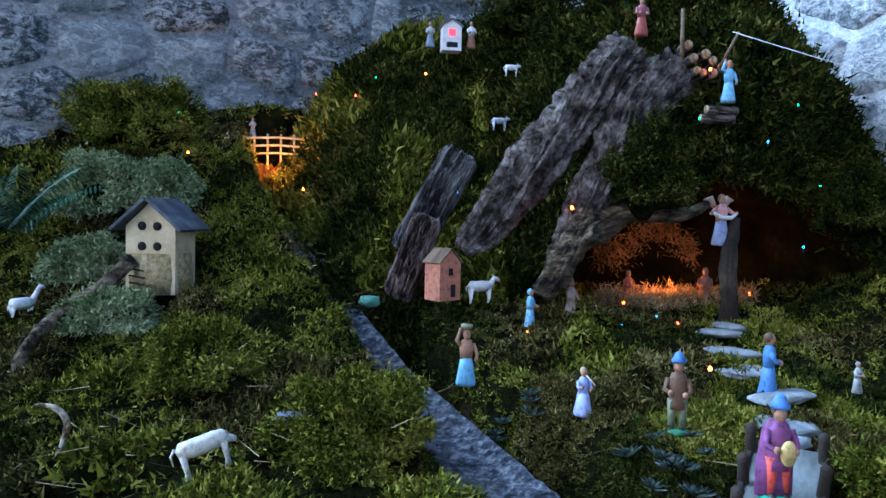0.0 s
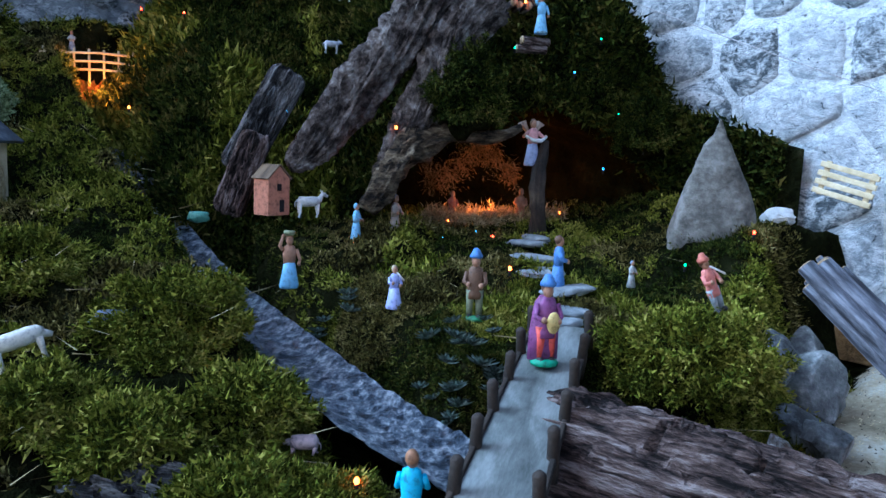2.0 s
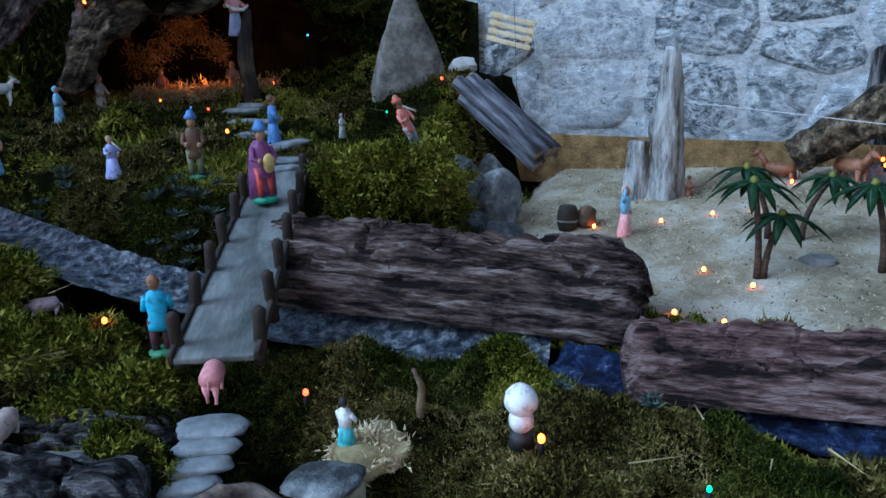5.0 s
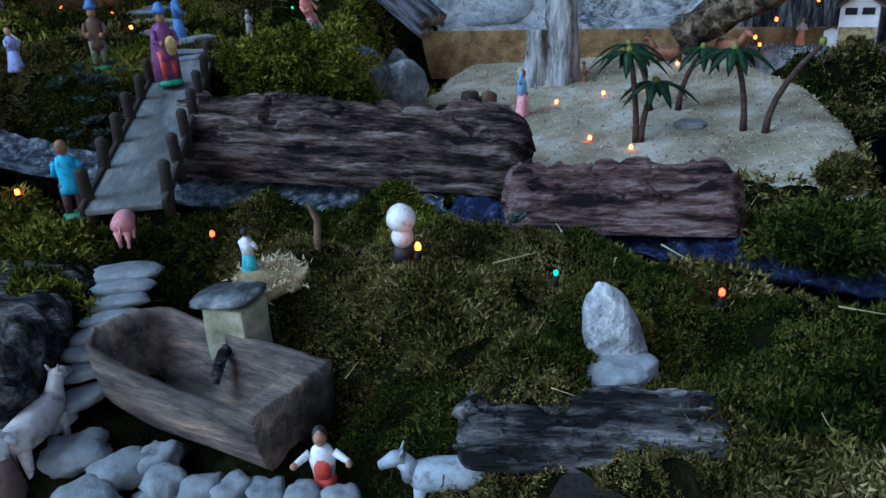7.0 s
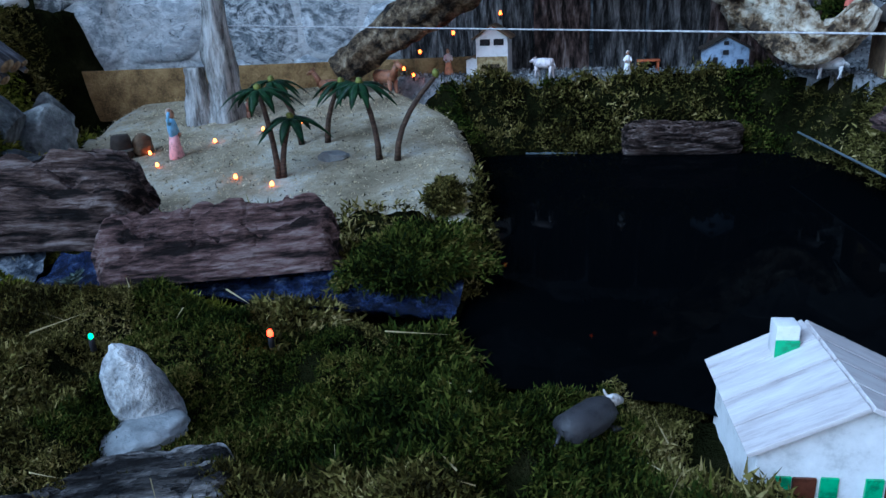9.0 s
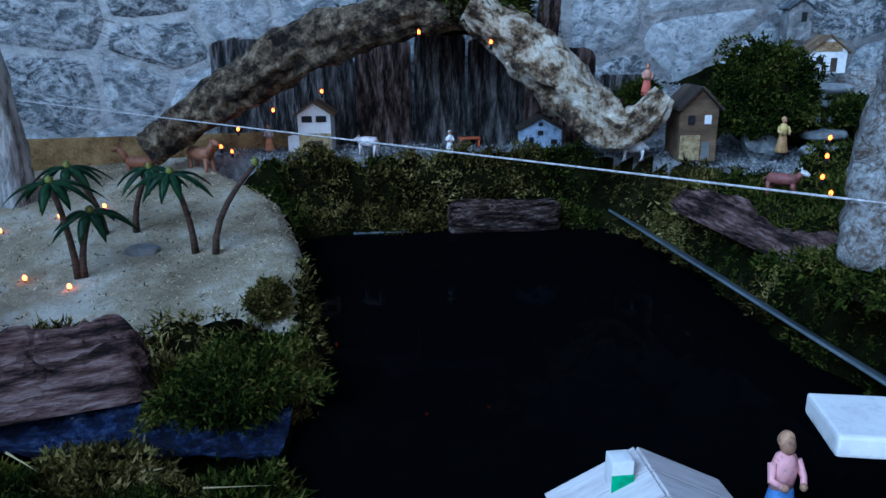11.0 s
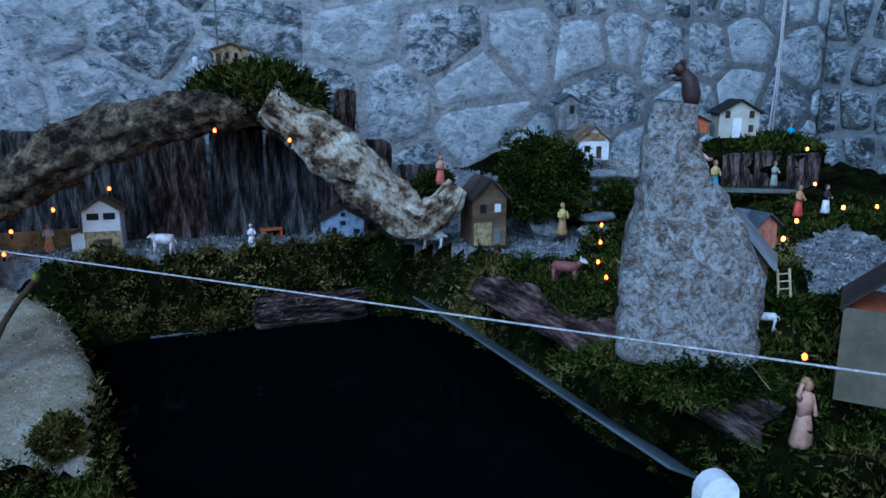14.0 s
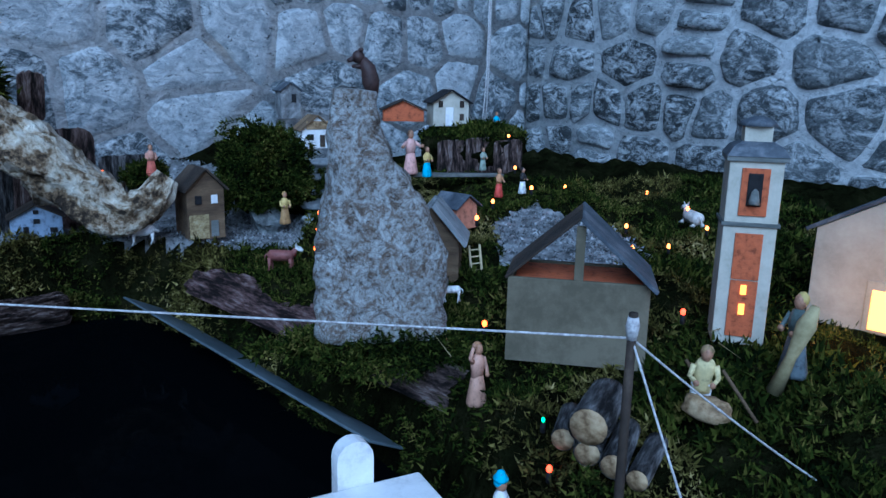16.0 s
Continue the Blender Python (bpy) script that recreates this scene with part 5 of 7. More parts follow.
def animal(name, label, x, y, L, rz, coat, z=None, legs=0.5, head=None, ears=True, lying=False, neck=0.55, tail=True, lean=(0, 0), fat=1.0, grp=""):
    """A small painted animal standing along +x."""
    c = Clay()
    hd = head or coat
    g = 0.05 * L if lying else legs * L
    b = [(-0.46, 0.02), (-0.38, 0.05), (-0.1, 0.03), (0.2, 0.045), (0.38, 0.06), (0.46, 0.05)]
    c.limb([(u * L * 0.9, 0, g + 0.17 * L * fat + v * L * 0.6) for u, v in b], [r * L * fat for r in (0.06, 0.16, 0.175, 0.17, 0.14, 0.06)], coat, 12)
    nx_, nz_ = 0.36 * L, g + 0.22 * L
    hx, hz = (0.36 + 0.26 * neck * 1.4) * L, g + (0.2 + 0.62 * neck) * L
    c.limb([(nx_, 0, nz_), ((nx_ + hx) / 2, 0, (nz_ + hz) / 2 + 0.02 * L), (hx, 0, hz)], [0.12 * L * fat, 0.085 * L, 0.075 * L], coat, 10)
    c.limb([(hx - 0.03 * L, 0, hz + 0.02 * L), (hx + 0.08 * L, 0, hz), (hx + 0.2 * L, 0, hz - 0.06 * L)], [0.075 * L, 0.075 * L, 0.045 * L], hd, 10)
    if ears:
        for s in (-1, 1):
            c.limb([(hx, s * 0.04 * L, hz + 0.05 * L), (hx - 0.03 * L, s * 0.07 * L, hz + 0.15 * L)], [0.022 * L, 0.008 * L], hd, 6)
    for u in (-0.34, 0.3):
        for s in (-1, 1):
            if lying:
                c.limb([(u * L, s * 0.12 * L, g + 0.04 * L), ((u + 0.16) * L, s * 0.15 * L, 0.03 * L)], [0.05 * L, 0.03 * L], coat, 8)
            else:
                k = s * 0.06 * L
                c.limb([(u * L, s * 0.085 * L, g + 0.12 * L), ((u + 0.02) * L + k * 0.3, s * 0.09 * L, g * 0.5), (u * L + k, s * 0.085 * L, 0)], [0.07 * L * fat, 0.035 * L, 0.03 * L], coat, 8)
    if tail:
        c.limb([(-0.43 * L, 0, g + 0.24 * L), (-0.5 * L, 0, g + 0.15 * L), (-0.5 * L, 0, g)], [0.025 * L, 0.02 * L, 0.012 * L], coat, 6)
    zz = z_at(x, y) + 0.006 if z is None else z
    return c.finish(name, label, name, pose(x, y, zz, lean[0], lean[1], rz), grp)


def basket(c, k):
    c.turned([(0.009 * k, 0.108 * k), (0.014 * k, 0.114 * k), (0.013 * k, 0.118 * k)], C(0.2, 0.22, 0.12))


def cape(c, k):
    c.turned([(0.025 * k, 0.006 * k), (0.024 * k, 0.04 * k), (0.018 * k, 0.08 * k), (0.010 * k, 0.09 * k)], PURPLE, at=(0, 0.008 * k, 0), squash=0.6)


def wings(c, k):
    for s in (-1, 1):
        c.limb([(s * 0.008 * k, 0.01 * k, 0.075 * k), (s * 0.025 * k, 0.014 * k, 0.10 * k), (s * 0.042 * k, 0.014 * k, 0.098 * k)], [0.004 * k, 0.010 * k, 0.002 * k], C(0.35, 0.25, 0.18), 6)
    c.limb([(-0.034 * k, -0.016 * k, 0.07 * k), (-0.014 * k, -0.022 * k, 0.06 * k), (0.014 * k, -0.022 * k, 0.06 * k), (0.034 * k, -0.016 * k, 0.07 * k)], [0.003 * k, 0.005 * k, 0.005 * k, 0.003 * k], WHITE, 6)


def pipe(c, k):
    c.limb([(0, -0.012 * k, 0.094 * k), (0.012 * k, -0.035 * k, 0.075 * k)], [0.002 * k, 0.0025 * k], C(0.5, 0.45, 0.4), 6)


def lute(c, k):
    c.ball((0.004 * k, -0.018 * k, 0.058 * k), 0.011 * k, YELLOW, (1, 0.6, 1.3))


# round the stream and the cave
figure("bare-chested bearer in a blue skirt with a basket on the head", 0.207, 1.18, 0.10, 10, SKY, SKIN, BROWN, arms="up", z=1.145, extra=basket)
figure("kneeling woman in a long sky blue cloak", 0.375, 1.49, 0.085, 60, SKY, SKY, SKY, arms="front")
figure("old shepherd in grey-brown robe with a lamb", 0.475, 1.535, 0.10, 40, C(0.25, 0.2, 0.16), C(0.3, 0.24, 0.2), GREY, arms="front", base=C(0.4, 0.36, 0.3))
figure("kneeling robed mother in the cave glow", 0.70, 1.83, 0.09, 10, BROWN, C(0.3, 0.1, 0.06), BROWN, arms="front")
figure("standing robed father with staff in the cave glow", 0.885, 1.77, 0.105, -20, C(0.2, 0.09, 0.05), C(0.25, 0.12, 0.07), BROWN, arms="front")
figure("angel with spread wings holding a white banner", 0.845, 1.60, 0.12, 10, C(0.3, 0.34, 0.5), C(0.6, 0.3, 0.28), BROWN, arms="wide", z=1.385, extra=wings)
figure("seated lilac woman playing a lute", 0.375, 1.015, 0.075, 20, LILAC, LILAC, C(0.45, 0.35, 0.2), arms="play", seated=True, base=C(0.2, 0.35, 0.4), extra=pipe)
figure("shepherd in brown vest and blue cap", 0.500, 0.952, 0.112, -20, None, BROWN, BROWN, C(0.16, 0.17, 0.1), "front", GREEN, BLUE)
figure("woman in a long blue dress on a green base", 0.712, 1.095, 0.11, 70, BLUE, BLUE, BROWN, arms="front", base=C(0.15, 0.25, 0.22))
figure("king in purple cape and red trousers holding a golden lute", 0.535, 0.728, 0.118, 0, None, PURPLE, BROWN, RED, "front", C(0.03, 0.25, 0.14), BLUE, z=1.117, extra=lambda c, k: (cape(c, k), lute(c, k)))
figure("small grey shepherd in the grass", 0.885, 1.12, 0.055, 20, C(0.3, 0.3, 0.28), C(0.4, 0.4, 0.38), GREY, arms="front")
figure("seated piper in white shirt and red vest", 0.925, 0.88, 0.105, 20, None, C(0.6, 0.2, 0.16), BROWN, C(0.3, 0.32, 0.33), "play", None, C(0.5, 0.15, 0.1), z=1.15, lean=(-10, -22), extra=pipe)
figure("fisherman in cyan shirt and dark trousers", 0.297, 0.50, 0.10, 160, None, CYAN, C(0.25, 0.12, 0.06), C(0.1, 0.04, 0.05), "front", GREEN, None, z=1.0)
figure("shepherd in a pale blue coat above the cave", 0.862, 1.63, 0.10, 10, SKY, SKY, C(0.35, 0.2, 0.08), arms="up", base=C(0.2, 0.3, 0.35), z=1.725)
figure("red-robed figure in a niche on the mountain", 0.70, 1.80, 0.10, 0, C(0.3, 0.08, 0.06), C(0.25, 0.08, 0.1), BROWN, arms="front", z=1.915)
figure("grey figure on the mountain ridge", 0.17, 2.25, 0.08, 0, GREY, C(0.35, 0.36, 0.36), BROWN, arms="front", z=1.965)
figure("brown figure on the mountain ridge", 0.30, 2.25, 0.085, 10, C(0.3, 0.14, 0.08), WHITE, BROWN, arms="front", z=1.965)
figure("small pale shepherd on the fence bridge", -0.40, 2.36, 0.06, 0, GREY, C(0.4, 0.38, 0.36), BROWN, arms="front", z=1.68)
figure("woman in blue and pink carrying a bundle on the sand", 1.195, 0.565, 0.10, 30, PINK, SKY, C(0.6, 0.45, 0.35), arms="up", z=0.975)
figure("dark figure bent over baskets by the stump", 1.44, 0.60, 0.06, 60, C(0.15, 0.06, 0.03), C(0.2, 0.08, 0.05), BROWN, arms="front", z=1.0)
figure("washerwoman in turquoise apron at the nest", 0.383, 0.203, 0.058, 120, C(0.08, 0.4, 0.42), WHITE, DARK, arms="front", apron=C(0.08, 0.4, 0.42), z=0.975)
figure("girl in white blouse and red pinafore by the trough", 0.315, -0.03, 0.085, -40, RED, WHITE, DARK, arms="wide", apron=RED, z=0.848)
figure("seated figure in white shirt and red sash", 0.115, 0.16, 0.085, 150, C(0.15, 0.1, 0.08), WHITE, C(0.3, 0.2, 0.12), arms="front", apron=RED, z=0.868, seated=True)
figure("rosy woman with a basket behind the white house", 0.905, -0.735, 0.10, -60, BLUE, PINK, C(0.5, 0.28, 0.16), arms="front", z=0.905)
figure("pair of small red and white figures by the white house", 1.775, 0.265, 0.06, -60, C(0.5, 0.2, 0.1), C(0.6, 0.5, 0.5), BROWN, arms="front", z=1.075)
figure("white hooded figure by the table", 1.835, -0.15, 0.05, -60, WHITE, WHITE, WHITE, arms="front", z=1.075)
figure("red robed figure leaning on the driftwood", 2.02, -0.555, 0.07, -70, C(0.5, 0.12, 0.08), C(0.5, 0.25, 0.18), BROWN, arms="front", z=1.19)
figure("seated yellow figure by the gravel path", 1.97, -0.84, 0.075, -70, C(0.35, 0.2, 0.08), YELLOW, C(0.5, 0.3, 0.1), arms="front", z=1.08)
figure("nude pale clay figure with a raised arm", 1.0, -0.968, 0.075, -60, C(0.45, 0.25, 0.17), C(0.5, 0.28, 0.2), C(0.4, 0.2, 0.1), arms="up")
figure("turbaned figure in white and red by the logs", 0.79, -0.915, 0.07, -40, C(0.4, 0.1, 0.1), WHITE, CYAN, arms="front", hat=CYAN, z=1.015)
figure("woodcutter in pale yellow shirt and white trousers sawing", 0.866, -1.165, 0.085, -120, None, C(0.6, 0.5, 0.25), C(0.3, 0.2, 0.1), WHITE, "front", lean=(22, 0))
figure("broom seller in dark grey skirt with a bundle of straw", 0.880, -1.295, 0.095, 180, C(0.1, 0.12, 0.13), C(0.1, 0.13, 0.12), C(0.4, 0.3, 0.1), arms="front")
figure("red and white couple statuette by the lamps", 1.80, -1.30, 0.065, -60, RED, C(0.5, 0.25, 0.12), BROWN, arms="front")
figure("white clad figure by the lamps", 1.83, -1.37, 0.06, -60, WHITE, DARK, DARK, arms="front")
figure("pale green figure before the grotto", 2.10, -1.37, 0.06, -70, C(0.25, 0.3, 0.24), C(0.3, 0.34, 0.28), BROWN, arms="front", z=1.18)
figure("pink pale figure behind the standing stone", 1.90, -1.12, 0.10, -70, C(0.6, 0.33, 0.28), C(0.6, 0.35, 0.3), BROWN, arms="wide", z=1.20)
figure("yellow and blue figure behind the standing stone", 1.92, -1.165, 0.07, -70, CYAN, YELLOW, BROWN, arms="front", z=1.19)
figure("cyan figure before the upper house", 2.22, -1.45, 0.06, -70, BLUE, CYAN, BROWN, arms="front", z=1.268)

# animals
animal("goat", "white clay goat grazing on the mossy slope", -0.165, 0.90, 0.085, 28, C(0.62, 0.58, 0.5), legs=0.36, neck=-0.12, lean=(0, -14), fat=0.85)
animal("donkey", "grey clay donkey lying behind the goat", -0.06, 0.985, 0.08, 10, C(0.13, 0.15, 0.19), lying=True, neck=0.5)
animal("donkey", "pale grey clay donkey sunk in the moss", 0.375, -0.125, 0.085, 139, C(0.3, 0.33, 0.36), z=0.865, legs=0.3, neck=0.3)
animal("pig", "pink clay pig on the slate step", 0.309, 0.352, 0.055, 62, C(0.62, 0.25, 0.25), z=1.0, legs=0.22, neck=0.1, fat=1.25)
animal("pig", "pale pink piglet resting in the moss", 0.205, 0.74, 0.045, 170, C(0.6, 0.45, 0.45), legs=0.12, neck=0.1, fat=1.3)
animal("pig", "pale clay pig on the grey bark", 0.118, 0.44, 0.06, 60, C(0.6, 0.45, 0.38), z=0.965, legs=0.22, neck=0.1, fat=1.25)
animal("horse", "white and grey clay horse with an orange harness", 0.150, 0.185, 0.09, 45, C(0.5, 0.45, 0.42), z=0.862, legs=0.38, neck=0.38)
animal("cow", "white clay cow beside the red house", 0.27, 1.545, 0.07, 20, C(0.6, 0.6, 0.58), z=1.245, legs=0.35, neck=0.35)
animal("dog", "black and white clay cat lying on the mossy shore", 0.70, -0.475, 0.07, -20, C(0.035, 0.033, 0.036), legs=0.2, neck=0.15, head=C(0.5, 0.47, 0.45), lying=True, fat=1.2)
animal("sheep", "pale pink clay sheep on the gravel edge", 1.765, 0.015, 0.055, 85, C(0.62, 0.55, 0.55), z=1.073, legs=0.35, neck=0.2, fat=1.2)
animal("sheep", "white clay sheep grazing under the driftwood", 1.84, -0.545, 0.055, -80, WHITE, z=1.073, legs=0.3, neck=0.0, fat=1.2)
animal("cow", "red and white clay cow on the lake slope", 1.605, -0.80, 0.06, -110, C(0.2, 0.07, 0.06), z=1.06, legs=0.35, neck=0.35, head=WHITE)
animal("camel", "brown clay camel standing on the sand", 1.62, 0.50, 0.08, 100, C(0.2, 0.08, 0.04), z=1.005, legs=0.55, neck=0.6)
animal("camel", "brown clay camel with a grey load", 1.66, 0.37, 0.09, -110, C(0.25, 0.11, 0.06), z=1.02, legs=0.5, neck=0.5)
animal("goat", "white clay goat on the back slope", -0.75, 2.33, 0.06, 20, WHITE, legs=0.4, neck=0.4)
animal("sheep", "white clay sheep on the mountain top", 0.42, 2.18, 0.05, 10, WHITE, z=1.87, legs=0.35, neck=0.2)
animal("sheep", "white clay sheep on the mountain side", 0.36, 1.97, 0.05, 10, C(0.4, 0.42, 0.45), z=1.68, legs=0.35, neck=0.2)
animal("sheep", "white clay sheep by the chapel", 1.87, -0.04, 0.03, 20, WHITE, z=1.455, legs=0.3, neck=0.2, fat=1.3)
animal("sheep", "white clay sheep by the chapel", 1.89, -0.17, 0.03, -160, WHITE, z=1.45, legs=0.3, neck=0.2, fat=1.3)
animal("cow", "white and brown cow lying by the lamps", 1.50, -1.60, 0.075, -10, C(0.6, 0.55, 0.5), lying=True, neck=0.3)
animal("sheep", "white lamb at the foot of the standing stone", 1.155, -0.985, 0.03, 80, WHITE, z=1.125, legs=0.4, neck=0.4)
animal("rooster", "white clay goose on the moss", -0.70, 1.48, 0.06, 60, WHITE, z=1.21, legs=0.2, neck=0.9, ears=False, fat=1.2)

# brown bear climbing on the standing stone
c = Clay()
BEAR = C(0.045, 0.025, 0.022)
c.limb([(0, 0, 0.0), (0.0, 0.003, 0.02), (0.0, 0.008, 0.042), (0.0, 0.018, 0.056)], [0.010, 0.015, 0.013, 0.008], BEAR, 12)
c.ball((0, 0.024, 0.060), 0.011, BEAR)
c.limb([(0, 0.03, 0.058), (0, 0.042, 0.053)], [0.006, 0.003], BEAR)
c.limb([(0, 0.015, 0.045), (0, 0.034, 0.045)], [0.005, 0.003], BEAR)
for s in (-1, 1):
    c.ball((s * 0.008, 0.02, 0.071), 0.004, BEAR)
c.finish("bear", "small dark brown wooden bear on top of the stone", "statuette", pose(1.188, -0.886, 1.394, 0, 0, -6) @ Matrix.Scale(0.74, 4))

# white mushroom, nest, barrel, sheaf, baskets
c = Clay()
c.ball((0, 0, 0.034), 0.0155, WHITE)
c.ball((0, 0, 0.014), 0.012, C(0.6, 0.58, 0.56))
c.turned([(0.012, -0.012), (0.01, 0.004)], DARK)
c.finish("mushroom", "white ball-headed snowman figure by the stream", "statuette", pose(0.50, 0.085, 1.005))
nest = thing("straw_nest", "round nest of pale wood shavings", "nest", pose(0.408, 0.198, 0.955, 0, 0, 0))
bm = rock(0.085, 0.07, 0.03, 5, 0.3, 3)
part("mat", bm, "straw", nest)
rng = np.random.default_rng(3)
th, rr = rng.uniform(0, 6.283, 420), np.sqrt(rng.random(420))
P = np.stack([0.042 * rr * np.cos(th), 0.036 * rr * np.sin(th), 0.026 - 0.012 * rr], 1)
sh = scatter("tangle", "", "", P, np.tile([0, 0, 0.3], (420, 1)), np.ones(420), "pale_wood", 9, 0.008, 0.0016, 1.0, 6)
sh.parent = nest
del sh["kind"]
tagged(part("twig", tube([(0.465, 0.20, 0.96), (0.466, 0.20, 0.99), (0.468, 0.198, 1.02), (0.46, 0.2, 1.04)], [0.005, 0.0045, 0.004, 0.002], 8), "wood"), "forked brown twig stuck in the moss", "twig")
bar = thing("barrel", "small dark barrel and brown sack on the sand", "barrel", pose(1.16, 0.685, 0.972))
part("body", lathe([(0.018, 0), (0.021, 0.012), (0.022, 0.025), (0.02, 0.04), (0.017, 0.05)], 16), "dark_wood", bar)
part("hoop", lathe([(0.0222, 0.018), (0.0227, 0.020), (0.0222, 0.023)], 16), "grey_wood", bar, "grey metal hoop")
part("sack", rock(0.04, 0.035, 0.048, 9, 0.25, 3), "wood", bar, "brown sack").matrix_basis = pose(0.034, -0.02, 0)
tagged(part("straw_sheaf", lathe([(0.008, 0), (0.005, 0.04), (0.009, 0.075), (0.004, 0.095)], 14), "straw"), "bundle of yellow straw brooms", "straw").matrix_world = pose(0.878, -1.272, 1.085, 8, -14, 0) @ Matrix.Scale(1.15, 4)
saw = thing("sawhorse", "brown wood block and sawhorse of the woodcutter", "sawhorse", pose(0.842, -1.158, 1.083, 0, 0, 30))
part("block", rock(0.05, 0.032, 0.024, 4, 0.15, 3), "cut_wood", saw)
for s in (-1, 1):
    part("leg", tube([(s * 0.02 - 0.02, -0.03, 0.0), (s * 0.02 + 0.02, -0.03, 0.045)], [0.002, 0.002], 6), "wood", saw)


def gable(w, d, h, rise):
    """Walls of a house with gables to the front and back."""
    bm = bmesh.new()
    prof = [(-w / 2, 0), (w / 2, 0), (w / 2, h), (0, h + rise), (-w / 2, h)]
    f = [bm.verts.new((x, -d / 2, z)) for x, z in prof]
    b = [bm.verts.new((x, d / 2, z)) for x, z in prof]
    bm.faces.new(f), bm.faces.new(b[::-1])
    for i in range(5):
        j = (i + 1) % 5
        bm.faces.new((f[j], f[i], b[i], b[j]))
    bmesh.ops.recalc_face_normals(bm, faces=bm.faces[:])
    bmesh.ops.bevel(bm, geom=bm.edges[:], offset=0.0008, segments=1, affect="EDGES")
    return bm


def house(label, m, w, d, h, rise, wall, roof, over=0.008, thick=0.004, planks=0, openings=(), chimney=None):
    """openings: (kind, x, z, width, height, material, label) on the front face."""
    root = thing("model_house", label, "house", m)
    part("wall", gable(w, d, h, rise), wall, root, smooth=False)
    slope = math.atan2(rise, w / 2)
    run = math.hypot(rise, w / 2) + over
    for s in (-1, 1):
        for k in range(planks or 1):
            n = planks or 1
            bm = slab(run, (d + 2 * over) / n - (0.0014 if planks else 0), thick, 0.0006, (run / 2, -d / 2 - over + (d + 2 * over) * (k + 0.5) / n, thick / 2))
            r = part("roof_board" if planks else "roof", bm, roof, root, smooth=False)
            r.matrix_basis = Matrix.Translation((0, 0, h + rise + 0.0005)) @ (pose(0, 0, 0, 0, math.degrees(slope), 0) if s > 0 else pose(0, 0, 0, 0, 0, 180) @ pose(0, 0, 0, 0, math.degrees(slope), 0))
    for kind, x, z, ww, hh, mat, lab in openings:
        part(kind, slab(ww, 0.003, hh, 0.0005, (x, -d / 2 - 0.0005, z)), mat, root, lab, smooth=False)
    if chimney:
        x, y, z, s, hh = chimney
        part("chimney", slab(s, s, hh, 0.001, (x, y, z)), wall, root, smooth=False)
    return root


M["plank_white"] = surface("whitewashed_boards", [(0.2, (0.4, 0.34, 0.33)), (0.5, (0.6, 0.55, 0.54)), (0.85, (0.75, 0.72, 0.7))], 20, 140, 0.7, 0.3, 0.003, stretch=(0.4, 3, 3))
M["orange_clay"] = paint("orange_clay", (0.5, 0.2, 0.12), 0.8)
M["stone_yellow"] = surface("yellow_stone_wall", [(0.25, (0.16, 0.11, 0.05)), (0.55, (0.36, 0.27, 0.13)), (0.85, (0.5, 0.42, 0.25))], 120, 300, 0.9, 0.5, 0.002)
M["cream"] = surface("cream_plaster", [(0.2, (0.36, 0.33, 0.26)), (0.5, (0.46, 0.425, 0.345)), (0.85, (0.54, 0.5, 0.41))], 30, 160, 0.8, 0.25, 0.002)
M["board"] = surface("brown_card", [(0.3, (0.1, 0.085, 0.055)), (0.7, (0.16, 0.135, 0.09))], 10, 80, 0.85, 0.2, 0.002)
M["slate_roof"] = surface("slate_roof", [(0.2, (0.025, 0.03, 0.04)), (0.55, (0.065, 0.075, 0.09)), (0.85, (0.17, 0.18, 0.2))], 22, 120, 0.6, 0.4, 0.003)
M["blue_wall"] = paint("blue_grey_paint", (0.26, 0.32, 0.42), 0.7)
M["brick_red"] = paint("brick_red_paint", (0.42, 0.1, 0.035), 0.7)
M["green_paint"] = paint("green_paint", (0.04, 0.38, 0.16))
M["black"] = paint("black_opening", (0.012, 0.011, 0.012), 0.8)
M["rope"] = surface("white_rope", [(0.3, (0.3, 0.28, 0.28)), (0.7, (0.6, 0.58, 0.57))], 200, 600, 0.8, 0.4, 0.001)

# white house with green shutters by the lake
WIN = (("window", -0.034, 0.030, 0.016, 0.024, C(0.1, 0.03, 0.015), "dark red-brown window"), ("window", 0.028, 0.030, 0.014, 0.024, C(0.1, 0.03, 0.015), "dark red-brown window"), ("shutter", -0.049, 0.030, 0.012, 0.025, "green_paint", "bright green shutter"), ("shutter", -0.017, 0.030, 0.012, 0.025, "green_paint", "bright green shutter"), ("shutter", 0.013, 0.030, 0.012, 0.025, "green_paint", "bright green shutter"), ("shutter", 0.042, 0.030, 0.012, 0.025, "green_paint", "bright green shutter"))
wh = house("white model house with whitewashed board roof and green shutters", pose(0.789, -0.637, 0.897, 0, 0, -66.2), 0.136, 0.12, 0.066, 0.035, "white", "plank_white", 0.009, 0.004, 4, WIN)
part("chimney", slab(0.018, 0.018, 0.036, 0.001, (-0.024, 0.04, 0.098)), "white", wh, "white chimney")
part("chimney_band", slab(0.0185, 0.0015, 0.016, 0.0004, (-0.024, 0.0305, 0.096)), "green_paint", wh, "green patch on the chimney")

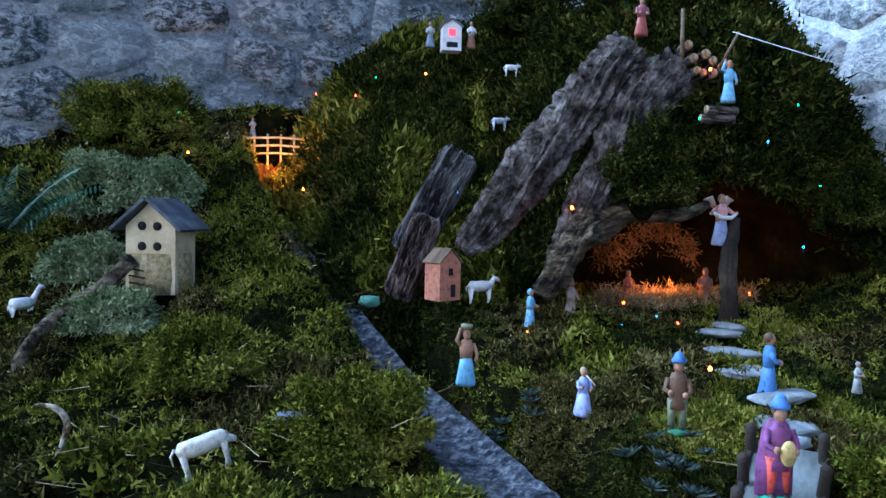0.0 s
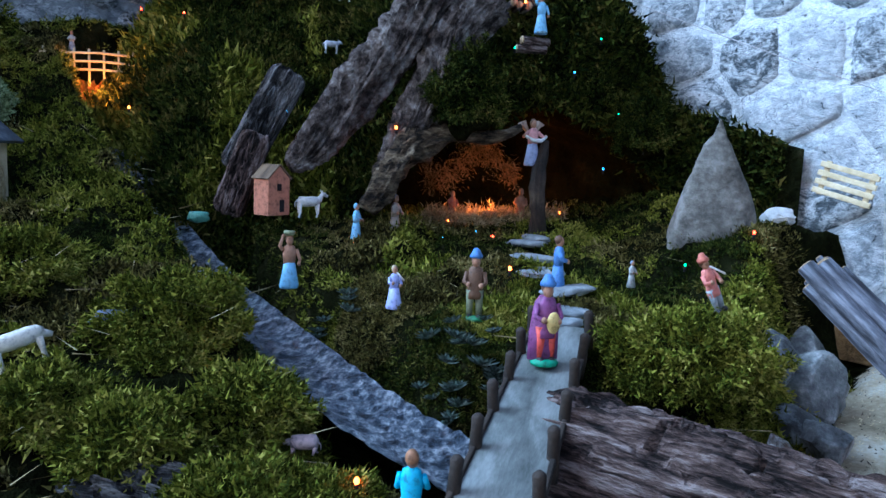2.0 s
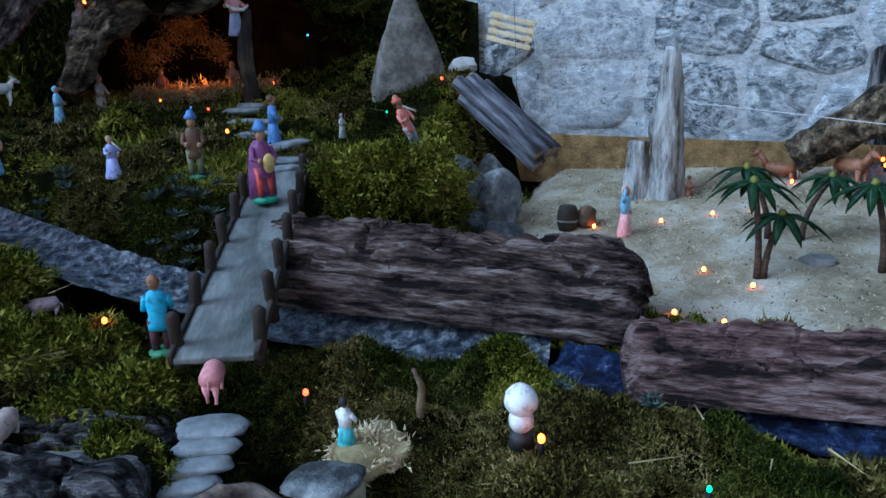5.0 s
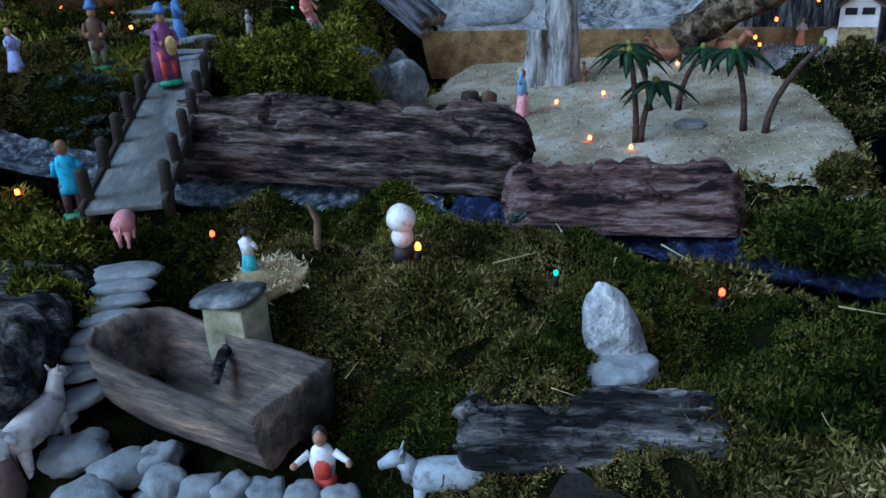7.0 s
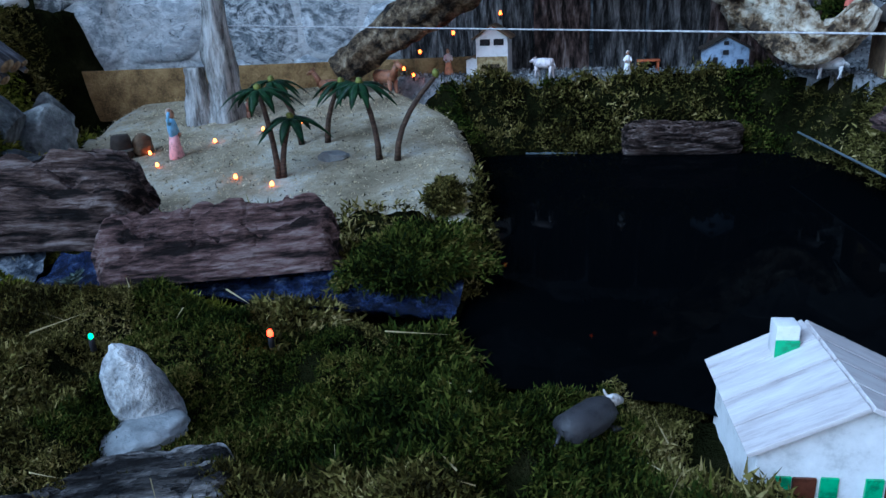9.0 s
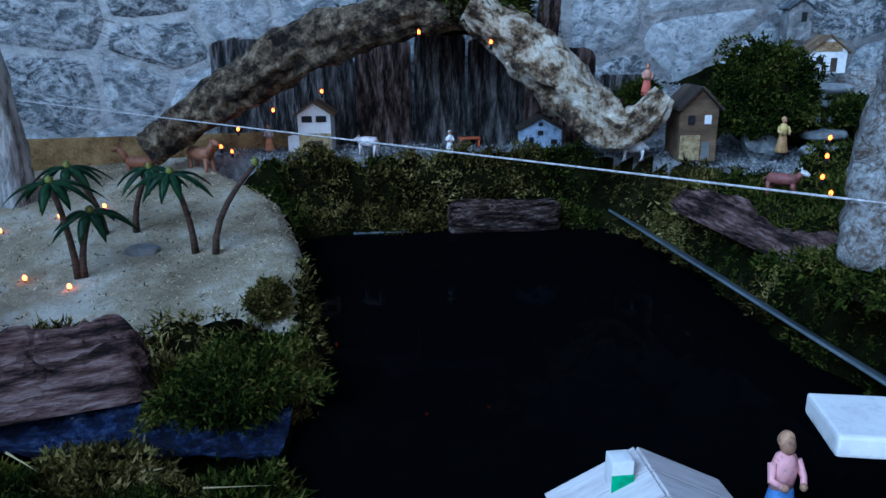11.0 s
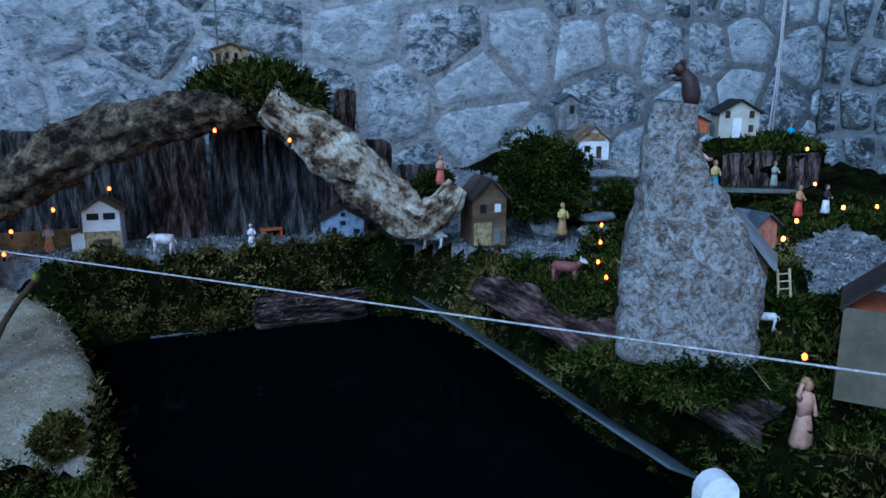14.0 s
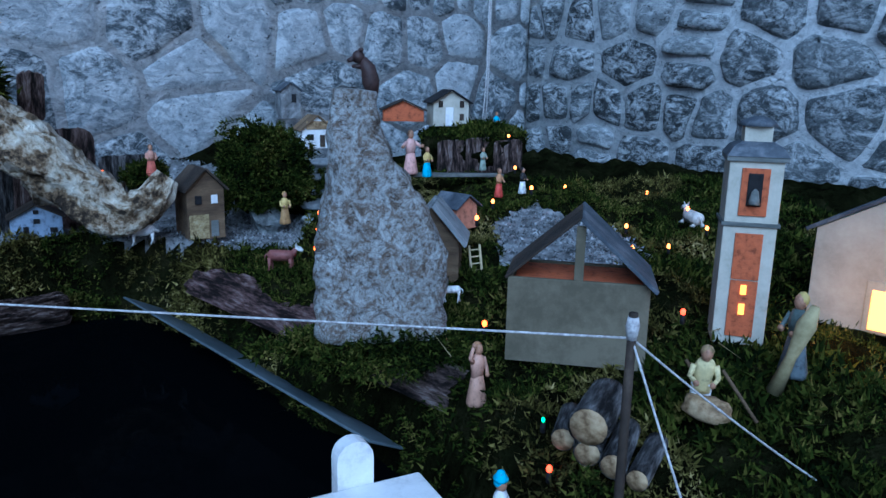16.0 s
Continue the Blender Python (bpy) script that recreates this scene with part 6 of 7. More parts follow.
# bird house on the left slope
bird = thing("bird_house", "pale wooden bird house with slate roof and round holes", "bird house", pose(-0.44, 1.56, 1.255, 0, 0, -12) @ Matrix.Scale(1.18, 4))
bm = lathe([(0.055, 0), (0.058, 0.03), (0.055, 0.075)], 20)
part("drum", bm, "stone_yellow", bird, "round base of pale wood rings")
part("wall", gable(0.098, 0.075, 0.125, 0.045), "pale_wood", bird, smooth=False)
for s in (-1, 1):
    bm = slab(0.088, 0.115, 0.006, 0.001, (0.044, 0, 0.003))
    r = part("roof", bm, "slate_roof", bird, "dark slate roof", smooth=False)
    t = Matrix.Translation((0, 0, 0.172))
    r.matrix_basis = t @ (pose(0, 0, 0, 0, 40, 0) if s > 0 else pose(0, 0, 0, 0, 0, 180) @ pose(0, 0, 0, 0, 40, 0))
for x in (-0.016, 0.014):
    for z in (0.088, 0.125):
        hole = part("hole", lathe([(0.008, 0), (0.008, 0.003)], 14), "black", bird, "dark round opening")
        hole.matrix_basis = pose(x, -0.0365, z, 90, 0, 0)
for k in range(6):
    part("rung", tube([(-0.035 + 0.004 * k, -0.05 - 0.006 * k, 0.06 - 0.012 * k), (-0.005 + 0.004 * k, -0.05 - 0.006 * k, 0.056 - 0.012 * k)], [0.0018, 0.0018], 6), "dark_wood", bird)
old_trunk("branch", "bent grey branch leading up to the bird house", [(-0.60, 1.27, 1.10), (-0.60, 1.28, 1.17), (-0.58, 1.35, 1.22), (-0.53, 1.44, 1.27), (-0.48, 1.50, 1.33)], [0.011, 0.011, 0.012, 0.014, 0.016], 12, "driftwood", 0.3, 16)
old_trunk("twig", "bleached curled twig in the moss", [(-0.40, 0.97, 1.08), (-0.385, 0.97, 1.13), (-0.40, 0.97, 1.155), (-0.43, 0.97, 1.16)], [0.004, 0.0045, 0.004, 0.002], 13, "bleached", 0.3, 10)

# red house by the trunk, arched shrine on the ridge
house("small orange clay house with dark windows", pose(0.185, 1.55, 1.25, 0, 0, 40), 0.065, 0.05, 0.085, 0.03, "orange_clay", "wood", 0.004, 0.003, 0, (("door", 0.008, 0.022, 0.013, 0.028, "black", "dark door"), ("window", 0.0, 0.065, 0.012, 0.016, "black", "dark window")))
tagged(part("green_lump", rock(0.05, 0.03, 0.025, 4), C(0.1, 0.25, 0.18)), "small green painted bush beside the orange house", "bush").matrix_world = pose(0.02, 1.60, 1.225)
shrine = house("white shrine house with a red window", pose(0.235, 2.24, 1.95, 0, 0, 5), 0.06, 0.05, 0.075, 0.02, "white", "grey_wood", 0.006, 0.004, 0, (("window", 0.0, 0.055, 0.022, 0.022, glow("red_lamp_glow", (0.7, 0.02, 0.03), 1.2), "glowing red window"), ("door", 0.0, 0.018, 0.035, 0.016, "black", "dark base")))

# village under the arch
house("white upper storey house on yellow stone with brown roof", pose(1.82, 0.165, 1.072, 0, 0, -72) @ Matrix.Scale(1.15, 4), 0.065, 0.06, 0.075, 0.022, "white", "wood", 0.008, 0.003, 0, (("wall_base", 0.0, 0.02, 0.062, 0.036, "stone_yellow", "yellow stone ground floor"), ("window", -0.014, 0.066, 0.02, 0.012, "black", "dark window"), ("window", 0.014, 0.066, 0.02, 0.012, "black", "dark window"), ("door", 0.0, 0.014, 0.032, 0.02, "dark_wood", "dark stable door")))
house("low white annex of the village house", pose(1.805, 0.212, 1.072, 0, 0, -72), 0.03, 0.04, 0.035, 0.006, "white", "wood", 0.003, 0.003)
house("blue-grey house with dark little windows", pose(1.945, -0.33, 1.08, 0, 0, -76), 0.095, 0.06, 0.04, 0.026, "blue_wall", "dark_wood", 0.006, 0.003, 0, (("door", -0.02, 0.014, 0.01, 0.02, "black", "dark door"), ("window", 0.0, 0.034, 0.012, 0.01, "black", "dark window"), ("window", 0.03, 0.014, 0.014, 0.01, "black", "dark window"), ("window", 0.0, 0.053, 0.01, 0.008, "black", "dark window")))
house("brown log cabin with two storeys on the path", pose(1.925, -0.655, 1.068, 0, 0, -70) @ Matrix.Scale(1.15, 4), 0.07, 0.07, 0.095, 0.035, "wood", "dark_wood", 0.008, 0.004, 0, (("window", 0.016, 0.075, 0.012, 0.016, "white", "white framed window"), ("window", -0.014, 0.075, 0.012, 0.016, "black", "dark window"), ("door", 0.015, 0.02, 0.014, 0.03, "grey_wood", "pale door"), ("wall_base", -0.014, 0.025, 0.036, 0.045, "stone_yellow", "log wall")))
ch = house("small brown wooden chapel on the moss mound", pose(1.872, -0.115, 1.459, 0, 0, -70), 0.07, 0.05, 0.032, 0.012, "cut_wood", "wood", 0.006, 0.003, 0, (("window", -0.008, 0.02, 0.008, 0.012, "black", "dark window"), ("window", 0.01, 0.02, 0.008, 0.012, "black", "dark window"), ("door", -0.025, 0.014, 0.01, 0.02, "dark_wood", "dark door")))
cross = thing("cross", "thin dark wooden cross behind the chapel", "cross", pose(1.915, -0.075, 1.455, 0, 0, -68))
part("upright", slab(0.004, 0.003, 0.15, 0.0008, (0, 0, 0.075)), "grey_wood", cross)
part("crossbar", slab(0.06, 0.003, 0.004, 0.0008, (0, -0.001, 0.118)), "grey_wood", cross)
house("white house with brown roof above the stone steps", pose(2.30, -0.95, 1.225, 0, 0, -80), 0.085, 0.07, 0.05, 0.035, "white", "wood", 0.008, 0.004, 0, (("wall_upper", 0.0, 0.062, 0.06, 0.022, "cut_wood", "wooden gable"), ("window", -0.018, 0.03, 0.016, 0.016, "black", "round dark window"), ("door", 0.014, 0.02, 0.014, 0.032, "dark_wood", "dark door")))
house("grey stone chapel with belfry window", pose(2.36, -0.89, 1.30, 0, 0, -80), 0.055, 0.06, 0.075, 0.02, "gravel", "slate_roof", 0.006, 0.004, 0, (("window", 0.008, 0.055, 0.012, 0.022, "black", "arched belfry opening"),))
house("pale yellow house with black roof on the upper terrace", pose(2.25, -1.315, 1.288, 0, 0, -92), 0.10, 0.08, 0.065, 0.03, "cream", "black", 0.01, 0.004, 0, (("door", -0.005, 0.026, 0.022, 0.05, "white", "white door"), ("window", 0.03, 0.06, 0.012, 0.018, "dark_wood", "dark window"), ("window", 0.03, 0.025, 0.012, 0.018, "dark_wood", "dark window"), ("window", -0.03, 0.06, 0.012, 0.018, "dark_wood", "dark window")))
house("red painted stable with dark roof behind the stone", pose(2.26, -1.19, 1.30, 0, 0, -100), 0.11, 0.07, 0.03, 0.025, "brick_red", "dark_wood", 0.008, 0.004)
ld = house("brown hut with blue-grey shingle roof beside the stone", pose(1.36, -1.02, 1.09, 0, 0, -112), 0.085, 0.075, 0.085, 0.05, "wood", "slate", 0.014, 0.005, 5)
lad = thing("ladder", "small wooden ladder leaning on the hut", "ladder", pose(1.325, -1.085, 1.085, -12, 0, -75))
for s in (-1, 1):
    part("rail", slab(0.003, 0.003, 0.075, 0.0006, (s * 0.01, 0, 0.037)), "pale_wood", lad)
for k in range(6):
    part("rung", slab(0.02, 0.002, 0.002, 0.0005, (0, 0, 0.012 + 0.011 * k)), "pale_wood", lad)
house("small orange brown hut on the slope", pose(1.62, -1.14, 1.13, 0, 0, -60), 0.06, 0.06, 0.045, 0.02, "orange_clay", "slate_roof", 0.008, 0.003)

# terrace with a red grotto
terr = part("terrace", rock(0.20, 0.30, 0.13, 8, 0.2, 4), "shaded_soil")
terr.matrix_world = pose(2.24, -1.39, 1.155, 0, 0, 0)
tagged(terr, "moss-topped terrace with a reddish grotto below", "terrace")
rng = np.random.default_rng(41)
n = 1500
th, ra = rng.uniform(0, 2 * math.pi, n), np.sqrt(rng.random(n))
P = np.stack([2.24 + 0.095 * ra * np.cos(th), -1.39 + 0.15 * ra * np.sin(th), 1.282 - 0.03 * ra ** 3 + rng.normal(0, 0.004, n)], 1)
scatter("moss", "dark green moss on the terrace", "moss", P, np.tile([-0.2, 0.1, 1.0], (n, 1)), np.ones(n), "dark_moss", 10, 0.013, 0.0028, 0.8, 42)
for k, (y, h) in enumerate(((-1.30, 0.09), (-1.38, 0.10), (-1.46, 0.09))):
    bark_piece("bark_panel", "reddish brown bark lining of the grotto", pose(2.145, y, 1.21, 0, -90, -170), h, 0.09, 0.014, 81 + k, "bark")
tagged(part("plank", slab(0.30, 0.03, 0.008, 0.001), "grey_wood"), "grey plank walkway on the slope", "plank").matrix_world = pose(1.98, -1.26, 1.185, 0, 4, -66)

# barn, bell tower and church
barn = thing("barn", "brown card barn with open gable and slate roof", "barn", pose(1.05, -1.115, 1.085, 0, 0, -118))
bm = slab(0.165, 0.006, 0.105, 0.001, (0, -0.045, 0.05))
part("wall", bm, "board", barn, "plain brown card wall", smooth=False)
part("wall", slab(0.165, 0.006, 0.105, 0.001, (0, 0.045, 0.05)), "board", barn, smooth=False)
for s in (-1, 1):
    part("wall", slab(0.006, 0.084, 0.105, 0.001, (s * 0.0795, 0, 0.05)), "orange_clay" if s > 0 else "board", barn, smooth=False)
part("post", slab(0.011, 0.006, 0.065, 0.001, (0.0, -0.045, 0.135)), "board", barn, smooth=False)
part("loft_floor", slab(0.15, 0.08, 0.004, 0, (0, 0, 0.098)), "brick_red", barn, "reddish loft floor", smooth=False)
for s, ln, mt in ((-1, 0.115, "dark_wood"), (1, 0.12, "slate_roof")):
    r = part("roof", slab(ln, 0.125 if s > 0 else 0.10, 0.005 if s > 0 else 0.003, 0.001, (ln / 2, 0, 0.0)), mt, barn, smooth=False)
    t = Matrix.Translation((-0.0, 0, 0.178))
    r.matrix_basis = t @ (pose(0, 0, 0, 0, 42, 0) if s > 0 else pose(0, 0, 0, 0, 0, 180) @ pose(0, 0, 0, 0, 42, 0))

tower = thing("bell_tower", "cream bell tower with orange panels and grey cornices", "tower", pose(0.985, -1.30, 1.112, 0, 0, -122) @ Matrix.Scale(0.95, 4))
part("shaft", slab(0.062, 0.06, 0.235, 0.0015, (0, 0, 0.115)), "cream", tower, smooth=False)
part("cornice", slab(0.068, 0.066, 0.005, 0.001, (0, 0, 0.152)), "grey_wood", tower, "grey cornice", smooth=False)
part("cornice", slab(0.07, 0.068, 0.006, 0.001, (0, 0, 0.232)), "grey_wood", tower, "grey cornice", smooth=False)
part("roof", lathe([(0.05, 0.235), (0.04, 0.246), (0.026, 0.252)], 4, None, Matrix.Rotation(math.pi / 4, 4, "Z")), "slate_roof", tower, "stepped slate roof", smooth=False)
part("lantern", slab(0.032, 0.032, 0.02, 0.001, (0, 0, 0.26)), "cream", tower, smooth=False)
part("lantern_roof", lathe([(0.024, 0.27), (0.02, 0.276), (0.006, 0.282)], 12), "slate_roof", tower, "grey lantern cap")
for z, hh in ((0.192, 0.058), (0.112, 0.058), (0.045, 0.072)):
    part("panel", slab(0.032, 0.003, hh, 0.0006, (0, -0.031, z)), "brick_red", tower, "orange-red panel", smooth=False)
    part("panel", slab(0.003, 0.02, hh, 0.0006, (0.032, 0, z)), "brick_red", tower, "orange-red panel", smooth=False)
part("bell_niche", slab(0.017, 0.003, 0.04, 0.001, (0, -0.0325, 0.195)), "black", tower, "dark arched bell opening", smooth=False)
part("bell", lathe([(0.007, 0.178), (0.006, 0.184), (0.004, 0.194), (0.001, 0.197)], 12), "grey_wood", tower, "grey bell").matrix_basis = pose(0, -0.037, 0)
WARM = glow("warm_window", (1.0, 0.3, 0.03), 2.5)
part("lit_slit", slab(0.007, 0.003, 0.014, 0.0005, (0, -0.0325, 0.045)), WARM, tower, "glowing orange slit", smooth=False)
part("lit_slit", slab(0.007, 0.003, 0.012, 0.0005, (0, -0.0325, 0.07)), WARM, tower, "glowing orange slit", smooth=False)

M["church_plaster"] = surface("church_plaster", [(0.2, (0.25, 0.24, 0.19)), (0.5, (0.33, 0.315, 0.25)), (0.85, (0.4, 0.385, 0.31))], 14, 120, 0.85, 0.25, 0.002)
church = thing("model_church", "cream church with grey roof and glowing doorway", "church", pose(0.985, -1.56, 1.105, 0, 0, -150))
part("wall", gable(0.19, 0.14, 0.128, 0.055), "church_plaster", church, smooth=False)
for s in (-1, 1):
    r = part("roof", slab(0.122, 0.15, 0.005, 0.001, (0.061, 0, 0.003)), "slate_roof", church, smooth=False)
    t = Matrix.Translation((0, 0, 0.1835))
    r.matrix_basis = t @ (pose(0, 0, 0, 0, 30.1, 0) if s > 0 else pose(0, 0, 0, 0, 0, 180) @ pose(0, 0, 0, 0, 30.1, 0))
LIT = glow("church_light", (1.0, 0.42, 0.06), 2.6)
part("door_frame", slab(0.045, 0.003, 0.068, 0.001, (-0.004, -0.0705, 0.036)), "church_plaster", church, "plain plaster door surround", smooth=False)
part("doorway", slab(0.03, 0.003, 0.052, 0.001, (-0.004, -0.0725, 0.032)), LIT, church, "doorway glowing yellow", smooth=False)
part("window", slab(0.02, 0.02, 0.003, 0.0008, (0, 0, 0.0015)), glow("yellow_window", (1.0, 0.7, 0.06), 1.2), church, "lit yellow window").matrix_basis = pose(0.002, -0.0695, 0.118, 90, 0, 0)

# table of the village, pallets, fence bridge
table = thing("table", "small red-brown table with a fallen chair", "table", pose(1.945, -0.165, 1.065, 0, 0, -65))
part("tabletop", slab(0.05, 0.025, 0.004, 0.001, (0, 0, 0.028)), "brick_red", table)
for x in (-0.021, 0.021):
    for y in (-0.009, 0.009):
        part("leg", slab(0.004, 0.004, 0.026, 0.0006, (x, y, 0.013)), "brick_red", table)
pal = thing("pallet", "pale slatted wooden pallet hung on the wall", "pallet", Matrix.Translation((1.415, 1.15, 1.375)) @ pose(0, 0, 0, 0, 14, -65.5))
for k in range(4):
    part("slat", slab(0.13, 0.006, 0.012, 0.001, (0, -0.006, -0.03 + 0.02 * k)), "pale_wood", pal)
for x in (-0.05, 0.05):
    part("batten", slab(0.012, 0.006, 0.078, 0.001, (x, 0, 0)), "pale_wood", pal)

fb = thing("fence_bridge", "little bridge of pale sticks lit yellow from below", "bridge", pose(-0.31, 2.32, 1.60, 0, 0, 4))
for z in (0.02, 0.045, 0.07):
    part("rail", tube([(-0.17, 0, z - 0.004), (0, -0.006, z + 0.004), (0.10, 0, z)], [0.004, 0.0035, 0.004], 7), "pale_wood", fb)
for k in range(7):
    part("post", tube([(-0.16 + 0.042 * k, 0.003, -0.03), (-0.16 + 0.042 * k, 0.003, 0.085)], [0.004, 0.0035], 7), "pale_wood", fb)

# lake liner edge, coir mat strip, waterline strip
liner = part("liner", slab(0.80, 0.085, 0.004, 0.0015), "liner")
liner.matrix_world = pose(1.46, -0.715, 0.955, 28, 0, 26.5)
tagged(liner, "blue-grey pond liner edge along the water", "liner")
coir = part("coir_mat", slab(1.25, 0.012, 0.13, 0.004), "jute")
coir.matrix_world = pose(1.625, 0.72, 1.045, -8, 0, -65.5)
tagged(coir, "brown coir matting strip along the wall foot", "mat")
strip = part("glass_strip", slab(0.11, 0.03, 0.004, 0.001), "liner")
strip.matrix_world = pose(1.70, -0.03, 0.928, 25, 0, -67)
tagged(strip, "thin pale-edged slate lying in the water", "slate")

# rope with its post and the white picket
post = thing("rope_post", "dark thin wooden post carrying the rope", "post", pose(0.70, -0.974, 0.92))
part("stake", lathe([(0.0042, 0), (0.0038, 0.2), (0.0034, 0.335)], 10), "dark_wood", post)
part("binding", lathe([(0.0038, 0.315), (0.0052, 0.325), (0.004, 0.332)], 10), "rope", post, "wound rope binding")


def rope(label, pts, r=0.0009):
    ob = part("rope", tube(pts, [r] * len(pts), 7), "rope")
    return tagged(ob, label, "rope")


def sag(a, b, drop, n=14):
    a, b = Vector(a), Vector(b)
    return [a.lerp(b, k / n) - Vector((0, 0, drop * 4 * (k / n) * (1 - k / n))) for k in range(n + 1)]


rope("pale twisted rope stretched across the lake", sag((1.60, 0.976, 1.211), (0.70, -0.974, 1.236), 0.0, 24))
rope("pale rope slanting from the post to the ground", sag((0.70, -0.974, 1.236), (0.715, -1.19, 1.075), 0.004))
rope("pale rope slanting from the post to the ground", sag((0.70, -0.974, 1.236), (0.60, -1.00, 1.06), 0.002))
rope("thin dark cable stretched along the wall", sag((0.88, 1.66, 1.90), (1.66, 0.55, 1.36), 0.02), 0.0011)
rope("pair of pale cords hanging in the wall corner", [(2.62, -1.55, 1.19), (2.66, -1.58, 1.45), (2.70, -1.60, 2.3)], 0.003)
rope("pair of pale cords hanging in the wall corner", [(2.64, -1.57, 1.19), (2.67, -1.59, 1.45), (2.70, -1.60, 2.3)], 0.003)

picket = thing("white_picket", "white picket with a rounded top on a white rail", "fence", pose(0.70, -0.772, 0.85, 0, 0, -80))
bm = bmesh.new()
prof = [(-0.0125, 0), (0.0125, 0), (0.0125, 0.322)] + [(0.0125 * math.cos(a), 0.322 + 0.0125 * math.sin(a)) for a in np.linspace(0.3, math.pi - 0.3, 8)] + [(-0.0125, 0.322)]
f = [bm.verts.new((x, -0.006, z)) for x, z in prof]
b = [bm.verts.new((x, 0.006, z)) for x, z in prof]
bm.faces.new(f), bm.faces.new(b[::-1])
for i in range(len(prof)):
    j = (i + 1) % len(prof)
    bm.faces.new((f[j], f[i], b[i], b[j]))
bmesh.ops.recalc_face_normals(bm, faces=bm.faces[:])
part("picket", bm, "white", picket, smooth=False)
part("rail", slab(0.12, 0.045, 0.012, 0.002, (-0.015, -0.03, 0.298)), "white", picket, "white painted rail", smooth=False)

# thin poles on the mountain
tagged(part("pole", tube([(0.757, 1.66, 1.79), (0.755, 1.66, 1.95)], [0.005, 0.0045], 8), "wood"), "upright wooden pole on the mountain", "pole")
tagged(part("pole", tube([(0.85, 1.66, 1.81), (0.895, 1.66, 1.90)], [0.004, 0.0035], 8), "wood"), "leaning wooden pole with a pale tip", "pole")


# ---- palms, succulents ----
M["palm_leaf"] = surface("palm_leaf", [(0.3, (0.008, 0.035, 0.015)), (0.7, (0.025, 0.09, 0.03))], 30, 120, 0.4, 0.2, 0.002, island=0.3)
M["palm_trunk"] = surface("palm_trunk", [(0.3, (0.03, 0.018, 0.012)), (0.7, (0.1, 0.06, 0.04))], 60, 200, 0.8, 0.8, 0.003, stretch=(1, 1, 3))


def leaf_blade(bm, a, b, width, droop, rows=7):
    a, b = Vector(a), Vector(b)
    d = b - a
    s = d.cross(Vector((0, 0, 1))).normalized()
    prev = None
    for k in range(rows + 1):
        t = k / rows
        p = a + d * t - Vector((0, 0, droop * t * t))
        w = width * math.sin(math.pi * min(0.08 + t * 0.92, 0.995)) ** 0.7
        cur = [bm.verts.new(p - s * w - Vector((0, 0, w * 0.35))), bm.verts.new(p + Vector((0, 0, w * 0.2))), bm.verts.new(p + s * w - Vector((0, 0, w * 0.35)))]
        if prev:
            for i in (0, 1):
                bm.faces.new((prev[i], prev[i + 1], cur[i + 1], cur[i]))
        prev = cur


def toy_palm(label, x, y, bends, h, seed, leaf_n=9, bare_top=False):
    rnd = random.Random(seed)
    root = thing("toy_palm", label, "palm", pose(x, y, z_at(x, y)), "toy palms on the sand")
    pts = [(bends[0] * t * t * h, bends[1] * t * t * h, h * t) for t in (0, 0.2, 0.4, 0.6, 0.8, 1.0)]
    part("trunk", tube(pts, [0.0065, 0.0055, 0.005, 0.0048, 0.0045, 0.004], 10), "palm_trunk", root)
    top = Vector(pts[-1])
    part("bud", rock(0.012, 0.012, 0.016, seed, 0.2, 2), C(0.16, 0.17, 0.03), root, "yellow-green bud").matrix_basis = Matrix.Translation(top - Vector((0, 0, 0.004)))
    if not bare_top:
        for k in range(leaf_n):
            a = 2 * math.pi * k / leaf_n + rnd.uniform(-0.3, 0.3)
            bm = bmesh.new()
            L = rnd.uniform(0.055, 0.078)
            leaf_blade(bm, top, top + Vector((math.cos(a) * L, math.sin(a) * L, 0.02)), 0.0085, 0.055)
            bmesh.ops.solidify(bm, geom=bm.faces[:], thickness=0.001)
            part("leaf", bm, "palm_leaf", root)
    return root


toy_palm("small toy palm with dark green leaves on the sand", 1.155, 0.257, (-0.10, 0.06), 0.155, 1)
toy_palm("small toy palm with dark green leaves on the sand", 1.16, 0.25, (0.22, -0.10), 0.10, 2)
toy_palm("small toy palm bending on the sand", 1.31, 0.335, (-0.25, 0.25), 0.125, 3)
toy_palm("small toy palm with dark green leaves on the sand", 1.272, 0.122, (-0.12, 0.14), 0.135, 4)
toy_palm("small toy palm bending on the sand", 1.33, 0.285, (0.05, -0.35), 0.115, 5)
toy_palm("bare curved palm stem with a yellow tip", 1.275, 0.085, (0.45, -0.35), 0.14, 6, 0, True)

M["succulent"] = surface("succulent", [(0.25, (0.04, 0.06, 0.05)), (0.55, (0.13, 0.18, 0.15)), (0.9, (0.36, 0.41, 0.36))], 20, 90, 0.5, 0.1, 0.002, island=0.6)


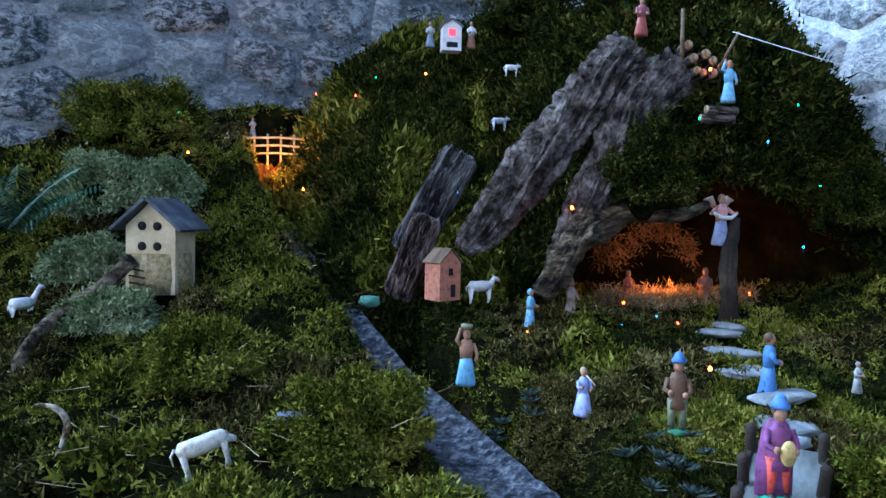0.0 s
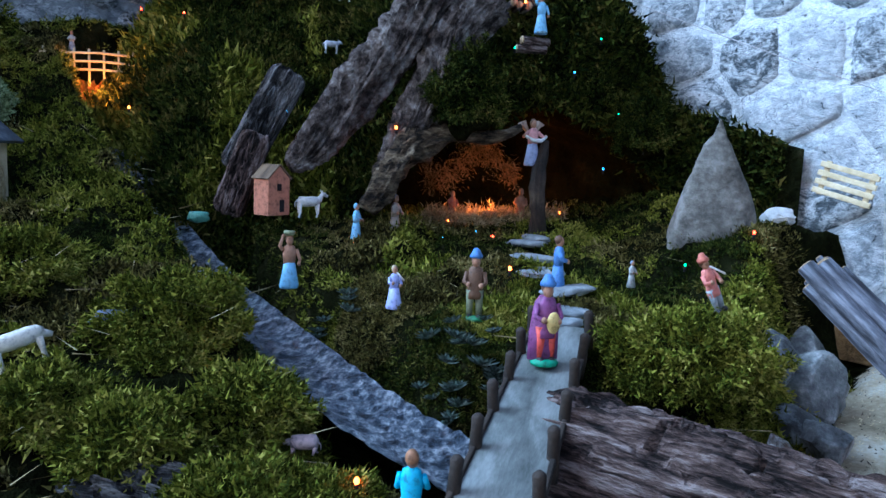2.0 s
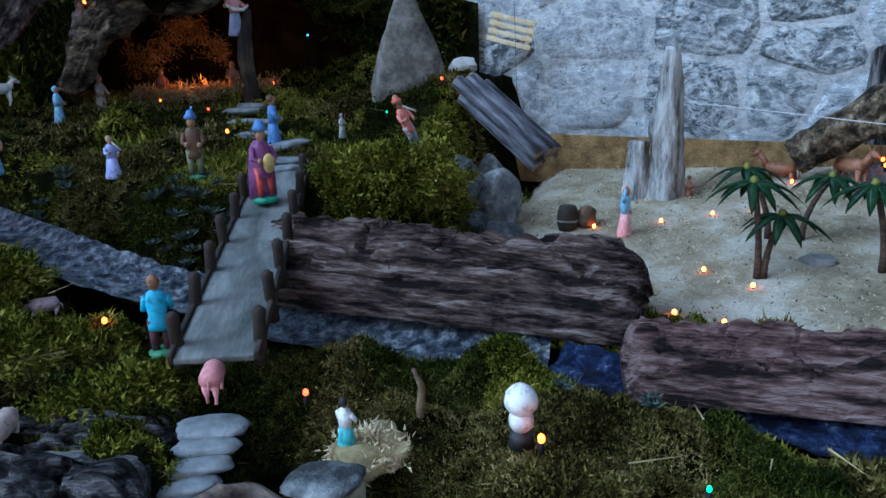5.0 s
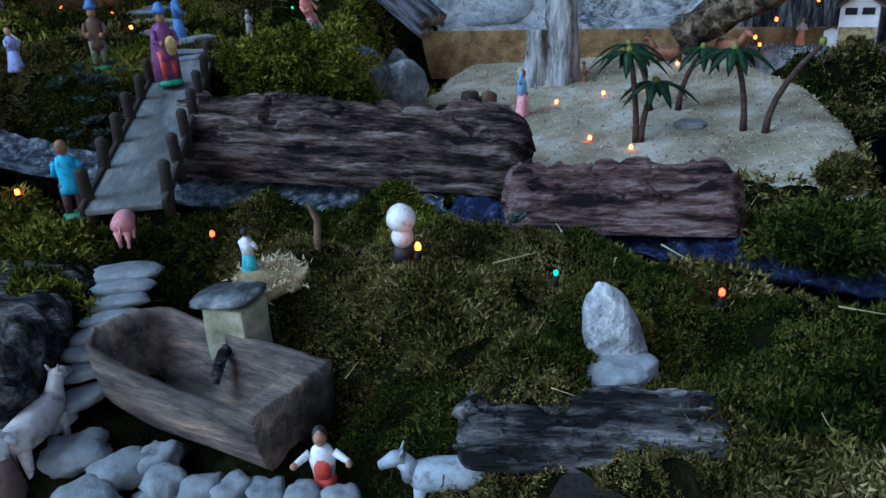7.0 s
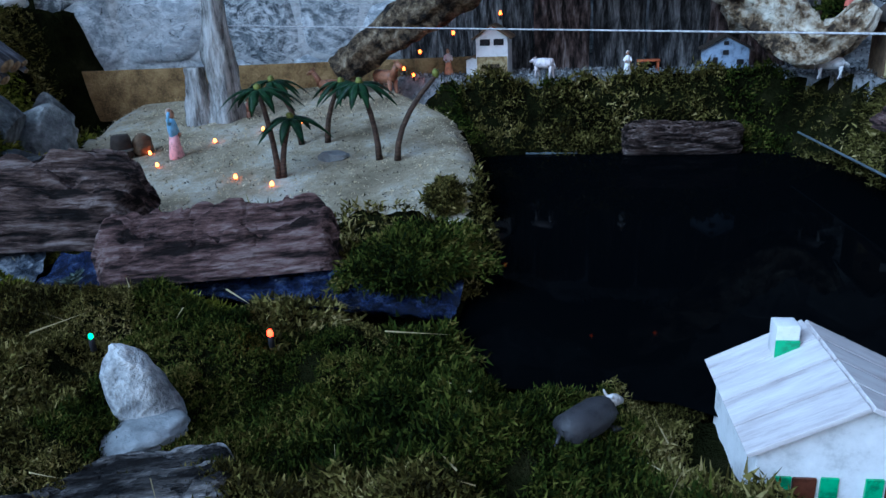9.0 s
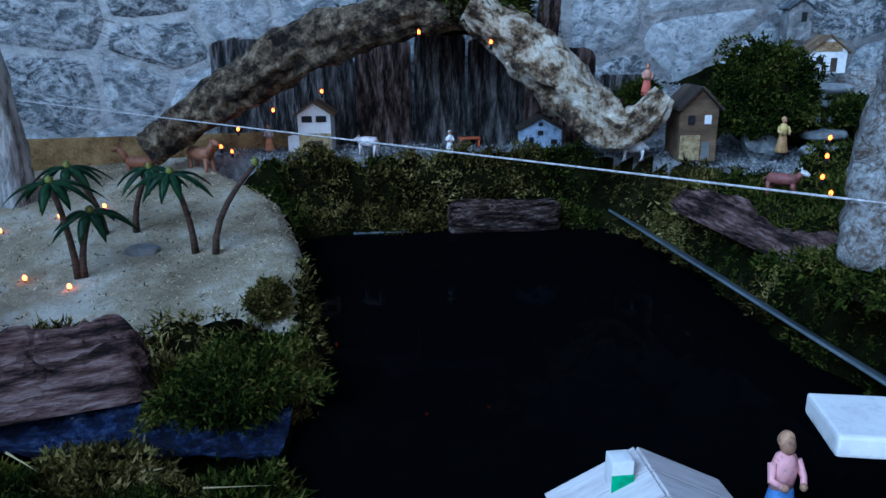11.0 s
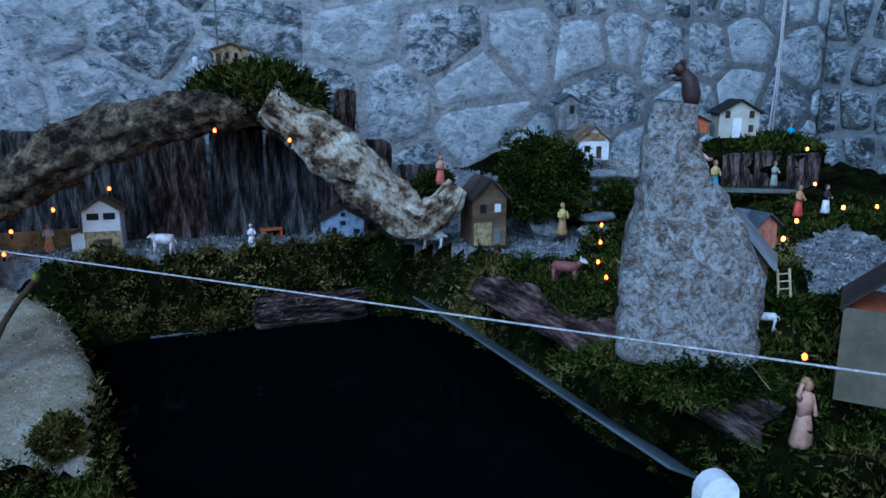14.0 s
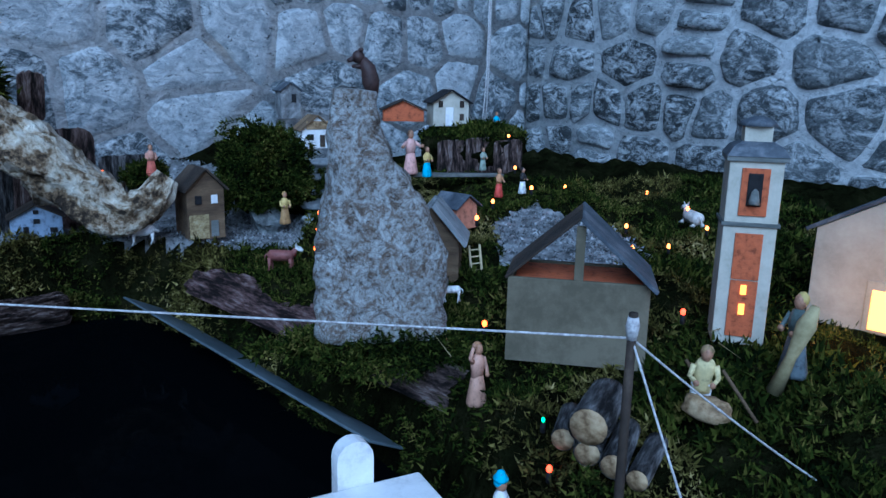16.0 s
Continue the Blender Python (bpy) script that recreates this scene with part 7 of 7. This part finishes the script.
def succulent(x, y, s, seed, dark=False):
    rnd = random.Random(seed)
    root = thing("succulent", "grey-green succulent rosette in the moss", "succulent", pose(x, y, z_at(x, y) + 0.03, rnd.uniform(-25, 10), rnd.uniform(-20, 20), 0), "succulents by the stream")
    bm = bmesh.new()
    for ring, (n, L, up) in enumerate(((8, 1.0, 0.3), (7, 0.8, 0.55), (5, 0.5, 0.9))):
        for k in range(n):
            a = 2 * math.pi * (k + 0.5 * ring) / n + rnd.uniform(-0.15, 0.15)
            d = Vector((math.cos(a), math.sin(a), up)).normalized()
            leaf_blade(bm, (0, 0, 0.002 * ring), d * s * L, s * 0.17, -0.1 * s, 4)
    bmesh.ops.solidify(bm, geom=bm.faces[:], thickness=0.0012)
    part("rosette", bm, "succulent", root)


rnd = random.Random(9)
for k in range(30):
    succulent(0.40 + rnd.uniform(-0.09, 0.10), 0.835 + rnd.uniform(-0.07, 0.055), rnd.uniform(0.016, 0.03), 200 + k)
for k in range(8):
    succulent(0.275 + rnd.uniform(-0.04, 0.05), 1.10 + rnd.uniform(-0.03, 0.04), rnd.uniform(0.018, 0.026), 300 + k)
for k in range(3):
    succulent(0.60 + rnd.uniform(-0.03, 0.03), 0.06 + rnd.uniform(-0.05, 0.05), 0.014, 320 + k)

# feathery green palm-like plant at the far edge of the slope
fern = thing("fern", "dark green feathery palm frond plant", "fern", pose(-0.80, 1.62, 1.36))
rnd = random.Random(4)
for k in range(11):
    bm = bmesh.new()
    a = rnd.uniform(0, 6.28)
    L = rnd.uniform(0.22, 0.32)
    tip = Vector((math.cos(a) * L * 0.8, math.sin(a) * L * 0.6, L * 0.9))
    for j in range(16):
        t = 0.2 + 0.8 * j / 16
        p = tip * t - Vector((0, 0, 0.10 * t * t))
        for s in (-1, 1):
            q_ = p + Vector((-math.sin(a) * s, math.cos(a) * s, -0.5)).normalized() * 0.05 * (1.1 - t * 0.7)
            leaf_blade(bm, p, q_, 0.003, 0.008, 3)
    part("frond", bm, "palm_leaf", fern)

# ---- fairy lights ----
KINDS = {"orange": glow("orange_bulb", (1.0, 0.1, 0.006), 8.0), "warm": glow("warm_bulb", (1.0, 0.17, 0.02), 9.0), "red": glow("red_bulb", (1.0, 0.035, 0.006), 6.0), "blue": glow("blue_bulb", (0.1, 0.5, 1.0), 2.2), "green": glow("green_bulb", (0.06, 0.9, 0.25), 1.5)}


def bulb_master(kind):
    root = thing("fairy_light", "small glowing %s fairy light bulb" % kind, "fairy light", pose(0, 0, -5), "string of fairy lights")
    bm = bmesh.new()
    bmesh.ops.create_uvsphere(bm, u_segments=10, v_segments=8, radius={"blue": 0.0022, "green": 0.0021, "red": 0.003}.get(kind, 0.0034), matrix=Matrix.Translation((0, 0, 0.004)) @ Matrix.Diagonal((1, 1, 1.4, 1)))
    part("bulb", bm, KINDS[kind], root)
    part("socket", lathe([(0.0028, -0.010), (0.0028, -0.002), (0.0022, 0.0015)], 8), "black", root, "dark plastic socket")
    return root


masters = {k: None for k in KINDS}


def bulb(kind, x, y, z=None, size=1.0):
    p = pose(x, y, z_at(x, y) + 0.001 if z is None else z)
    if masters[kind] is None:
        masters[kind] = bulb_master(kind)
        masters[kind].matrix_world = p
    else:
        copy_thing(masters[kind], p)


for x, y in ((1.141, 0.56), (1.28, 0.545), (1.362, 0.485), (1.13, 0.338), (1.12, 0.242), (1.19, 0.64), (1.02, 0.47), (0.985, 0.20), (1.42, 0.43), (1.60, 0.46), (0.965, 0.27)):
    bulb("warm", x, y)
for x, y, z in ((0.68, 1.80, 1.215), (0.588, 1.433, None), (0.626, 1.13, 1.185), (0.367, 1.463, None), (1.02, 1.80, 1.245), (0.47, 1.53, 1.46), (1.165, 1.60, 1.435), (0.492, 0.05, 1.015), (0.16, 2.29, 1.885), (-0.54, 2.12, 1.60), (-0.20, 2.10, 1.50), (0.82, 1.64, 1.80), (0.255, 0.60, 1.02)):
    bulb("orange", x, y, z)
for x, y, z in ((0.663, -0.182, 0.98), (0.382, 0.286, 1.002), (0.096, 0.851, 1.085), (1.15, 1.10, 1.265), (0.66, 1.60, 1.575), (-0.06, 2.24, 1.80), (-0.19, 2.3, 1.81), (0.73, 1.55, 1.20), (0.815, 1.50, 1.205), (0.84, -0.985, 1.05), (0.94, -1.19, 1.16)):
    bulb("red", x, y, z)
for x, y, z in ((0.22, 1.63, 1.49), (0.57, 1.56, 1.56), (0.96, 1.62, 1.63), (1.06, 1.62, 1.38), (0.70, -0.336, 0.945), (0.72, 1.66, 1.20), (0.60, 1.55, 1.195)):
    bulb("blue", x, y, z)
for x, y, z in ((0.79, 1.62, 1.68), (1.03, 1.62, 1.72), (1.1, 1.63, 1.53), (0.56, -0.07, 1.0), (0.0, 2.3, 1.87), (-0.62, 2.3, 1.74), (0.15, 0.80, 1.08), (0.98, 1.08, 1.20), (0.90, -1.005, 1.07)):
    bulb("green", x, y, z)
for x, y, z in ((1.70, 0.205, 1.172), (1.636, 0.30, 1.10), (1.66, 0.27, 1.135), (1.735, 0.105, 1.21), (1.73, 0.10, 1.36), (1.685, -0.135, 1.33), (1.72, -0.27, 1.31), (1.90, -0.47, 1.21), (1.72, 0.33, 1.075), (1.70, -0.88, 1.115), (1.66, -0.87, 1.085), (1.60, -0.875, 1.07), (1.75, -0.89, 1.14), (1.0, -0.972, 1.072), (1.12, -1.02, 1.10)):
    bulb("orange", x, y, z)
for x, y, z in ((1.44, -1.12, 1.178), (1.883, -1.506, 1.16), (1.742, -1.646, 1.163), (1.60, -1.21, 1.178), (1.52, -1.60, 1.165), (1.34, -1.44, 1.135), (1.28, -1.33, 1.15), (1.45, -1.42, 1.15), (1.40, -1.56, 1.15), (2.05, -1.42, 1.27), (1.95, -1.40, 1.20), (1.62, -1.30, 1.20), (1.20, -1.13, 1.15)):
    bulb("warm", x, y, z)

# hay on the cave floor and tucked along its back
rng = np.random.default_rng(51)
n = 1300
th, ra = rng.uniform(0, 2 * math.pi, n), np.sqrt(rng.random(n))
X, Y = 0.82 + 0.21 * ra * np.cos(th), 1.82 + 0.15 * ra * np.sin(th)
P = np.stack([X, Y, ground(X, Y) + 0.012 + 0.02 * rng.random(n)], 1)
scatter("hay", "golden hay strewn over the cave floor", "hay", P, np.tile([0, -0.2, 0.6], (n, 1)), np.ones(n), "straw", 5, 0.022, 0.0016, 1.0, 52)
n = 420
X = rng.uniform(0.70, 1.0, n)
Z = 1.38 + 0.05 * np.sin(X * 23) + rng.normal(0, 0.025, n)
P = np.stack([X, mountain_y(X, Z) - 0.03, Z], 1)
scatter("hay", "tufts of dry hay along the back of the cave", "hay", P, np.tile([0, -0.6, -0.4], (n, 1)), np.ones(n), "straw", 5, 0.024, 0.002, 0.8, 53)

# lamps hidden in the cave and behind the fence bridge, with gold foil that throws the light back
M["gold_foil"] = surface("gold_foil", [(0.3, (0.35, 0.16, 0.04)), (0.7, (0.7, 0.4, 0.12))], 40, 120, 0.3, 0.6, 0.01, metal=0.7)
for k, (x, y, z, w, h, tilt, turn) in enumerate(((0.80, 1.86, 1.175, 0.17, 0.10, 12, 0), (0.92, 1.90, 1.185, 0.10, 0.10, 20, 25), (-0.36, 2.36, 1.54, 0.10, 0.09, 70, 0), (-0.30, 2.34, 1.47, 0.07, 0.09, 60, 20))):
    bm = bmesh.new()
    bmesh.ops.create_grid(bm, x_segments=34, y_segments=24, size=0.5)
    for v in bm.verts:
        p = v.co.copy()
        q = Vector((p.x * 7, p.y * 5, k * 3.3))
        v.co = Vector((p.x * w, p.y * h, 0.05 * abs(noise.noise(q)) + 0.03 * abs(noise.noise(q * 2.7)))) + noise.noise_vector(q * 0.8) * 0.02
    bmesh.ops.solidify(bm, geom=bm.faces[:], thickness=0.0008)
    ob = part("foil", bm, "gold_foil", smooth=False)
    ob.matrix_world = pose(x, y, z, tilt, 0, turn)
    tagged(ob, "crumpled gold foil glowing in the cave" if x > 0 else "crumpled gold foil lit yellow under the fence bridge", "foil")
for nm, at, w, col, r in (("cave_lamp", (0.80, 1.84, 1.275), 0.34, (1.0, 0.22, 0.025), 0.012), ("cave_lamp", (0.90, 1.92, 1.32), 0.24, (1.0, 0.22, 0.025), 0.01), ("gorge_lamp", (-0.30, 2.22, 1.565), 0.75, (1.0, 0.3, 0.03), 0.01), ("church_lamp", (0.905, -1.40, 1.16), 0.3, (1.0, 0.36, 0.05), 0.012)):
    l = new(nm, bpy.data.lights.new(nm, "POINT"))
    l.data.energy, l.data.color, l.data.shadow_soft_size = w, col, r
    l.location = at
